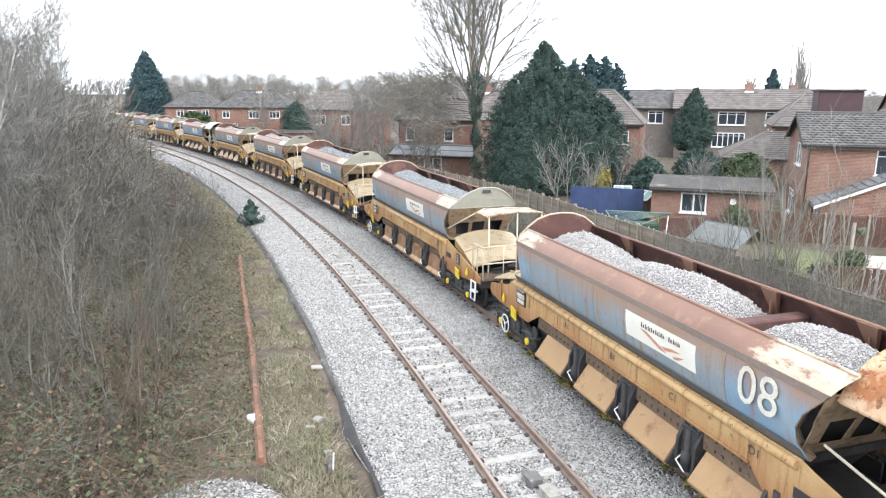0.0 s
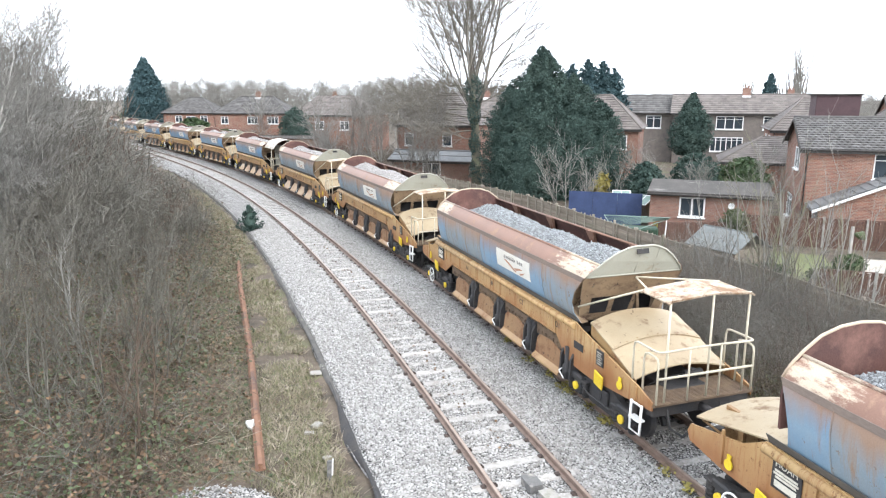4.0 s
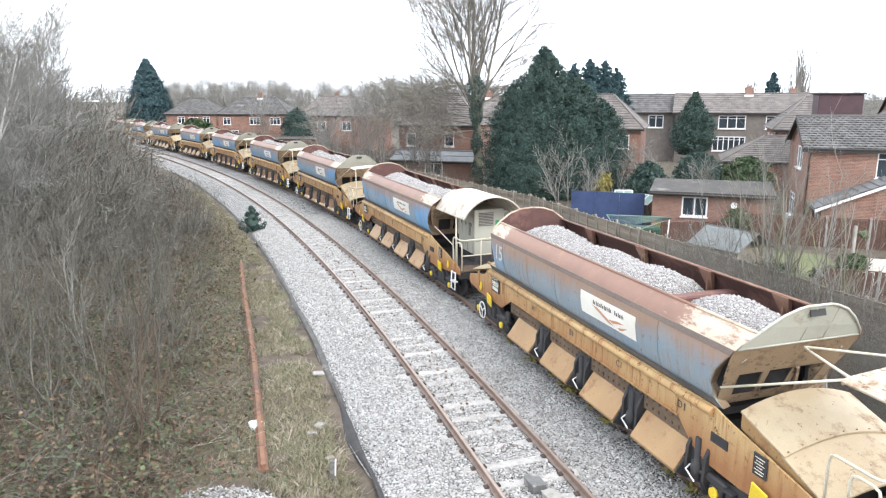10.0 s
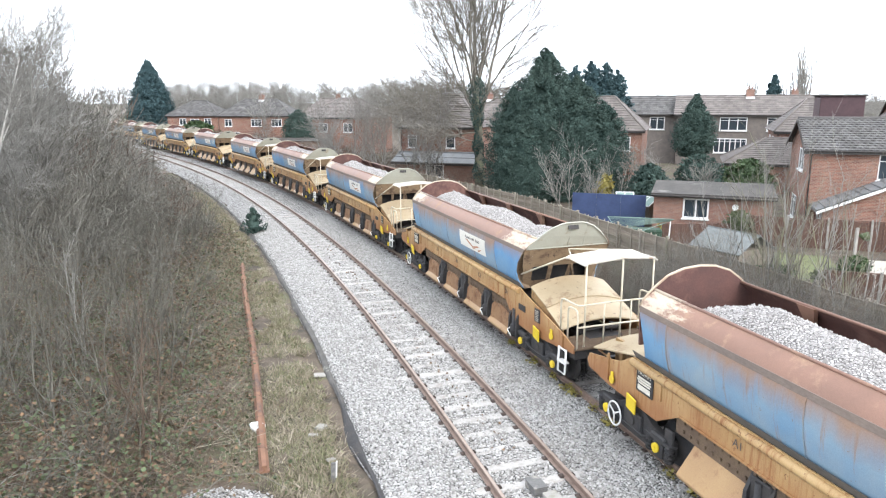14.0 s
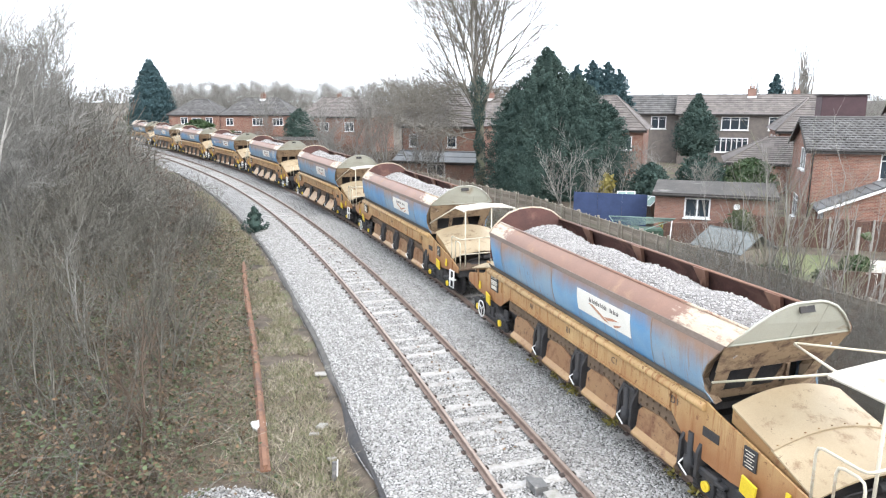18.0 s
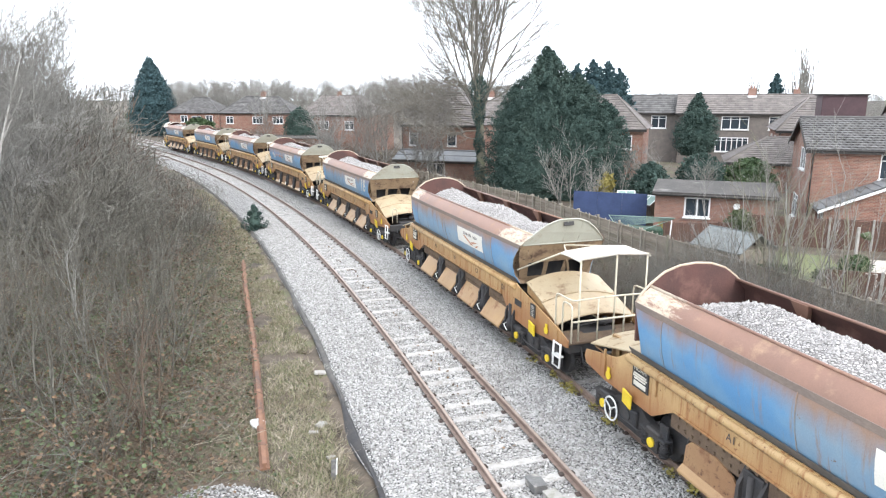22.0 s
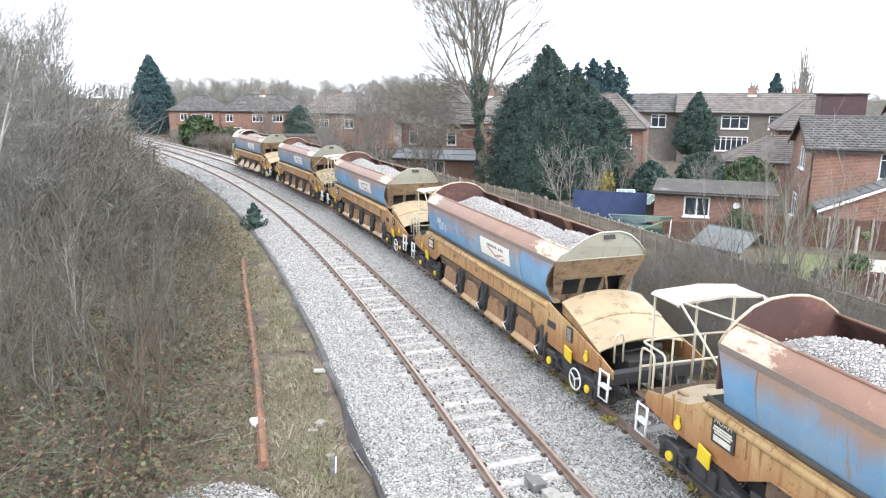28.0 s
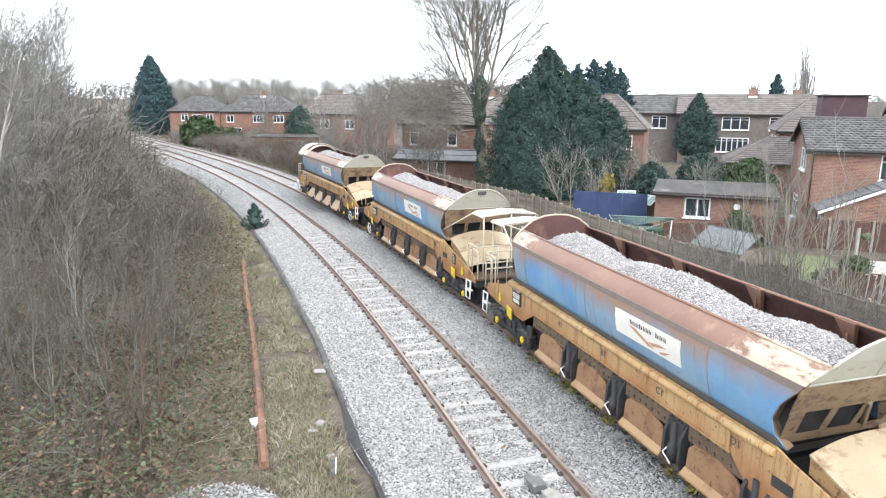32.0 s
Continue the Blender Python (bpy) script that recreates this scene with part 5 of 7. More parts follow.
def wall_geo(length, height, holes, depth=0.12, gable=0.0):
    """A wall in its own plane, x along it and z up, facing -y, with openings cut through."""
    g = Geo()
    xs = sorted({0.0, length, *[h[0] for h in holes], *[h[1] for h in holes]})
    zs = sorted({0.0, height, *[h[2] for h in holes], *[h[3] for h in holes]})
    for i in range(len(xs) - 1):
        for j in range(len(zs) - 1):
            cx, cz = (xs[i] + xs[i + 1]) / 2, (zs[j] + zs[j + 1]) / 2
            if any(h[0] < cx < h[1] and h[2] < cz < h[3] for h in holes):
                continue
            q = [(xs[i], 0, zs[j]), (xs[i + 1], 0, zs[j]), (xs[i + 1], 0, zs[j + 1]), (xs[i], 0, zs[j + 1])]
            g.add(q, [(0, 1, 2, 3)])
            g.add([(x, 0.25, z) for x, _, z in q], [(3, 2, 1, 0)])
    for a, b, c, d in holes:
        g.add([(a, 0, c), (b, 0, c), (b, 0, d), (a, 0, d), (a, 0.25, c), (b, 0.25, c), (b, 0.25, d), (a, 0.25, d)], [(0, 4, 5, 1), (1, 5, 6, 2), (2, 6, 7, 3), (3, 7, 4, 0)])
    if gable:
        g.add([(0, 0, height), (length, 0, height), (length / 2, 0, height + gable), (0, 0.25, height), (length, 0.25, height), (length / 2, 0.25, height + gable)], [(0, 1, 2), (5, 4, 3)])
    first, order, verts = {}, [], []
    for p in g.v:
        key = tuple(round(c, 4) for c in p)
        if key not in first:
            first[key] = len(verts)
            verts.append(p)
        order.append(first[key])
    g.v, g.f = verts, [tuple(order[i] for i in f) for f in g.f]
    return g


def window(parent, hole, lights, sill=True, t=0.055):
    """Frame with mullions, panes and a sill, set into an opening of the wall parent."""
    a, b, c, d = hole
    g = Geo()
    g.box(a, b, -0.02, 0.06, c, c + t, 0.008)
    g.box(a, b, -0.02, 0.06, d - t, d, 0.008)
    for k in range(lights + 1):
        x = a + (b - a - t) * k / lights
        g.box(x, x + t, -0.018, 0.058, c + t, d - t, 0.008)
    if d - c > 1.25:
        g.box(a + t, b - t, -0.01, 0.05, d - 0.38, d - 0.34)
    w = part("window", g, M_UPVC, parent, "white framed window")
    w.matrix_parent_inverse = Matrix()
    for k in range(lights):
        x0, x1 = a + (b - a - t) * k / lights + t, a + (b - a - t) * (k + 1) / lights
        p = part("pane", Geo().box(x0, x1, 0.03, 0.04, c + t, d - t), M_GLASS, w)
        p.visible_shadow = False
    part("curtain", Geo().sheet([[(a + (b - a) * f, 0.19 + 0.02 * math.sin(f * 40), z) for f in np.linspace(0, 0.3, 9)] for z in (c, d)]), M_CURTAIN, w)
    part("curtain", Geo().sheet([[(a + (b - a) * f, 0.19 + 0.02 * math.sin(f * 40), z) for f in np.linspace(0.7, 1, 9)] for z in (c, d)]), M_CURTAIN, w)
    if sill:
        part("sill", Geo().box(a - 0.06, b + 0.06, -0.12, 0.06, c - 0.08, c - 0.003, 0.01), M_UPVC, w)
    return w


def tiled_slope(corners, course, tile, wave=0.0):
    """A roof slope between eave (a, b) and ridge (d, c), laid in overlapping courses of single tiles."""
    a, b, c, d = (Vector(p) for p in corners)
    up = ((d - a).length + (c - b).length) / 2
    rows = max(2, int(up / course))
    nrm = (b - a).cross(d - a).normalized()
    g = Geo()
    for r in range(rows):
        v0, v1 = r / rows, min(1.0, (r + 1.12) / rows)
        p0, p1, q0, q1 = a.lerp(d, v0), b.lerp(c, v0), a.lerp(d, v1), b.lerp(c, v1)
        n = max(1, int((p1 - p0).length / tile))
        for k in range(n):
            f0, f1 = (k + 0.5 * (r % 2) * (1 if 0 < k else 0)) / n, min(1.0, (k + 1 + 0.5 * (r % 2) * (1 if k < n - 1 else 0)) / n)
            lo, hi = nrm * 0.055, nrm * 0.006
            vs = [p0.lerp(p1, f0) + lo, p0.lerp(p1, f1) + lo, q0.lerp(q1, f1) + hi, q0.lerp(q1, f0) + hi]
            mid0, mid1 = (vs[0] + vs[1]) / 2 + nrm * wave, (vs[2] + vs[3]) / 2 + nrm * wave
            if wave:
                g.add([vs[0], mid0, vs[1], vs[2], mid1, vs[3], vs[0] - lo, vs[1] - lo], [(0, 1, 4, 5), (1, 2, 3, 4), (6, 7, 2, 1, 0)])
            else:
                g.add([*vs, vs[0] - lo, vs[1] - lo], [(0, 1, 2, 3), (4, 5, 1, 0)])
    return g


def house(name, label, x, y, length, depth, eave, ridge, front=(), side=(), hip=0.0, brick=None, tile=None, rot=GRID, course=0.34, wide=0.34, wave=0.0,
          chimneys=(), gutter=True, upper=None, right=(), base=LAND, kind="house"):
    """A house with its front along its own x axis, seen from its front and left side."""
    brick, tile = brick or M_BRICK, tile or M_TILEROOF
    h = thing(name, label, kind, pose(x, y, base, 0, 0, rot))
    gable = 0 if hip else ridge - eave
    specs = (("front", length, pose(0, 0, 0), front, 0), ("side", depth, pose(0, depth, 0, 0, 0, -90), side, gable),
             ("back", length, pose(length, depth, 0, 0, 0, 180), (), 0), ("other", depth, pose(length, 0, 0, 0, 0, 90), right, gable))
    for _, ln, m, holes, gb in specs:
        wl = part("wall", wall_geo(ln, eave, [q[:4] for q in holes], gable=gb), brick, h)
        wl.matrix_basis = m
        for q in holes:
            window(wl, q[:4], q[4], True, 0.06 if y < 50 else 0.1)
    o, mid = 0.3, depth / 2
    drop = o * (ridge - eave) / mid
    e = eave - drop
    fl, fr, bl, br = (-o, -o, e), (length + o, -o, e), (-o, depth + o, e), (length + o, depth + o, e)
    rl, rr = (hip - (0 if hip else o), mid, ridge), (length - hip + (0 if hip else o), mid, ridge)
    rf = part("roof", Geo().add([fl, fr, rr, rl, br, bl], [(0, 1, 2, 3), (4, 5, 3, 2)] + ([(1, 4, 2), (5, 0, 3)] if hip else [])), M_FASCIA, h)
    part("tiles", tiled_slope((fl, fr, rr, rl), course, wide, wave), tile, rf)
    part("tiles", tiled_slope((br, bl, rl, rr), course * 2, wide * 2), tile, rf)
    if hip:
        part("tiles", tiled_slope((bl, fl, rl, rl), course, wide, wave), tile, rf)
        part("tiles", tiled_slope((fr, br, rr, rr), course, wide), tile, rf)
    else:
        for xx, s in ((0, -1), (length, 1)):
            part("barge_board", Geo().sheet([[(xx + s * o, -o, e - 0.02), (xx + s * o, -o, e - 0.2)], [(xx + s * o, mid, ridge - 0.02), (xx + s * o, mid, ridge - 0.2)], [(xx + s * o, depth + o, e - 0.02), (xx + s * o, depth + o, e - 0.2)]], (s * 0.03, 0, 0), smooth=False), M_FASCIA, rf)
    ridge_pts = [Vector(rl).lerp(Vector(rr), k / 12) + Vector((0, 0, 0.03)) for k in range(13)]
    part("ridge_tiles", Geo().tube(ridge_pts, 0.09, 6), tile, rf)
    if hip:
        for p, q in ((fl, rl), (bl, rl), (fr, rr), (br, rr)):
            part("hip_tiles", Geo().tube([Vector(p) + Vector((0, 0, 0.04)), Vector(q) + Vector((0, 0, 0.04))], 0.08, 6), tile, rf)
    if gutter:
        part("gutter", Geo().tube([(-o, -o - 0.05, e - 0.03), (length + o, -o - 0.05, e - 0.03)], 0.055, 6), M_FASCIA, h)
        part("fascia", Geo().box(-o, length + o, -o - 0.02, -o + 0.01, e - 0.2, e - 0.02), M_FASCIA, h)
        part("downpipe", Geo().tube([(0.12, -o, e - 0.1), (0.1, -0.06, e - 0.35), (0.1, -0.06, 0.1)], 0.035, 6), M_FASCIA, h)
    for cx in chimneys:
        st = part("chimney", Geo().box(cx - 0.45, cx + 0.45, mid - 0.3, mid + 0.3, ridge - 0.5, ridge + 0.75, 0.02), M_BRICK_OLD, h)
        part("chimney_pot", Geo().tube([(cx - 0.18, mid, ridge + 0.74), (cx - 0.18, mid, ridge + 1.05)], 0.1, 8), M_BRICK_OLD, st)
        part("chimney_pot", Geo().tube([(cx + 0.18, mid, ridge + 0.74), (cx + 0.18, mid, ridge + 1.05)], 0.1, 8), M_BRICK_OLD, st)
        part("flashing", Geo().box(cx - 0.5, cx + 0.5, mid - 0.75, mid - 0.28, ridge - 0.55, ridge - 0.12, 0.02), M_UPVC, st)
    return h


# the brick house that stands nearest, with its lean-to
near_house = house("brick_house", "orange-red brick house with mossy grey tiled roof", 20.3, 38.0, 10.5, 7.6, 5.05, 6.55,
                   front=((3.35, 5.3, 3.4, 4.75, 3), (5.6, 7.6, 0.9, 2.2, 3)), side=((3.8, 5.7, 3.6, 4.85, 2), (2.3, 4.3, 0.5, 1.95, 2)), tile=M_TILEDARK, course=0.3, wide=0.3, wave=0.03)
part("extension_wall", wall_geo(3.6, 1.95, []), M_BRICK, near_house).matrix_basis = pose(0.6, -2.2, 0)
ext = part("extension_wall", wall_geo(2.1, 1.95, [(0.3, 0.8, 0.75, 1.75), (1.1, 1.75, 0.15, 1.8)]), M_BRICK, near_house)
ext.matrix_basis = pose(0.6, -0.1, 0, 0, 0, -90)
window(ext, (0.3, 0.8, 0.75, 1.75), 1)
window(ext, (1.1, 1.75, 0.15, 1.8), 1)
part("extension_gable", Geo().prism([(0.6, 1.95), (4.2, 1.95), (4.2, 3.6)], -2.2, -1.95), M_BRICK, near_house)
part("extension_end", Geo().box(3.95, 4.2, -1.95, -0.01, 0, 3.6), M_BRICK, near_house)
lean = part("extension_roof", Geo().sheet([[(0.25, -2.45, 1.9), (4.3, -2.45, 3.72)], [(0.25, -0.005, 1.9), (4.3, -0.005, 3.72)]], 0.1, smooth=False), M_SLATE, near_house, "slate-grey lean-to roof")
part("tiles", tiled_slope(((0.25, -0.01, 1.92), (0.25, -2.45, 1.92), (4.3, -2.45, 3.74), (4.3, -0.01, 3.74)), 0.42, 0.6), M_SLATE, lean)
part("barge_board", Geo().sheet([[(0.25, -2.49, 1.9), (4.3, -2.49, 3.72)], [(0.25, -2.49, 1.74), (4.3, -2.49, 3.56)]], (0, 0.03, 0), smooth=False), M_UPVC, lean)

# garden outbuilding with a flat felt roof
shed = thing("garden_outbuilding", "long low brick outbuilding with brown felt roof", "outbuilding", pose(12.35, 39.6, LAND, 0, 0, -21))
w1 = part("wall", wall_geo(6.3, 2.4, [(1.62, 3.02, 1.0, 2.15)]), M_BRICK_OLD, shed)
window(w1, (1.62, 3.02, 1.0, 2.15), 2, True, 0.09)
for ln, m in ((3.4, pose(0, 3.4, 0, 0, 0, -90)), (6.3, pose(6.3, 3.4, 0, 0, 0, 180)), (3.4, pose(6.3, 0, 0, 0, 0, 90))):
    part("wall", wall_geo(ln, 2.4, []), M_BRICK_OLD, shed).matrix_basis = m
rf = part("roof", Geo().sheet([[(-0.15, -0.35, 2.42), (6.5, -0.35, 2.42)], [(-0.15, 3.6, 2.75), (6.5, 3.6, 2.75)]], 0.12, smooth=False), M_FELT, shed, "brown mineral felt roof")
part("fascia", Geo().box(-0.15, 6.5, -0.39, -0.35, 2.2, 2.44, 0.01), M_FASCIA, shed)
part("gutter", Geo().tube([(-0.15, -0.43, 2.3), (6.5, -0.43, 2.3)], 0.05, 6), M_FASCIA, shed)
part("wall_lamp", Geo().disc((4.4, -0.06, 1.75), (0, 1, 0), 0.17, 0.12, 14), M_UPVC, shed, "round white wall fitting")

# terrace and other houses behind
house("terraced_house", "terraced house with brown hung tiles and white bays", 28.3, 84.0, 14.5, 8, 6.1, 8.15,
      front=((1.2, 2.7, 4.2, 5.65, 2), (4.9, 7.9, 4.1, 5.65, 3), (10.0, 12.8, 4.1, 5.65, 3), (4.4, 8.0, 1.5, 3.2, 6), (10.0, 12.5, 1.5, 3.2, 3)), brick=M_TILEHUNG, chimneys=(8.2,), course=0.45, wide=0.5)
house("terraced_house", "terraced house with grey-brown tiled roof", 21.5, 88.0, 8.0, 8, 6.1, 8.1, front=((1.0, 2.8, 4.1, 5.65, 2), (4.6, 6.4, 4.1, 5.65, 2), (1.0, 3.0, 1.5, 3.2, 3)), brick=M_TILEHUNG, tile=M_TILEDARK, course=0.5, wide=0.5)
house("semi_detached_house", "brick house with hipped brown tile roof", 10.9, 67.2, 8.2, 7.5, 5.1, 8.0, front=((5.6, 7.2, 3.0, 4.3, 2), (4.3, 4.8, 3.7, 4.3, 1)), hip=3.0, course=0.42, wide=0.42)
house("detached_house", "cream windowed house with hipped brown roof", 29.5, 61.0, 7.0, 8.0, 5.1, 7.7, front=((0.8, 1.9, 2.9, 4.4, 2), (2.8, 4.6, 2.9, 4.4, 3), (5.2, 6.4, 2.9, 4.4, 2)), side=((1.5, 3.0, 2.9, 4.4, 2), (4.5, 6.0, 2.9, 4.4, 2)), hip=2.6, course=0.4, wide=0.4)
house("bungalow", "low house with brown pyramid tile roof", 24.0, 58.0, 8.5, 7.0, 2.6, 4.4, side=((2.0, 3.2, 0.9, 2.2, 2),), hip=3.2, course=0.4, wide=0.4, kind="bungalow")
house("rear_house", "house with brown dormer behind the brick house", 36.0, 56.0, 9.0, 7.5, 5.3, 8.0, front=((1, 2.5, 3.0, 4.4, 2),), hip=2.5, course=0.42, wide=0.42)
dm = thing("roof_dormer", "dark maroon clad flat-roofed dormer", "dormer", pose(28.9, 53.4, LAND, 0, 0, GRID))
part("dormer_body", Geo().box(0, 3.0, 0, 3, 5.7, 7.9, 0.03), surface("maroon_cladding", (0.09, 0.05, 0.056), (0.07, 0.04, 0.045), 3, 30, 0.7), dm)
part("dormer_roof", Geo().box(-0.15, 3.15, -0.15, 3.1, 7.9, 8.02, 0.02), M_FELT, dm)
part("support_wall", Geo().box(0.05, 2.95, 0.1, 2.9, 0, 5.7), M_BRICK, dm)
house("brick_villa", "red brick house behind bare trees with hipped roof", -4.2, 71.0, 8.5, 8.0, 5.3, 8.2, front=((4.9, 5.9, 3.0, 4.3, 1), (0.8, 1.8, 3.0, 4.3, 1), (1.0, 2.6, 0.9, 2.2, 2)), hip=3.4, course=0.42, wide=0.42)
house("flat_roof_extension", "low extension with grey roof and white trim", -4.5, 66.0, 7.8, 3.4, 2.1, 2.8, front=((3.2, 5.0, 0.6, 1.8, 2),), brick=M_BRICK_OLD, tile=M_SLATE, course=0.8, wide=1.2, kind="extension")
house("brick_house", "red brick semi with grey hipped roof", -20.5, 104.0, 10.5, 8.5, 5.5, 8.1, front=((2.4, 3.9, 3.2, 4.5, 2), (6.5, 8.0, 3.2, 4.5, 2)), hip=3.6, course=0.45, wide=0.5)
house("brick_house", "brick semi with two pairs of white windows", -41.0, 128.0, 13.5, 8.5, 5.3, 8.1, front=((1.2, 2.6, 3.2, 4.5, 2), (6.2, 8.2, 3.2, 4.5, 3), (10.0, 12.0, 3.2, 4.5, 3), (2.4, 4.0, 0.8, 2.2, 2)), hip=3.6, tile=M_TILEDARK, rot=-6, course=0.5, wide=0.5, chimneys=(7.0,))
house("brick_house", "brick semi with grey hipped roof by the conifer", -53.5, 136.0, 10.0, 8.5, 5.2, 7.9, front=((2.4, 3.8, 3.2, 4.5, 2), (7.4, 8.8, 3.2, 4.5, 2), (4.6, 6.4, 3.3, 4.4, 2)), hip=3.6, tile=M_TILEDARK, rot=-4, course=0.5, wide=0.5)
house("garage", "flat garage with white fascia and small windows", -26.5, 97.0, 9.0, 5.0, 2.3, 2.5, front=((4.4, 5.6, 1.2, 1.8, 2), (6.2, 7.6, 1.2, 1.8, 2)), brick=M_BRICK_OLD, tile=M_FELT, rot=-8, course=1.5, wide=2.0, kind="garage", gutter=False)
for i, (hx, hy, ln, ro) in enumerate(((0, 112, 14, -20), (44, 104, 16, -20), (62, 92, 14, -20), (-30, 150, 14, -8), (46, 70, 10, -20))):
    house("distant_house", "distant house with grey-brown tiled roof", hx, hy, ln, 8, 5.2, 8.0 + 0.3 * (i % 2), front=((1.5, 3, 3.1, 4.4, 2), (ln - 4, ln - 2.2, 3.1, 4.4, 2)), hip=3.2 if i % 2 else 0, rot=ro, course=0.6, wide=0.7, chimneys=(ln / 2,))


# ---- fences ----
def boarded_fence(name, label, x0, y0, x1, y1, height, bay, post_m, panel_m, base=LAND, post_up=0.08, lapped=False):
    ln = math.hypot(x1 - x0, y1 - y0)
    n = max(1, int(round(ln / bay)))
    f = thing(name, label, "fence", pose(x0, y0, base, 0, 0, math.degrees(math.atan2(y1 - y0, x1 - x0))))
    step = ln / n
    rng = random.Random(int(ln * 100))
    post = Geo().box(-0.05, 0.05, -0.05, 0.05, -0.2, height + post_up, 0.012).mesh("post", post_m)
    boards = []
    for v in range(3):
        g = Geo()
        if lapped:
            g.box(0.05, step - 0.05, 0.014, 0.05, height * 0.5, height * 0.5 + 0.06)
            g.box(0.05, step - 0.05, -0.03, 0.03, height - 0.02, height + 0.02)
            boards.append(g.mesh("panel_frame", panel_m))
            continue
        g.box(0.05, step - 0.05, 0.014, 0.05, height * 0.25, height * 0.25 + 0.07)
        g.box(0.05, step - 0.05, 0.014, 0.05, height * 0.8, height * 0.8 + 0.07)
        g.box(0.05, step - 0.05, -0.03, 0.03, height - 0.02, height + 0.02)
        g.box(0.05, step - 0.05, -0.02, 0.02, 0.0, 0.12)
        boards.append(g.mesh("panel_frame", panel_m))
    board = Geo().box(0, 0.115, -0.012, 0.012, 0.12, height - 0.02, 0.003).mesh("board", panel_m)
    count = int((step - 0.1) / 0.121)
    slat = Geo().box(0, step - 0.1, -0.01, 0.01, 0, height * 0.108, 0.003).mesh("slat", panel_m)
    batten = Geo().box(-0.03, 0.03, -0.02, 0.02, 0.05, height + 0.1, 0.005).mesh("batten", M_BATTEN)
    for i in range(n + 1):
        p = part("post", post, None, f)
        p.matrix_basis = pose(i * step, 0, rng.uniform(-0.03, 0.02), rng.uniform(-1.2, 1.2), rng.uniform(-1, 1), 0)
        if i < n:
            b = part("panel_frame", boards[i % 3], None, f)
            b.matrix_basis = pose(i * step, 0, rng.uniform(-0.03, 0.02), rng.uniform(-1.5, 1.5), 0, 0)
            for k in range(0 if not lapped else 10):
                q = part("slat", slat, None, b)
                q.matrix_basis = pose(0.05, rng.uniform(-0.004, 0.004), 0.1 + k * (height - 0.1) / 10, 5, rng.uniform(-0.3, 0.3), 0)
            for k in range(4 if lapped else 0):
                q = part("batten", batten, None, b)
                q.matrix_basis = pose(0.05 + (k + 0.5) * (step - 0.1) / 4, 0.035 if k % 2 else -0.035, rng.uniform(-0.04, 0.03))
            for k in range(0 if lapped else count):
                q = part("board", board, None, b)
                q.matrix_basis = pose(0.06 + k * (step - 0.1) / count, rng.uniform(-0.006, 0.004), rng.uniform(-0.03, 0.01), 0, rng.uniform(-0.5, 0.5), 0)
    return f


boarded_fence("boundary_fence", "weathered beige lapped fence panels between stout posts", 15.3, 10.0, 5.4, 41.0, 1.9, 1.9, M_POST, M_LAPWOOD, post_up=0.14, lapped=True)
boarded_fence("boundary_fence", "weathered beige lapped fence beside the railway", 5.4, 41.0, -7.0, 66.0, 1.9, 1.9, M_POST, M_LAPWOOD, post_up=0.14, lapped=True)
boarded_fence("garden_fence", "dark brown stained garden fence", 16.4, 36.4, 27.5, 32.3, 1.55, 1.85, M_CONCRETE, M_FENCEWOOD)
boarded_fence("garden_fence", "dark brown garden fence by the lawn", 14.4, 25.3, 24.0, 22.0, 1.3, 1.85, M_CONCRETE, M_FENCEWOOD)
boarded_fence("garden_fence", "low brown fence before the outbuilding", 12.0, 36.6, 16.4, 36.4, 1.1, 1.5, M_FENCEWOOD, M_FENCEWOOD)
bp = thing("blue_panel_fence", "navy blue sheeted garden wall", "fence", pose(8.3, 43.2, LAND, 0, 0, -21))
for k in range(3):
    part("sheet", Geo().box(k * 1.5, k * 1.5 + 1.49, -0.03, 0.03, 0, 1.95, 0.01), M_BLUEPAINT, bp)


def small_shed():
    s = thing("garden_shed", "small wooden shed with grey felt roof", "shed", pose(11.3, 30.2, LAND, 0, 0, -60))
    part("walls", Geo().box(0, 2.4, 0, 2.2, 0, 1.35, 0.02), M_GREYWOOD, s)
    part("roof", Geo().sheet([[(-0.12, -0.15, 1.28), (-0.12, 1.1, 2.0), (-0.12, 2.35, 1.28)], [(2.55, -0.15, 1.28), (2.55, 1.1, 2.0), (2.55, 2.35, 1.28)]], 0.04, smooth=False), M_GREYFELT, s, "grey felt roof sheets")
    part("ridge", Geo().tube([(-0.14, 1.1, 2.01), (2.57, 1.1, 2.01)], 0.03, 5), M_GREYFELT, s)


small_shed()


def cold_frame(x, y, rot, tilt):
    c = thing("glass_frame", "small greenhouse frame with grey glazing", "greenhouse", pose(x, y, LAND + 1.2, tilt, 0, rot))
    for k in range(3):
        part("glazing_bar", Geo().box(k * 0.55, k * 0.55 + 0.05, 0, 1.1, 0, 0.05), M_UPVC, c)
    part("frame", Geo().box(0, 1.15, 0, 0.05, 0, 0.05).box(0, 1.15, 1.05, 1.1, 0, 0.05), M_UPVC, c)
    part("pane", Geo().box(0.02, 1.13, 0.04, 1.06, 0.02, 0.03), M_GREENGREY, c)
    part("stand", Geo().box(0.1, 1.05, 0.1, 1.0, -1.4, -0.02), M_GREYWOOD, c)


cold_frame(11.2, 43.6, -10, 32)
cold_frame(12.0, 42.6, -50, 26)


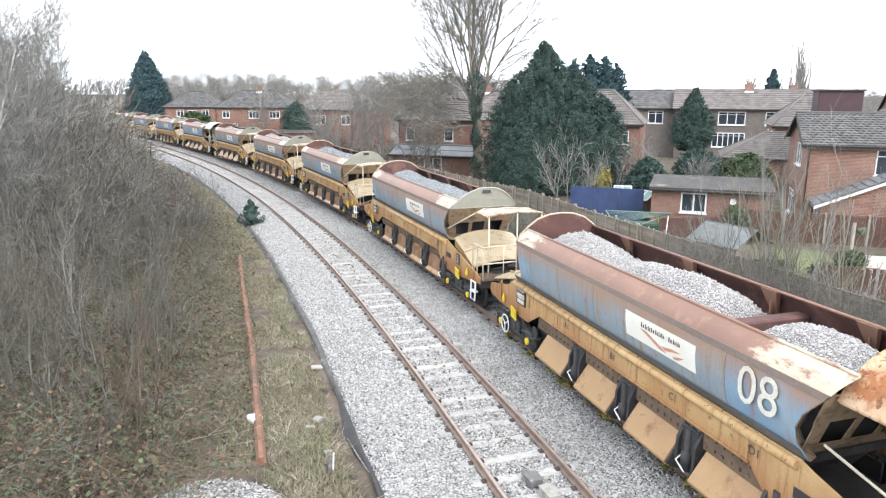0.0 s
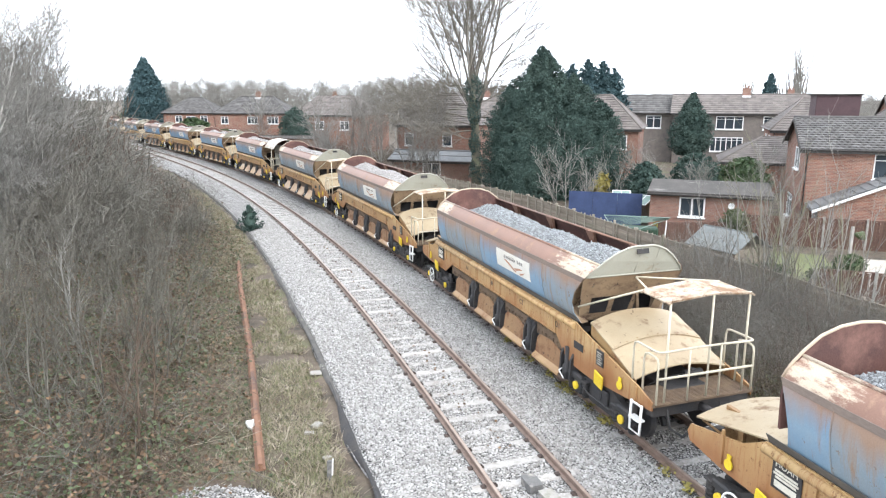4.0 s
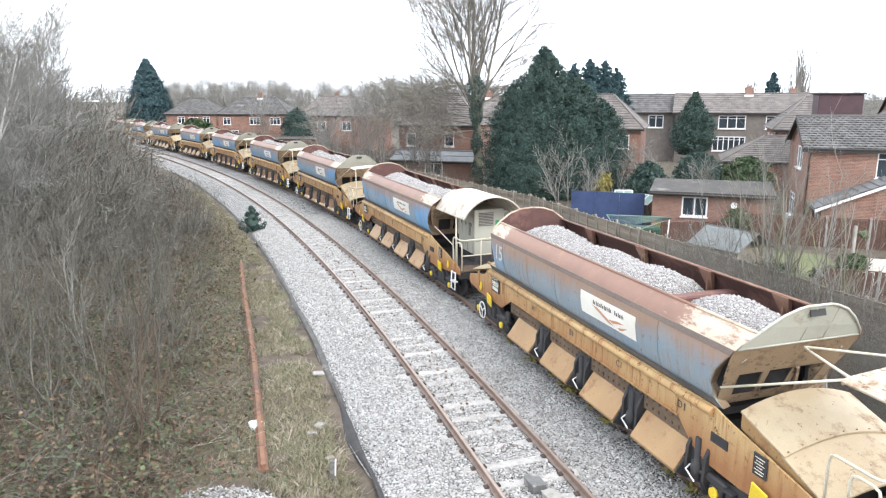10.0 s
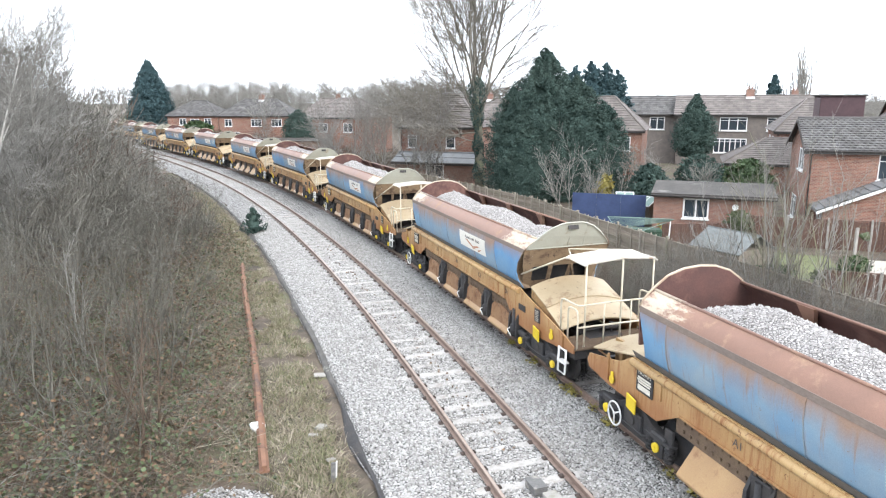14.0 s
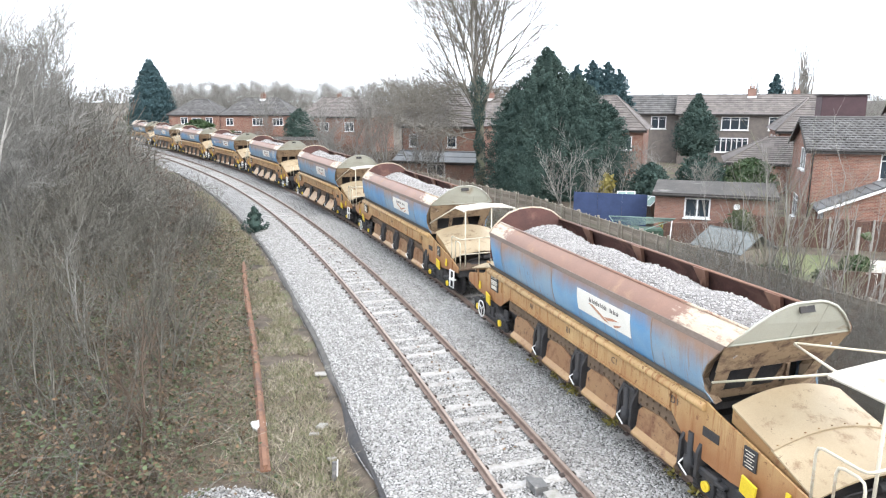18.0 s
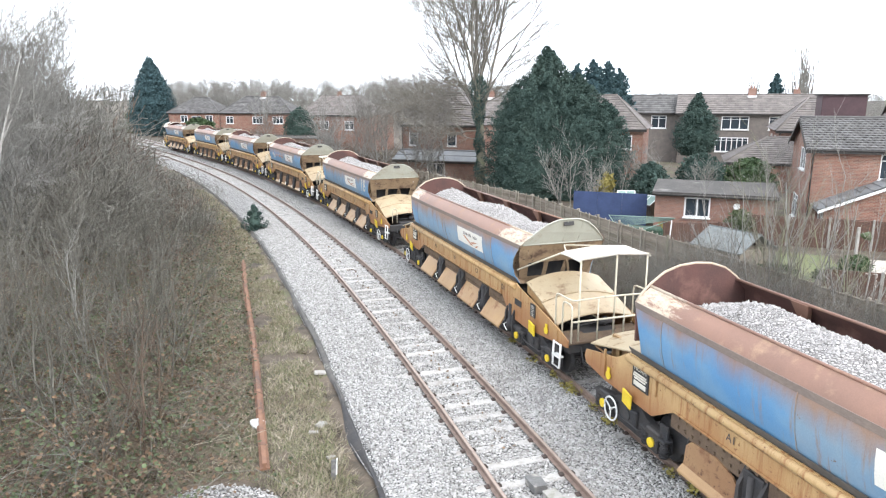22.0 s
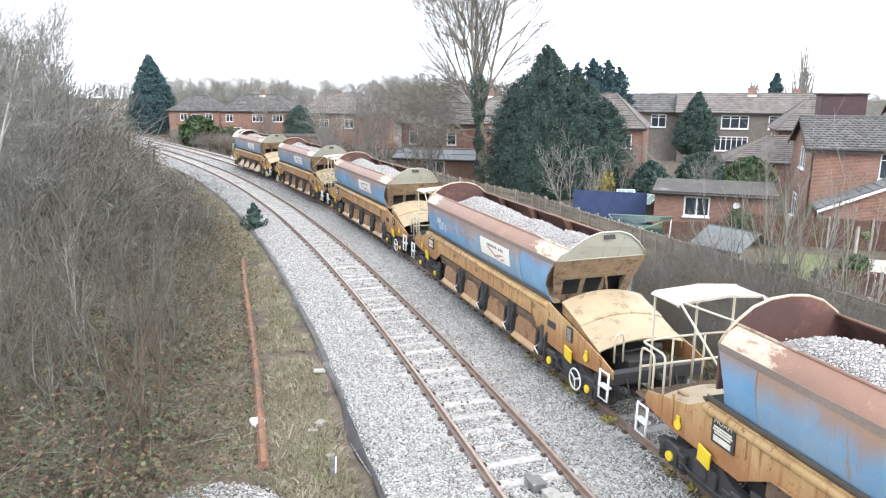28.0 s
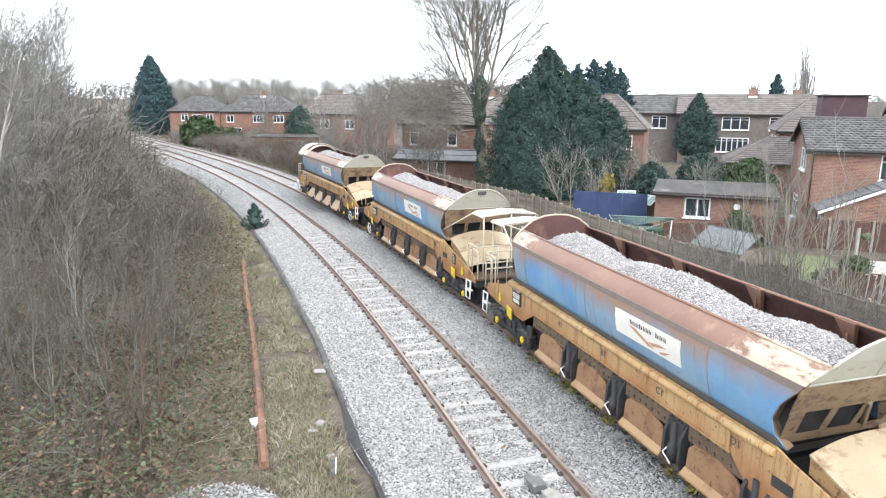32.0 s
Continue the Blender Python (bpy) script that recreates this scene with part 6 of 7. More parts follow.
def airer():
    """Folding clothes airer, leaning, with pale green lines."""
    a = thing("clothes_airer", "pale green folding clothes airer in a garden", "airer", pose(8.9, 36.3, LAND, 0, 0, -12))
    p = [(0, 0, 1.55), (3.4, 0, 1.5), (3.3, 0.6, 1.3), (0.5, -0.9, 0.95), (1.6, -1.0, 0.95)]
    for i, (u, v) in enumerate(((0, 1), (0, 3), (3, 4), (4, 2), (1, 2))):
        part("bar", Geo().tube([p[u], p[v]], 0.022, 6), M_GREENGREY, a)
    for k in range(9):
        f = (k + 0.5) / 10
        part("line", Geo().tube([Vector(p[0]).lerp(Vector(p[3]), f), Vector(p[1]).lerp(Vector(p[2]), f)], 0.014, 5), M_GREENGREY, a)
    part("leg", Geo().tube([(0.5, -0.9, 0.95), (0.7, -0.4, 0)], 0.03, 6), M_UPVC, a)
    part("leg", Geo().tube([(3.3, 0.5, 1.3), (3.2, 0.2, 0)], 0.03, 6), M_UPVC, a)


airer()
solid("water_butt", Geo().box(0, 2.0, 0, 0.9, 0, 0.8, 0.08), M_PLASTICGREEN, "dark green plastic garden tub", "tub", pose(9.9, 36.6, LAND, 0, 0, -12))
solid("lawn", Geo().sheet([[(13.2, 26.6, LAND + 0.09), (16.8, 33.8, LAND + 0.09)], [(16.2, 25.4, LAND + 0.09), (19.0, 32.8, LAND + 0.09)]]), M_LAWN, "mown green lawn in a back garden", "lawn", kind="structure")
solid("patio", Geo().sheet([[(17.0, 25.2, LAND + 0.085), (19.4, 32.4, LAND + 0.085)], [(25.0, 22.8, LAND + 0.085), (27.0, 30.0, LAND + 0.085)]]), M_PAVING, "pale paved patio beside the lawn", "patio", kind="structure")
post = thing("garden_lamp_post", "pale post with a hanging flower basket", "post", pose(19.7, 31.9, LAND))
part("pole", Geo().box(-0.06, 0.06, -0.06, 0.06, 0, 1.7, 0.01), M_CONCRETE, post)
part("basket", Geo().tube([(0.1, 0, 1.35), (0.42, 0, 1.3), (0.6, 0, 1.1)], [0.05, 0.22, 0.08], 8), M_IVY, post)

# ---- bare trees, shrubs and conifers ----
def fast_mesh(name, verts, faces, material):
    """A mesh of triangles or quads from arrays."""
    me = bpy.data.meshes.new(name)
    n, k = faces.shape
    me.vertices.add(len(verts))
    me.vertices.foreach_set("co", np.ascontiguousarray(verts, dtype=np.float32).ravel())
    me.loops.add(n * k)
    me.loops.foreach_set("vertex_index", np.ascontiguousarray(faces, dtype=np.int32).ravel())
    me.polygons.add(n)
    me.polygons.foreach_set("loop_start", np.arange(0, n * k, k, dtype=np.int32))
    me.polygons.foreach_set("loop_total", np.full(n, k, dtype=np.int32))
    me.materials.append(material)
    me.update(calc_edges=True)
    return me


def twig_mesh(name, segs, material):
    """Three-sided tapered sticks: rows of start, end, two radii."""
    s = np.asarray(segs, dtype=float)
    a, b, ra, rb = s[:, 0:3], s[:, 3:6], s[:, 6], s[:, 7]
    d = b - a
    d /= np.linalg.norm(d, axis=1)[:, None] + 1e-9
    ref = np.where(np.abs(d[:, 2:3]) < 0.9, np.array([[0, 0, 1.0]]), np.array([[1.0, 0, 0]]))
    u = np.cross(d, ref)
    u /= np.linalg.norm(u, axis=1)[:, None] + 1e-9
    w = np.cross(d, u)
    vs = []
    for p, r in ((a, ra), (b, rb)):
        for k in range(3):
            t = 2 * math.pi * k / 3
            vs.append(p + (u * math.cos(t) + w * math.sin(t)) * r[:, None])
    v = np.stack(vs, 1).reshape(-1, 3)
    base = np.arange(len(s))[:, None] * 6
    f = np.stack([base + np.array([[k, (k + 1) % 3, 3 + (k + 1) % 3, 3 + k]]) for k in range(3)], 1).reshape(-1, 4)
    return fast_mesh(name, v, f, material)


def grow(rng, p, d, length, r, depth, out, spread=0.6, kids=3, bend=0.12, lift=0.05, pieces=3, shrink=0.62):
    """A limb in bent pieces, with side limbs of the next order."""
    p, d = np.array(p, float), np.array(d, float)
    d /= np.linalg.norm(d)
    step = length / pieces
    tip = max(r * 0.45, 0.0025)
    for i in range(pieces):
        r0, r1 = r + (tip - r) * i / pieces, r + (tip - r) * (i + 1) / pieces
        d = d + rng.normal(0, bend, 3) + np.array([0, 0, lift])
        d /= np.linalg.norm(d)
        q = p + d * step
        out.append((*p, *q, r0, r1))
        p = q
        if depth > 0 and (i > 0 or depth < 2):
            for _ in range(kids if i < pieces - 1 else max(1, kids - 1)):
                side = rng.normal(0, 1, 3)
                side -= d * side.dot(d)
                side /= np.linalg.norm(side) + 1e-9
                nd = d * math.cos(spread) + side * math.sin(spread)
                grow(rng, p - d * step * rng.uniform(0, 0.6), nd, length * shrink * rng.uniform(0.7, 1.15), r1 * 0.6, depth - 1, out, spread, kids, bend, lift, pieces if depth > 1 else 2, shrink)
    return out


def shrub(seed, stems, height, r, depth, kids, lean=0.35, bend=0.1):
    rng = np.random.default_rng(seed)
    out = []
    for _ in range(stems):
        a = rng.uniform(0, 6.28)
        grow(rng, (0.25 * math.cos(a), 0.25 * math.sin(a), -0.1), (lean * math.cos(a), lean * math.sin(a), 1), height * rng.uniform(0.55, 1.0), r, depth, out, 0.7, kids, bend, 0.03)
    return np.array(out)


def placed(segs, x, y, z, turn, scale, thick=1.0):
    c, s = math.cos(turn), math.sin(turn)
    m = np.array([[c, -s, 0], [s, c, 0], [0, 0, 1]]) * scale
    out = segs.copy()
    out[:, 0:3] = segs[:, 0:3] @ m.T + (x, y, z)
    out[:, 3:6] = segs[:, 3:6] @ m.T + (x, y, z)
    out[:, 6:8] *= scale * thick
    return out


def leaf_mesh(name, places, normals, size, material, seed, long=1.0, wild=0.55):
    """Small pointed leaves or sprays, two triangles each."""
    rng = np.random.default_rng(seed)
    n = len(places)
    nrm = normals + rng.normal(0, wild, (n, 3))
    nrm /= np.linalg.norm(nrm, axis=1)[:, None] + 1e-9
    u = np.cross(nrm, rng.normal(0, 1, (n, 3)))
    u /= np.linalg.norm(u, axis=1)[:, None] + 1e-9
    w = np.cross(nrm, u)
    sz = (size * rng.uniform(0.55, 1.35, n))[:, None]
    v = np.stack([places - u * sz * 0.5, places + w * sz * 0.5 * long + nrm * sz * 0.12, places + u * sz * 0.5, places - w * sz * 0.7 * long], 1).reshape(-1, 3)
    f = (np.arange(n)[:, None] * 4 + np.array([[0, 1, 2, 3]]))
    return fast_mesh(name, v, f, material)


def crown_points(rng, n, height, radius, profile, rough):
    """Points in the outer shell of a crown whose radius follows a profile, broken by lumps and gaps."""
    z = rng.uniform(0.0, 1.0, n)
    a = rng.uniform(0, 2 * math.pi, n)
    pr = np.interp(z, [p[0] for p in profile], [p[1] for p in profile])
    lump = np.array([noise.noise((math.cos(b) * 2.4, math.sin(b) * 2.4, h * height / max(radius, 0.5) * 1.6 + 5)) for b, h in zip(a, z)])
    fine = np.array([noise.noise((math.cos(b) * 7, math.sin(b) * 7, h * height / max(radius, 0.5) * 4 + 9)) for b, h in zip(a, z)])
    shell = np.clip(1 - np.abs(rng.normal(0, 0.16, n)), 0.1, 1)
    rr = radius * pr * (1 + rough * lump + rough * 0.6 * fine) * shell
    zz = z * height * (1 + 0.05 * lump)
    pts = np.stack([rr * np.cos(a), rr * np.sin(a), zz], 1)
    nrm = np.stack([np.cos(a), np.sin(a), 0.35 + 0 * a], 1)
    return pts, nrm


CONE = [(0, 0.75), (0.1, 0.95), (0.25, 1.0), (0.55, 0.72), (0.8, 0.4), (0.95, 0.14), (1, 0.02)]
COLUMN = [(0, 0.8), (0.15, 1.0), (0.5, 0.98), (0.75, 0.75), (0.9, 0.45), (1, 0.05)]
EGG = [(0, 0.55), (0.12, 0.9), (0.28, 1.0), (0.5, 0.86), (0.7, 0.52), (0.88, 0.2), (1, 0.02)]
LEANER = [(0, 0.7), (0.12, 0.95), (0.35, 1.0), (0.6, 0.86), (0.8, 0.58), (0.93, 0.26), (1, 0.03)]
DOME = [(0, 0.85), (0.3, 1.0), (0.6, 0.92), (0.8, 0.68), (0.93, 0.38), (1, 0.05)]


def evergreen(name, label, x, y, z, height, radius, profile, count, size, leaf, seed, rough=0.3, category="tree", lift=0.0):
    """Foliage in feathery sprays round a dark, uneven inside."""
    rng = np.random.default_rng(seed)
    t = thing(name, label, category, pose(x, y, z))
    part("trunk", Geo().tube([(0, 0, -0.2), (0.05, 0, lift + height * 0.5), (0, 0, lift + height * 0.93)], [radius * 0.09 + 0.02, radius * 0.06 + 0.01, 0.02], 7), M_BARK, t)
    each = 30
    heads, nrm = crown_points(rng, max(count // each, 8), height, radius, profile, rough)
    taper = np.interp(heads[:, 2] / height, [p[0] for p in profile], [p[1] for p in profile])
    reach = (min(0.2 * radius, 4 * size) + size)
    reach = reach * (0.3 + 0.7 * taper)[:, None, None]
    spray = rng.normal(0, 1, (len(heads), each, 3)) * (0.36, 0.36, 0.28) * reach
    along = rng.uniform(-1.1, 0.7, (len(heads), each, 1))
    up = nrm * (1, 1, 0.9) + (0, 0, 0.35)
    pts = (heads[:, None, :] + spray * (0.85 - 0.6 * along) + up[:, None, :] * along * reach).reshape(-1, 3)
    pts[:, 2] = np.maximum(pts[:, 2], 0.03) + lift
    part("crown", leaf_mesh("crown", pts, np.repeat(nrm, each, 0), size * 0.85, leaf, seed, 1.7, 1.1), None, t)
    core, ring = Geo(), []
    for w in np.linspace(0, 1, 11):
        pr = 0.66 * radius * np.interp(w, [p[0] for p in profile], [p[1] for p in profile])
        ring.append([(pr * math.cos(b) * (1 + 0.3 * noise.noise((math.cos(b) * 3, math.sin(b) * 3, w * 9 + seed))), pr * math.sin(b) * (1 + 0.3 * noise.noise((math.cos(b) * 3, math.sin(b) * 3, w * 9 + seed + 40))), lift + w * height * 0.93 + 0.05) for b in np.linspace(0, 2 * math.pi, 15)])
    part("inner_growth", core.sheet(ring), leaf, t)
    return t


def bare_tree(name, label, x, y, z, stems, material, trunk=None, category="tree", thin=0.0, limb="stem"):
    """Each main stem or limb, with its twigs, is a part."""
    t = thing(name, label, category, pose(x, y, z))
    if trunk:
        part("trunk", trunk, M_BARK, t)
    for segs in stems:
        segs = np.array(segs)
        segs[:, 6:8] = np.maximum(segs[:, 6:8], thin)
        tagged(part(limb, twig_mesh(limb, segs, material), None, t), kind="stuff")
    return t


# the tall bare tree by the fence
def tall_tree():
    rng = np.random.default_rng(5)
    limbs = []
    trunk = Geo().tube([(0.1, 0, -0.3), (0.1, 0, 2), (0.0, 0.1, 5.0), (-0.3, 0, 7.2), (-0.35, 0, 9.0)], [0.5, 0.4, 0.34, 0.3, 0.24], 10)
    for dx, dy, ln, r, z in ((-0.42, 0.1, 12, 0.12, 6.0), (-0.26, -0.1, 13.5, 0.15, 7.6), (-0.08, 0.12, 14, 0.2, 8.6), (0.14, -0.1, 13.5, 0.16, 7.6), (0.32, 0.1, 13, 0.19, 5.6), (0.5, -0.1, 11.5, 0.1, 6.6), (-0.62, -0.2, 11, 0.1, 6.4), (0.05, 0.4, 12, 0.12, 7.0), (-0.15, -0.35, 12, 0.12, 7.4), (0.28, 0.3, 12, 0.11, 8.0)):
        limbs.append(grow(rng, (-0.3 if z > 6 else 0.0, 0, z), (dx, dy, 1), ln, r * 0.82, 3, [], 0.5, 1, 0.05, 0.0, 11, 0.46))
    for dx, dy, z, ln in ((-1, -0.2, 5.0, 6.5), (-1, 0.3, 6.0, 7.5), (-0.9, -0.3, 4.2, 5.0), (0.9, -0.2, 6.0, 4.0), (-0.8, 0.2, 7.0, 6.5), (-1, 0.0, 6.6, 7.0), (-1, 0.1, 7.6, 8.5), (-0.9, -0.3, 8.6, 8.0), (-1, 0.3, 5.4, 8.5), (1, 0.0, 7.2, 5.5), (0.9, 0.3, 8.4, 6.0), (-0.7, 0.5, 8.0, 7.5)):
        limbs.append(grow(rng, (-0.15, 0, z), (dx, dy, 0.2), ln, 0.06, 2, [], 0.6, 2, 0.12, 0.03, 9, 0.5))
    bare_tree("bare_tree", "tall leafless tree with grey-green bark", 3.2, 59.5, LAND, limbs, M_LIMB, trunk, thin=0.008, limb="limb")
    ivy = [t for t in scene.objects if t.name == "bare_tree"][0]
    a, z = rng.uniform(0, 6.28, 5200), rng.uniform(0, 1, 5200)
    fat = 0.42 + 0.5 * np.exp(-((z - 0.82) / 0.13) ** 2) + 0.16 * np.sin(z * 23)
    r = fat * np.sqrt(rng.uniform(0.25, 1, 5200))
    leaves = np.stack([r * np.cos(a) - 0.25 * z, r * np.sin(a), 1.0 + 8.6 * z], 1)
    tagged(part("ivy", leaf_mesh("ivy", leaves, np.stack([np.cos(a), np.sin(a), 0.3 + 0 * a], 1), 0.11, M_CYPRESS, 8), None, ivy, "dark ivy round the trunk"), kind="stuff")


tall_tree()
for xx, yy, hh, rr, n, sd in ((8.1, 54.5, 11.2, 3.1, 34000, 21), (10.4, 53.8, 9.2, 2.7, 22000, 22), (12.5, 53.8, 7.4, 2.1, 15000, 24), (5.7, 55.4, 8.6, 2.1, 13000, 23), (6.6, 52.6, 6.0, 2.2, 12000, 25)):
    evergreen("leylandii", "dense dark green leylandii conifer", xx, yy, LAND, hh, rr, LEANER, int(n * 2.8), 0.085, M_CYPRESS, sd, 0.55)
for i, (xx, hh) in enumerate(((14.6, 11.0), (16.6, 11.7), (18.4, 11.5), (20.0, 10.8))):
    evergreen("conifer", "blue-green conifer behind the hedge", xx, 77.0 + i, LAND, hh, 1.8, COLUMN, 16000, 0.15, M_SPRUCE, 30 + i, 0.4)
evergreen("cypress", "broad dark cypress beside the line", -60.5, 146.0, -0.5, 15.4, 4.6, CONE, 40000, 0.24, M_SPRUCE, 40, 0.16)
evergreen("cypress", "pointed green cypress in a garden", 22.6, 62.0, LAND, 5.4, 1.8, EGG, 24000, 0.1, M_CYPRESS, 41, 0.2, lift=2.7)
evergreen("clipped_tree", "clipped dome-shaped evergreen tree in a garden", -20.7, 101.0, LAND, 6.3, 2.3, DOME, 20000, 0.13, M_CYPRESS, 42, 0.04)
evergreen("green_bush", "rounded bright green bush beside the line", -38.3, 109.0, -0.4, 4.1, 2.4, DOME, 3500, 0.45, M_SHRUBLEAF, 43, 0.25, "bush")
evergreen("small_conifer", "small dark conifer at the ballast edge", -10.5, 37.6, -0.4, 1.5, 0.5, CONE, 2600, 0.08, M_CYPRESS, 44, 0.8, "bush")
evergreen("garden_conifer", "dense green garden conifer", 14.4, 47.5, LAND, 3.3, 1.3, DOME, 11000, 0.11, M_CYPRESS, 45, 0.3, "bush")
evergreen("laurel_bush", "dark laurel bush in a garden", 19.6, 52.0, LAND, 3.6, 1.7, DOME, 12000, 0.12, M_CYPRESS, 46, 0.3, "bush")
evergreen("laurel_bush", "mid-green laurel bush in a garden", 22.8, 51.0, LAND, 3.3, 1.8, DOME, 12000, 0.12, M_SHRUBLEAF, 47, 0.3, "bush")
evergreen("round_bush", "round clipped olive-green bush", 16.2, 36.75, LAND, 1.75, 0.85, DOME, 7000, 0.07, M_IVY, 48, 0.1, "bush")
evergreen("yellow_bush", "yellow-leaved shrub in a garden", 11.0, 46.2, LAND, 2.7, 0.6, COLUMN, 600, 0.24, M_YELLOWLEAF, 49, 0.5, "bush")
evergreen("flowering_plant", "small yellow flowering plant", 12.2, 37.2, LAND, 1.0, 0.35, DOME, 300, 0.14, M_YELLOWLEAF, 50, 0.4, "plant")
evergreen("conifer", "distant dark spruce on the skyline", 71.0, 150.0, LAND, 12.5, 2.2, CONE, 6000, 0.45, M_SPRUCE, 51, 0.2)
for i, (xx, yy, hh, rr) in enumerate(((-70, 160, 6, 4), (-50, 140, 4, 3), (-33, 106, 3.2, 2.0), (24.5, 45.5, 2.4, 1.2), (16.6, 28.2, 0.5, 0.6), (18.6, 30.0, 0.7, 0.5), (20.2, 24.6, 1.1, 0.25), (13.6, 27.4, 0.9, 0.9))):
    evergreen("garden_shrub", "low green garden shrub", xx, yy, LAND, hh, rr, DOME, 3600, 0.09 + 0.04 * rr, M_SHRUBLEAF if i % 2 else M_IVY, 60 + i, 0.35, "bush")


# thickets: too many stems to count
def bank_edge(y):
    """The near edge of the thicket left of the line."""
    return float(np.interp(y, [5, 11, 19, 32, 52, 96, 140], [-5.2, -5.6, -7.6, -11.2, -20.0, -44.0, -78]))


def thicket():
    rng = np.random.default_rng(77)
    fine = [shrub(100 + i, 7, 2.8, 0.016, 2, 3, 0.8, 0.26) for i in range(4)]
    tall = [shrub(120 + i, 6, 4.6, 0.026, 2, 3, 0.35, 0.18) for i in range(4)]
    grey, red, pale = [], [], []
    for _ in range(1150):
        y = 9 + 121 * rng.uniform() ** 0.85
        edge = bank_edge(y)
        x = edge - abs(rng.normal(0, 1)) * (2.5 + y * 0.16)
        if x < -0.75 * y - 8:
            continue
        inn = edge - x
        if y < 34 and rng.uniform() < (0.85 if y < 24 else 0.6):
            continue
        sc = min(1.35, 0.35 + 0.11 * inn) * rng.uniform(0.7, 1.25) * (1.0 if y > 22 else 0.45 + 0.025 * y)
        kind = fine if inn < 4 else tall
        seg = kind[rng.integers(4)]
        pick = rng.uniform()
        seg = seg[rng.permutation(len(seg))[:int(len(seg) * (0.35 if y < 34 else 0.55))]]
        pl = placed(seg, x, y, -0.3, rng.uniform(0, 6.28), sc)
        pl[:, 6:8] = np.maximum(pl[:, 6:8], 0.0004 * y * rng.choice([0.4, 1.0, 1.4], len(pl))[:, None])
        (red if pick < 0.14 and y < 60 else pale if pick > (0.7 if y < 30 else 0.45) else grey).append(pl)
    for nm, lst, m, lab in (("thicket", grey, M_TWIG, "leafless grey-brown thicket on the railway bank"), ("thicket", red, M_TWIG_RED, "reddish bare stems on the railway bank"), ("thicket", pale, M_TWIG_MID, "pale bare twigs on the railway bank")):
        solid(nm, twig_mesh(nm, np.concatenate(lst), m), None, lab, "thicket", kind="stuff")


thicket()


def bank_trees():
    rng = np.random.default_rng(9)
    for i in range(26):
        y = rng.uniform(26, 105)
        x = bank_edge(y) - rng.uniform(4, 10) - y * 0.1
        h = rng.uniform(5.5, 9.5)
        stems = []
        for _ in range(rng.integers(1, 4)):
            stems.append(grow(rng, (rng.normal(0, 0.3), rng.normal(0, 0.3), -0.3), (rng.normal(0, 0.18), rng.normal(0, 0.18), 1), h, 0.045 + 0.004 * h, 2, [], 0.6, 3, 0.09, 0.03, 7, 0.4))
        bare_tree("bare_bank_tree", "slender leafless tree in the thicket", x, y, -0.3, stems, M_TWIG_PALE, thin=0.004 + 0.00012 * y)


    for x, y, h in ((-21.5, 31, 12.0), (-24, 35, 13.0), (-19.8, 33.5, 10.0), (-27, 38, 13.5), (-29.5, 46, 12.0), (-26.5, 47, 10.5), (-33, 55, 12.0)):
        stems = []
        for _ in range(3):
            stems.append(grow(rng, (rng.normal(0, 0.4), rng.normal(0, 0.4), -0.3), (rng.normal(0, 0.16), rng.normal(0, 0.16), 1), h * rng.uniform(0.8, 1), 0.07, 3, [], 0.55, 2, 0.08, 0.03, 7, 0.4))
        bare_tree("bare_bank_tree", "tall slender leafless tree in the thicket", x, y, -0.3, stems, M_TWIG_PALE, thin=0.006)


bank_trees()


def birch(x, y, z, lean, h, seed):
    rng = np.random.default_rng(seed)
    pts = [(lean * (k / 8) ** 1.3, 0.1 * math.sin(k), h * k / 8) for k in range(9)]
    t = thing("birch_tree", "leaning birch with white bark and fine twigs", "tree", pose(x, y, z))
    part("trunk", Geo().tube(pts, [0.09 * (1 - 0.85 * k / 8) for k in range(9)], 7), M_BIRCH, t)
    out = []
    for k in range(26):
        f = rng.uniform(0.35, 1.0)
        p = (lean * f ** 1.3, 0, h * f)
        grow(rng, p, (rng.normal(0, 1), rng.normal(0, 1), 0.7), h * 0.28 * (1.2 - f), 0.014, 2, out, 0.5, 3, 0.14, -0.02, 4, 0.55)
    seg = np.array(out)
    seg[:, 6:8] = np.maximum(seg[:, 6:8], 0.005)
    part("crown", twig_mesh("crown", seg, M_TWIG_PALE), None, t)


birch(-17.2, 25.0, -0.3, 2.4, 9.0, 3)
birch(-19.5, 27.5, -0.3, 3.0, 7.5, 4)


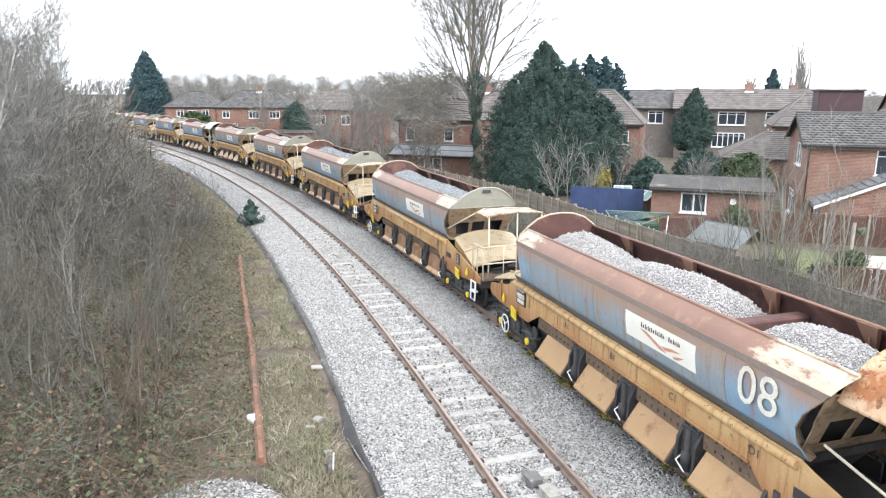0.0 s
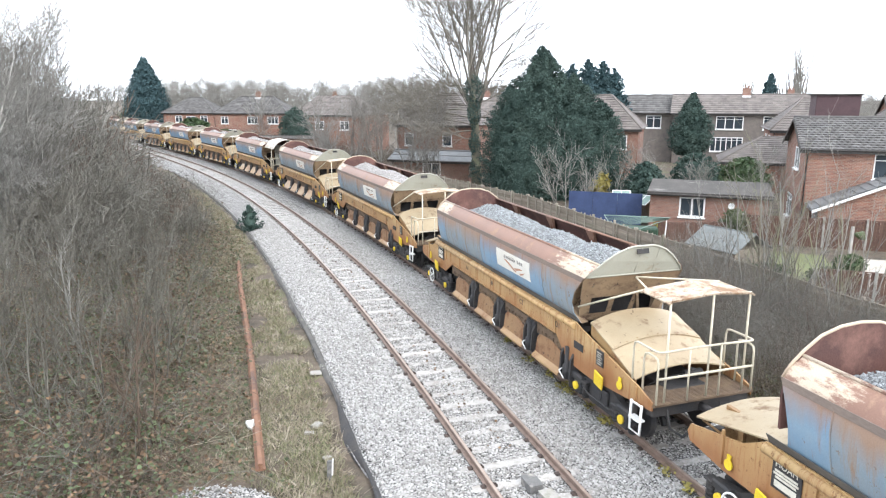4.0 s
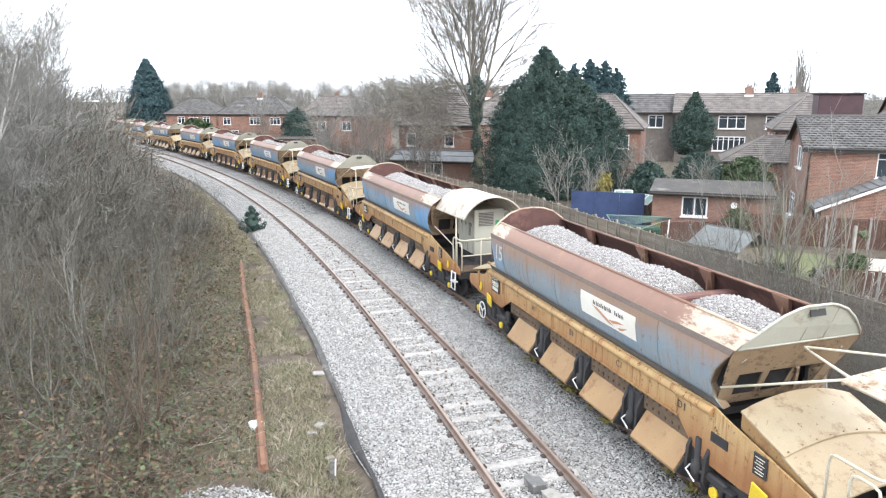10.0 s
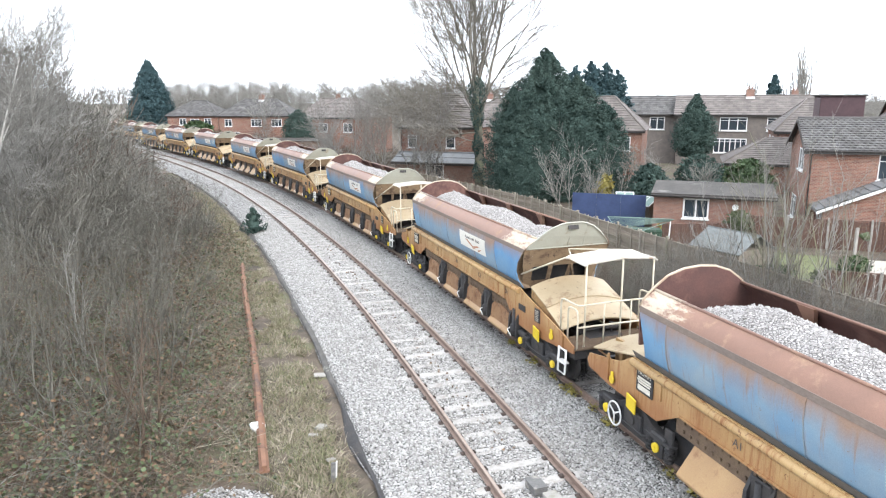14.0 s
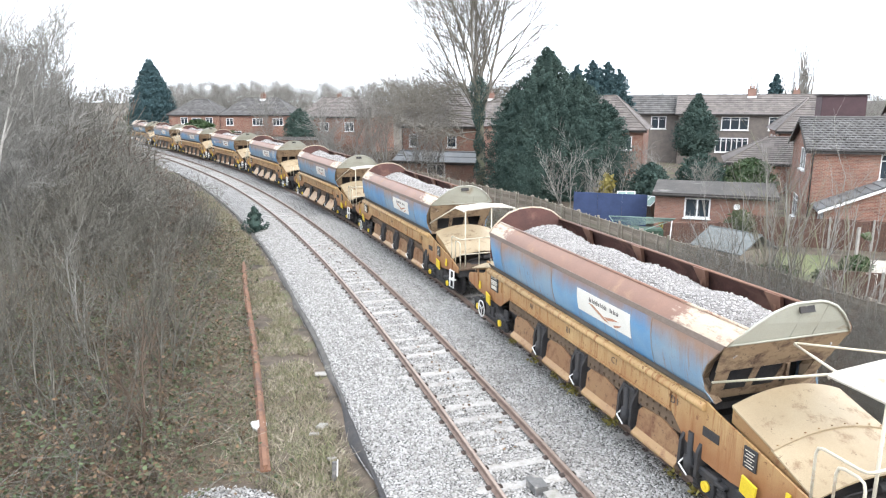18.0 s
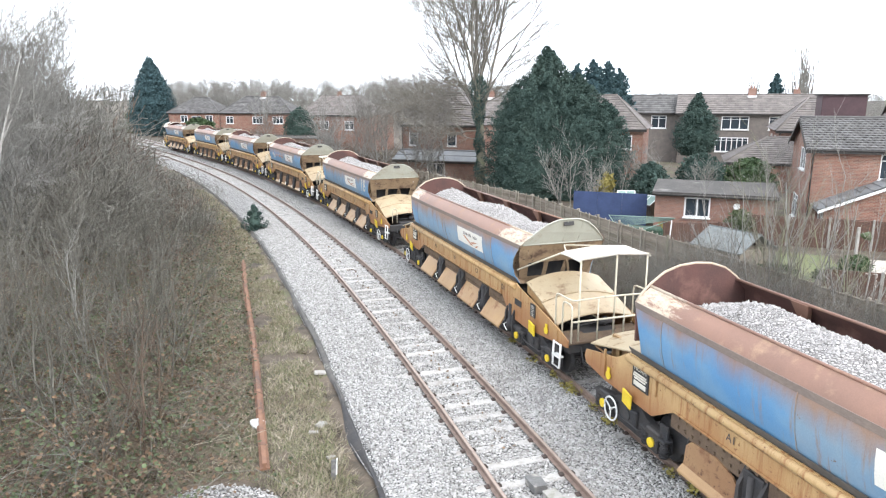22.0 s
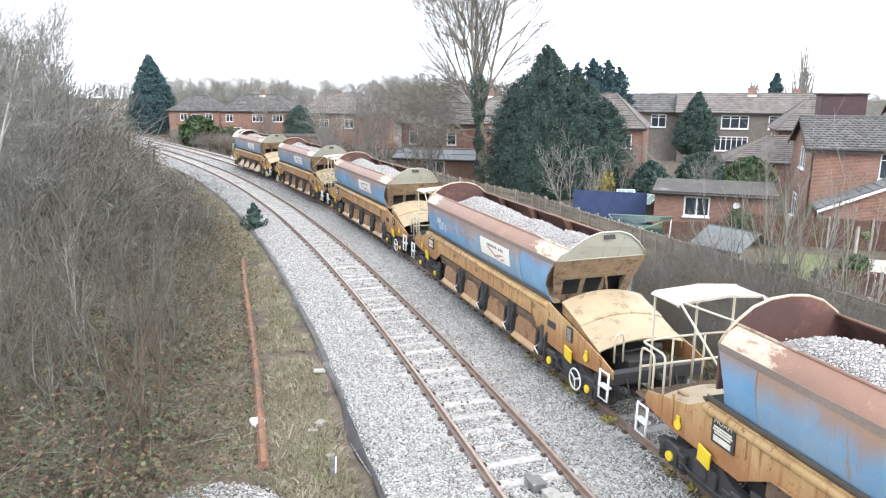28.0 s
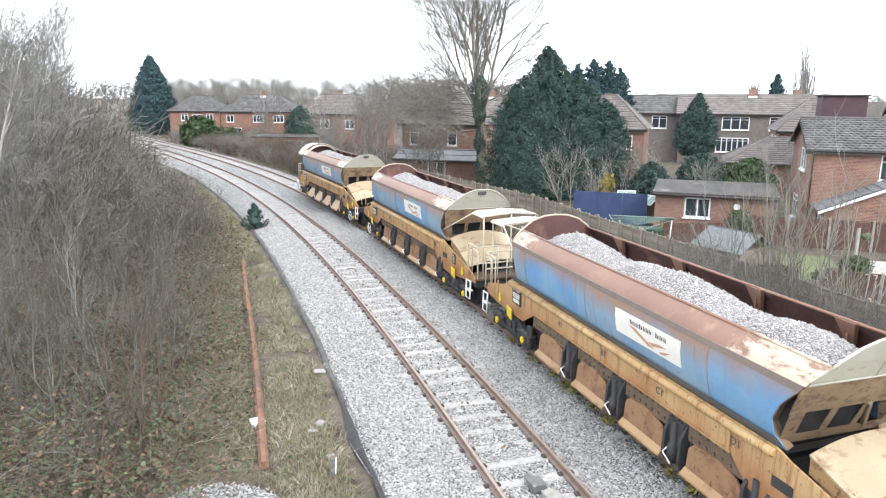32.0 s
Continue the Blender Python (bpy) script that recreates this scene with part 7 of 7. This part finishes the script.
def saplings():
    rng = np.random.default_rng(31)
    for x, y, h, n, m, base in ((-6.0, 13.4, 2.6, 3, M_TWIG_RED, -0.3), (-6.5, 13.0, 3.2, 2, M_TWIG_RED, -0.3), (-7.6, 14.4, 3.0, 3, M_TWIG, -0.3), (-8.6, 13.6, 3.4, 3, M_TWIG, -0.3), (-7.0, 16.5, 2.8, 3, M_TWIG, -0.3), (-9.5, 17.5, 3.6, 3, M_TWIG_PALE, -0.3),
                                (10.9, 22.4, 5.2, 3, M_TWIG_PALE, -0.7), (11.5, 21.2, 5.8, 3, M_TWIG_PALE, -0.7), (10.3, 23.9, 4.6, 4, M_TWIG_PALE, -0.7), (12.4, 20.1, 4.6, 4, M_TWIG_PALE, -0.7), (11.9, 23.0, 5.0, 3, M_TWIG_PALE, -0.7), (13.2, 18.6, 4.0, 4, M_TWIG_PALE, -0.7), (11.0, 21.8, 5.6, 3, M_BARK, -0.7), (11.9, 21.9, 5.4, 3, M_BARK, -0.7), (11.4, 22.8, 4.8, 4, M_BARK, -0.7), (12.8, 20.8, 4.4, 4, M_BARK, -0.7)):
        stems = []
        for _ in range(n):
            stems.append(grow(rng, (rng.normal(0, 0.15), rng.normal(0, 0.15), -0.1), (rng.normal(0, 0.16), rng.normal(0, 0.16), 1), h * rng.uniform(0.75, 1.05), 0.016 + 0.004 * h, 2, [], 0.5, 1, 0.06, 0.05, 7, 0.33))
        bare_tree("sapling", "bare upright sapling with thin stems", x, y, base, stems, m, thin=0.004)
    for _ in range(48):
        y = rng.uniform(12, 34)
        x = bank_edge(y) - rng.uniform(0.3, 7)
        h = rng.uniform(1.8, 4.2)
        stems = [grow(rng, (rng.normal(0, 0.25), rng.normal(0, 0.25), -0.1), (rng.normal(0, 0.2), rng.normal(0, 0.2), 1), h * rng.uniform(0.6, 1.05), 0.012 + 0.003 * h, 2, [], 0.55, 1, 0.06, 0.04, 8, 0.4) for _ in range(rng.integers(2, 5))]
        bare_tree("sapling", "thin grey-brown bare sapling on the bank", x, y, -0.3, stems, M_TWIG, thin=0.004)


saplings()


def brambles():
    """Arching canes and leaves on both banks."""
    rng = np.random.default_rng(55)
    canes, pale, leaves = [], [], []
    spots = []
    for _ in range(4200):
        y = 9 + 51 * rng.uniform() ** 1.3
        spots.append((bank_edge(y) + rng.uniform(0.2, 1.6) - abs(rng.normal(0, 1)) * (2.5 + 0.12 * y), y, -0.28, rng.uniform(0.7, 1.7)))
    for _ in range(4200):
        s = rng.uniform(-4, 75)
        o = rng.uniform(6.8, 12.0)
        x, y, a = on_line(beside_cache(o), s)
        spots.append((x, y, -0.6, 1.05))
    for x, y, z, size in spots:
        if x < -0.72 * y - 4:
            continue
        a, ln = rng.uniform(0, 6.28), size * rng.uniform(0.5, 1.5)
        h = ln * rng.uniform(0.25, 0.6)
        p = np.array([x, y, z])
        side = pale if rng.uniform() < 0.4 else canes
        for k in range(4):
            f = (k + 1) / 4
            q = np.array([x + ln * f * math.cos(a), y + ln * f * math.sin(a), z + h * 4 * f * (1 - f * 0.85) + 0.02])
            side.append((*p, *q, 0.006, 0.005))
            if rng.uniform() < 0.75:
                for _ in range(3):
                    leaves.append(q + rng.normal(0, 0.08, 3))
            p = q
    solid("bramble_canes", twig_mesh("bramble_canes", canes, M_TWIG_RED), None, "arching brown bramble canes on the banks", "brambles", kind="stuff")
    solid("bramble_canes", twig_mesh("bramble_canes", pale, M_TWIG_MID), None, "pale dead bramble canes arching over the banks", "brambles", kind="stuff")
    for _ in range(34000):
        y = 9 + 34 * rng.uniform() ** 1.4
        x = bank_edge(y) + 2.2 - 8.5 * rng.uniform() ** 0.8
        if not on_patch(x, y):
            leaves.append(np.array([x, y, -0.24 + abs(rng.normal(0, 0.14))]))
    lv = np.array(leaves)
    up = np.tile([[0, 0, 1.0]], (len(lv), 1))
    half = len(lv) // 2
    idx = rng.permutation(len(lv))
    solid("bramble_leaves", leaf_mesh("bramble_leaves", lv[idx[:half]], up[:half], 0.075, M_IVY, 5), None, "dull green bramble leaves on the banks", "leaves", kind="stuff")
    solid("dead_leaves", leaf_mesh("dead_leaves", lv[idx[half:]] - (0, 0, 0.05), up[half:], 0.07, M_DEADLEAF, 6), None, "brown dead leaves on the banks", "leaves", kind="stuff")


_LINES = {}


def beside_cache(o):
    k = round(o, 1)
    if k not in _LINES:
        _LINES[k] = beside(k)
    return _LINES[k]


brambles()


def scrub_far_side():
    """Brown scrub between the far track and the gardens, and small bare trees before the houses."""
    rng = np.random.default_rng(66)
    fine = [shrub(140 + i, 8, 2.3, 0.02, 2, 3) for i in range(4)]
    lst, pale, dry = [], [], []
    low = [shrub(160 + i, 9, 2.0, 0.013, 2, 3, 0.9, 0.28) for i in range(4)]
    for _ in range(480):
        f, side = rng.uniform(0, 1), rng.uniform(0.15, 2.6)
        x, y = 15.3 - 9.9 * f - 0.95 * side, 10 + 31 * f - 0.31 * side
        seg = low[rng.integers(4)]
        seg = seg[rng.permutation(len(seg))[:int(len(seg) * 0.6)]]
        (pale if rng.uniform() < 0.3 else dry).append(placed(seg, x, y, -0.7, rng.uniform(0, 6.28), rng.uniform(0.45, 0.8) * (1.0 if f < 0.36 else 0.45), 0.7))
    for _ in range(620):
        s = rng.uniform(44, 125)
        o = 7.4 + abs(rng.normal(0, 1)) * (2.0 + s * 0.05)
        x, y, a = on_line(beside_cache(min(o, 22)), s)
        seg = fine[rng.integers(4)]
        seg = seg[rng.permutation(len(seg))[:int(len(seg) * 0.7)]]
        (lst if rng.uniform() < 0.65 else pale).append(placed(seg, x, y, -0.65, rng.uniform(0, 6.28), rng.uniform(0.45, 0.95), 1.0 + s * 0.012))
    for _ in range(620):
        s = rng.uniform(-4, 36)
        o = rng.uniform(7.2, 12.2)
        x, y, a = on_line(beside_cache(o), s)
        seg = fine[rng.integers(4)]
        seg = seg[rng.permutation(len(seg))[:int(len(seg) * 0.8)]]
        (lst if rng.uniform() < 0.2 else dry).append(placed(seg, x, y, -0.65, rng.uniform(0, 6.28), rng.uniform(0.5, 0.9) * (1.3 if o > 9.5 and rng.uniform() < 0.3 else 1.0) * (1.0 if s < 13 else 0.5), 0.6))
    solid("scrub", twig_mesh("scrub", np.concatenate(lst), M_TWIG_RED), None, "brown leafless scrub beside the far track", "scrub", kind="stuff")
    solid("scrub", twig_mesh("scrub", np.concatenate(dry), M_TWIG_MID), None, "dark dry bramble scrub below the fence", "scrub", kind="stuff")
    solid("scrub", twig_mesh("scrub", np.concatenate(pale), M_TWIG_PALE), None, "grey-brown scrub beside the far track", "scrub", kind="stuff")
    for i, (x, y, h) in enumerate(((-7.5, 63, 8.5), (-5.0, 61, 9.0), (-2.6, 62, 8.0), (-10.0, 67, 7.5), (-0.5, 60, 7.0), (-12.5, 74, 8.0), (8.2, 45.5, 4.6), (9.6, 44.6, 3.6), (15.8, 49.5, 4.5), (18.2, 46.5, 3.8), (20.6, 44.5, 4.4), (13.2, 50.5, 4.6), (-31, 122, 9), (-48, 150, 13), (-44, 152, 12))):
        stems = []
        for _ in range(5 if y > 55 else 3):
            stems.append(grow(rng, (rng.normal(0, 0.25), rng.normal(0, 0.25), -0.2), (rng.normal(0, 0.28), rng.normal(0, 0.28), 1), h * rng.uniform(0.7, 1), 0.02 + 0.004 * h, 2, [], 0.6, 2, 0.1, 0.03, 6, 0.42))
        bare_tree("bare_garden_tree", "small leafless many-stemmed tree", x, y, LAND, stems, M_TWIG_PALE, thin=0.004 + 0.0001 * y)


scrub_far_side()


def skyline():
    rng = np.random.default_rng(88)
    kinds = []
    for i in range(5):
        out = []
        grow(rng, (0, 0, 0), (0, 0, 1), 7, 0.16, 3, out, 0.6, 3, 0.1, 0.03, 4, 0.6)
        kinds.append(np.array(out))
    lst = []
    for _ in range(520):
        b = rng.uniform(-0.78, 0.78)
        d = rng.uniform(150, 300)
        x, y = d * math.sin(b), d * math.cos(b)
        off, s = across(x, y)
        if abs(off) < 16 and s < 290:
            continue
        sc = rng.uniform(0.7, 1.0) * (1.2 if b < 0.1 else 0.8) * (1 + (d - 150) / 350)
        lst.append(placed(kinds[rng.integers(5)], x, y, -0.8, rng.uniform(0, 6.28), sc, 1.2))
    solid("far_woods", twig_mesh("far_woods", np.concatenate(lst), M_TWIG_PALE), None, "line of leafless woods on the skyline, haze put into their pale colour", "woods", kind="stuff")
    for i, (x, y, h) in enumerate(((75.5, 148, 19), (77.5, 150, 17), (67, 152, 13), (73.5, 151, 12))):
        stems = []
        for _ in range(12):
            stems.append(grow(rng, (rng.normal(0, 0.35), rng.normal(0, 0.35), 0), (rng.normal(0, 0.07), rng.normal(0, 0.07), 1), h * rng.uniform(0.6, 1), 0.13, 1, [], 0.25, 3, 0.03, 0.1, 6, 0.3))
        bare_tree("poplar", "tall narrow leafless poplar on the skyline", x, y, LAND, stems, M_TWIG_PALE)


skyline()


def grass():
    rng = np.random.default_rng(99)
    pts = []
    for _ in range(24000):
        y = 9 + 46 * rng.uniform() ** 1.5
        e = bank_edge(y)
        i = np.argmin((LINE_Y - y) ** 2 + (LINE_X - (e + 4)) ** 2)
        x = rng.uniform(e - 0.6, LINE_X[i] - 2.86 / math.cos(LINE_A[i]))
        if noise.noise((x * 0.9, y * 0.9, 2)) < -0.32 or on_patch(x, y):
            continue
        pts.append((x, y))
    pts = np.array(pts)
    for nm, part_of, m, lab in (("grass", pts[::2], M_GRASS, "tufts of green winter grass beside the line"), ("dead_grass", pts[1::2], M_STRAW, "matted dead grass beside the line")):
        p = np.repeat(part_of, 9, 0) + rng.normal(0, 0.07, (len(part_of) * 9, 2))
        n = len(p)
        h = rng.uniform(0.04, 0.17, n) * (1.0 if nm == "grass" else 1.1)
        lean = rng.normal(0, 0.07 if nm == "grass" else 0.13, (n, 2))
        b = np.stack([p[:, 0], p[:, 1], np.full(n, -0.33)], 1)
        w = np.stack([rng.normal(0, 0.009, n), rng.normal(0, 0.009, n), np.zeros(n)], 1)
        tip = b + np.stack([lean[:, 0], lean[:, 1], h], 1)
        v = np.stack([b - w, b + w, tip], 1).reshape(-1, 3)
        solid(nm, fast_mesh(nm, v, np.arange(n * 3).reshape(-1, 3), m), None, lab, "grass", kind="stuff")
    spots = []
    for _ in range(9000):
        x, y, a = on_line(beside_cache(rng.uniform(6.8, 12.3)), rng.uniform(-3, 45))
        if noise.noise((x * 0.4, y * 0.4, 7)) > -0.1:
            spots.append((x, y))
    p = np.repeat(np.array(spots), 4, 0) + rng.normal(0, 0.1, (len(spots) * 4, 2))
    n = len(p)
    b = np.stack([p[:, 0], p[:, 1], np.full(n, -0.68)], 1)
    w = np.stack([rng.normal(0, 0.014, n), rng.normal(0, 0.014, n), np.zeros(n)], 1)
    tip = b + np.stack([rng.normal(0, 0.25, n), rng.normal(0, 0.25, n), rng.uniform(0.2, 0.75, n)], 1)
    v = np.stack([b - w, b + w, tip], 1).reshape(-1, 3)
    solid("dead_grass", fast_mesh("dead_grass", v, np.arange(n * 3).reshape(-1, 3), M_GRASS), None, "tall dead grass and weeds below the fence", "grass", kind="stuff")


grass()


def line_side_leaves():
    """Fallen leaves between the rails, and yellow weeds along the far rail."""
    rng = np.random.default_rng(12)
    drop, weeds = [], []
    for _ in range(110):
        x, y, a = on_line(NEAR_LINE, rng.uniform(3, 26))
        o = rng.normal(0.05, 0.16)
        drop.append((x + o, y, -0.15))
    far_rail = beside(SIX_FOOT - GAUGE / 2 - 0.2)
    for k in range(16):
        x, y, a = on_line(far_rail, rng.uniform(-2, 9))
        for _ in range(28):
            weeds.append((x + rng.normal(0, 0.07), y + rng.normal(0, 0.09), -0.15 + abs(rng.normal(0, 0.06))))
    for nm, pts, m, size, lab in (("fallen_leaves", drop, M_DEADLEAF, 0.07, "brown fallen leaves between the rails"), ("weeds", weeds, M_YELLOWLEAF, 0.075, "yellow weeds along the far rail")):
        p = np.array(pts)
        solid(nm, leaf_mesh(nm, p, np.tile([[0, 0, 1.0]], (len(p), 1)), size, m, 3), None, lab, "leaves", kind="stuff")


line_side_leaves()


def dead_sticks():
    """Fallen sticks and dead stalks that tangle over the bank."""
    rng = np.random.default_rng(23)
    dark, pale = [], []
    for _ in range(22000):
        y = 9 + 34 * rng.uniform() ** 1.3
        x = bank_edge(y) + 2.0 - 11.0 * rng.uniform() ** 0.9
        if on_patch(x, y):
            continue
        a, ln = rng.uniform(0, 6.28), rng.uniform(0.15, 0.9)
        z = -0.3 + abs(rng.normal(0, 0.1))
        up = rng.normal(0.08, 0.22) * ln
        (dark if rng.uniform() < 0.55 else pale).append((x, y, z, x + ln * math.cos(a), y + ln * math.sin(a), z + abs(up), 0.006, 0.003))
    for nm, lst, m, lab in (("dead_sticks", dark, M_TWIG_RED, "brown fallen sticks tangled on the bank"), ("dead_stalks", pale, M_STRAW, "pale dead stalks lying on the bank")):
        solid(nm, twig_mesh(nm, lst, m), None, lab, "sticks", kind="stuff")


dead_sticks()
loose_stones()

# ---- small things beside the line ----
def old_rail():
    """A discarded rail lying in the grass."""
    g = Geo()
    a, b = Vector((-8.8, 29.4, -0.2)), Vector((-3.45, 12.15, -0.2))
    d = (b - a).normalized()
    u = Vector((d.y, -d.x, 0))
    prof = [(-0.13, 0), (-0.13, 0.03), (-0.03, 0.06), (-0.03, 0.14), (-0.06, 0.16), (-0.06, 0.2), (0.06, 0.2), (0.06, 0.16), (0.03, 0.14), (0.03, 0.06), (0.13, 0.03), (0.13, 0)]
    rows = []
    for k in range(30):
        p = a.lerp(b, k / 29) + u * 0.03 * math.sin(k * 0.25)
        rows.append([p + u * x * 0.75 + Vector((0, 0, z * 0.75)) for x, z in prof])
    g.sheet(rows, smooth=False)
    n = len(prof)
    g.f += [tuple(range(n)), tuple(len(rows) * n - n + i for i in range(n))[::-1]]
    g.m += [0, 0]
    g.s += [False, False]
    solid("old_rail", g, M_OLDRAIL, "discarded orange-rusted rail lying in grass", "rail")


old_rail()
bag = Geo()
bag.sheet([[(0.17 * (1 - abs(v) ** 2) ** 0.5 * math.cos(a) * (1 + 0.2 * math.sin(3 * a)), 0.22 * (1 - abs(v) ** 2) ** 0.5 * math.sin(a), 0.1 * v + 0.1 + 0.02 * math.sin(5 * a)) for a in np.linspace(0, 6.283, 15)] for v in np.linspace(-0.99, 0.99, 7)])
solid("litter_bag", bag, M_WHITE, "crumpled white plastic bag by the rail", "litter", pose(-4.15, 14.1, -0.32, 0, 15, 20))
for x, y, s, r in ((-3.3, 17.2, 0.16, 20), (-2.75, 14.2, 0.15, 70), (-2.85, 13.85, 0.11, 10), (-2.3, 12.8, 0.09, 40)):
    g = Geo().box(-s, s, -s * 0.6, s * 0.6, 0, s * 0.45, s * 0.2)
    g.v = [(a + 0.06 * noise.noise((a * 9, b * 9, c * 9 + x)), b + 0.06 * noise.noise((a * 9, b * 9, c * 9 + 3)), c) for a, b, c in g.v]
    solid("concrete_lump", g, M_CONCRETE, "broken lump of pale concrete at the ballast edge", "rubble", pose(x, y, -0.3, 0, 8, r), group="rubble at the ballast edge")
mk = thing("marker_post", "short dark post with a white top in grass", "post", pose(-2.12, 12.0, -0.32, 0, 3, 0))
part("post", Geo().box(-0.045, 0.045, -0.03, 0.03, 0, 0.42, 0.01), M_TROUGH, mk)
part("cap", Geo().box(0.046, 0.07, -0.035, 0.035, 0.12, 0.45, 0.006), M_WHITE, mk)
for x, y, z, sx, r, m in ((1.72, 11.45, -0.16, 0.2, 20, M_TROUGH), (1.98, 10.95, -0.16, 0.2, 20, M_CONCRETE)):
    bx = thing("track_box", "small grey track-side box between the rails", "box", pose(x, y, z, 0, 0, r))
    part("body", Geo().box(-0.13, 0.13, -sx, sx, 0, 0.14, 0.015), m, bx)
    part("lid", Geo().box(-0.14, 0.14, -sx - 0.01, sx + 0.01, 0.14, 0.165, 0.008), M_TROUGH if m is M_TROUGH else M_CONCRETE, bx)

# ---- sleepers ----
def sleeper_mesh():
    g = Geo()
    prof = [(-1.25, -0.2), (-1.25, -0.165), (-0.9, -0.148), (-0.5, -0.15), (-0.3, -0.155), (0.3, -0.155), (0.5, -0.15), (0.9, -0.148), (1.25, -0.165), (1.25, -0.2)]
    rows = [[(x, yy, z if k else z - 0.03) for x, z in prof] for k, yy in ((0, -0.13), (1, -0.1), (1, 0.1), (0, 0.13))]
    g.sheet(rows, smooth=False)
    return g.mesh("sleeper", M_SLEEPER)


def clip_mesh():
    g = Geo()
    for side in (-1, 1):
        g.box(side * 0.06, side * 0.16, -0.06, 0.06, -0.155, -0.115, 0.012)
        g.tube([(side * 0.15, -0.05, -0.115), (side * 0.1, -0.02, -0.085), (side * 0.08, 0.03, -0.105)], 0.012, 4)
    return g.mesh("rail_fastening", M_CLIP)


def lay_sleepers():
    rng = random.Random(7)
    me, clip = sleeper_mesh(), clip_mesh()
    for tr, line, lo, hi in ((track_near, NEAR_LINE, -8, 84), (track_far, FAR_LINE, -2, 78)):
        for k in range(int((hi - lo) / 0.7)):
            s = lo + k * 0.7
            x, y, a = on_line(line, s)
            ob = part("sleeper", me, None, tr)
            ob.matrix_basis = pose(x + rng.uniform(-0.03, 0.03), y, rng.uniform(-0.03, -0.004), 0, 0, math.degrees(a) + rng.uniform(-0.6, 0.6))
            if s < 34:
                for side in (-1, 1):
                    c = part("rail_fastening", clip, None, ob)
                    c.matrix_basis = pose(side * (GAUGE / 2 + 0.036), 0, 0)
        g = Geo()
        for k in range(int((230 - hi) / 0.7)):
            x, y, a = on_line(line, hi + k * 0.7)
            g.box(-1.25, 1.25, -0.11, 0.11, -0.2, -0.15, at=pose(x, y, 0, 0, 0, math.degrees(a)))
        tagged(part("distant_sleepers", g, M_SLEEPER, tr), kind="stuff")


lay_sleepers()


# ---- the train's run ----
SPEEDS = [6.312, 6.226, 5.927, 5.792, 5.91, 5.776, 5.718, 5.836, 5.885]  # metres a second, every four seconds
PITCH = 15.75
LATE = [0.17, 0.11, 0.3, 0.23, 0.21, 0.22, 0.0, 0.04, 0.2, 0.13, 1.02, 1.32, 1.41, 1.56, 1.75]  # how each wagon hangs back on its couplings


def run_so_far(t):
    tt = np.linspace(0, 32, 321)
    v = np.interp(tt, np.arange(0, 33, 4), SPEEDS)
    run = np.concatenate([[0], np.cumsum((v[1:] + v[:-1]) * 0.05)]) + np.interp(tt, [0, 19.5, 23, 24.5, 28, 32], [0, 0, 0.58, 0.7, 0.6, 0.6])
    return float(np.interp(t, tt, run))


def wagon_pose(k, t):
    s = 8.07 + k * PITCH + LATE[k] - run_so_far(t)
    ax, ay, _ = on_line(FAR_LINE, s)
    bx, by, _ = on_line(FAR_LINE, s - 11.3)
    ang = math.atan2(-(ax - bx), ay - by)
    return pose(ax, ay, 0, 0, 0, math.degrees(ang))


def motions():
    for k, w in enumerate(WAGONS):
        walk(w, [(float(t), wagon_pose(k, t)) for t in range(33)])
        spin = [(t / 10, math.degrees(run_so_far(t / 10) / 0.46)) for t in range(321)]
        for bogie in w.children:
            if bogie.name.startswith("bogie"):
                for axle in bogie.children:
                    if axle.name.startswith("wheelset"):
                        y = axle.matrix_basis.translation.y
                        walk(axle, [(t, pose(0, y, 0.46, a, 0, 0)) for t, a in spin])


motions()
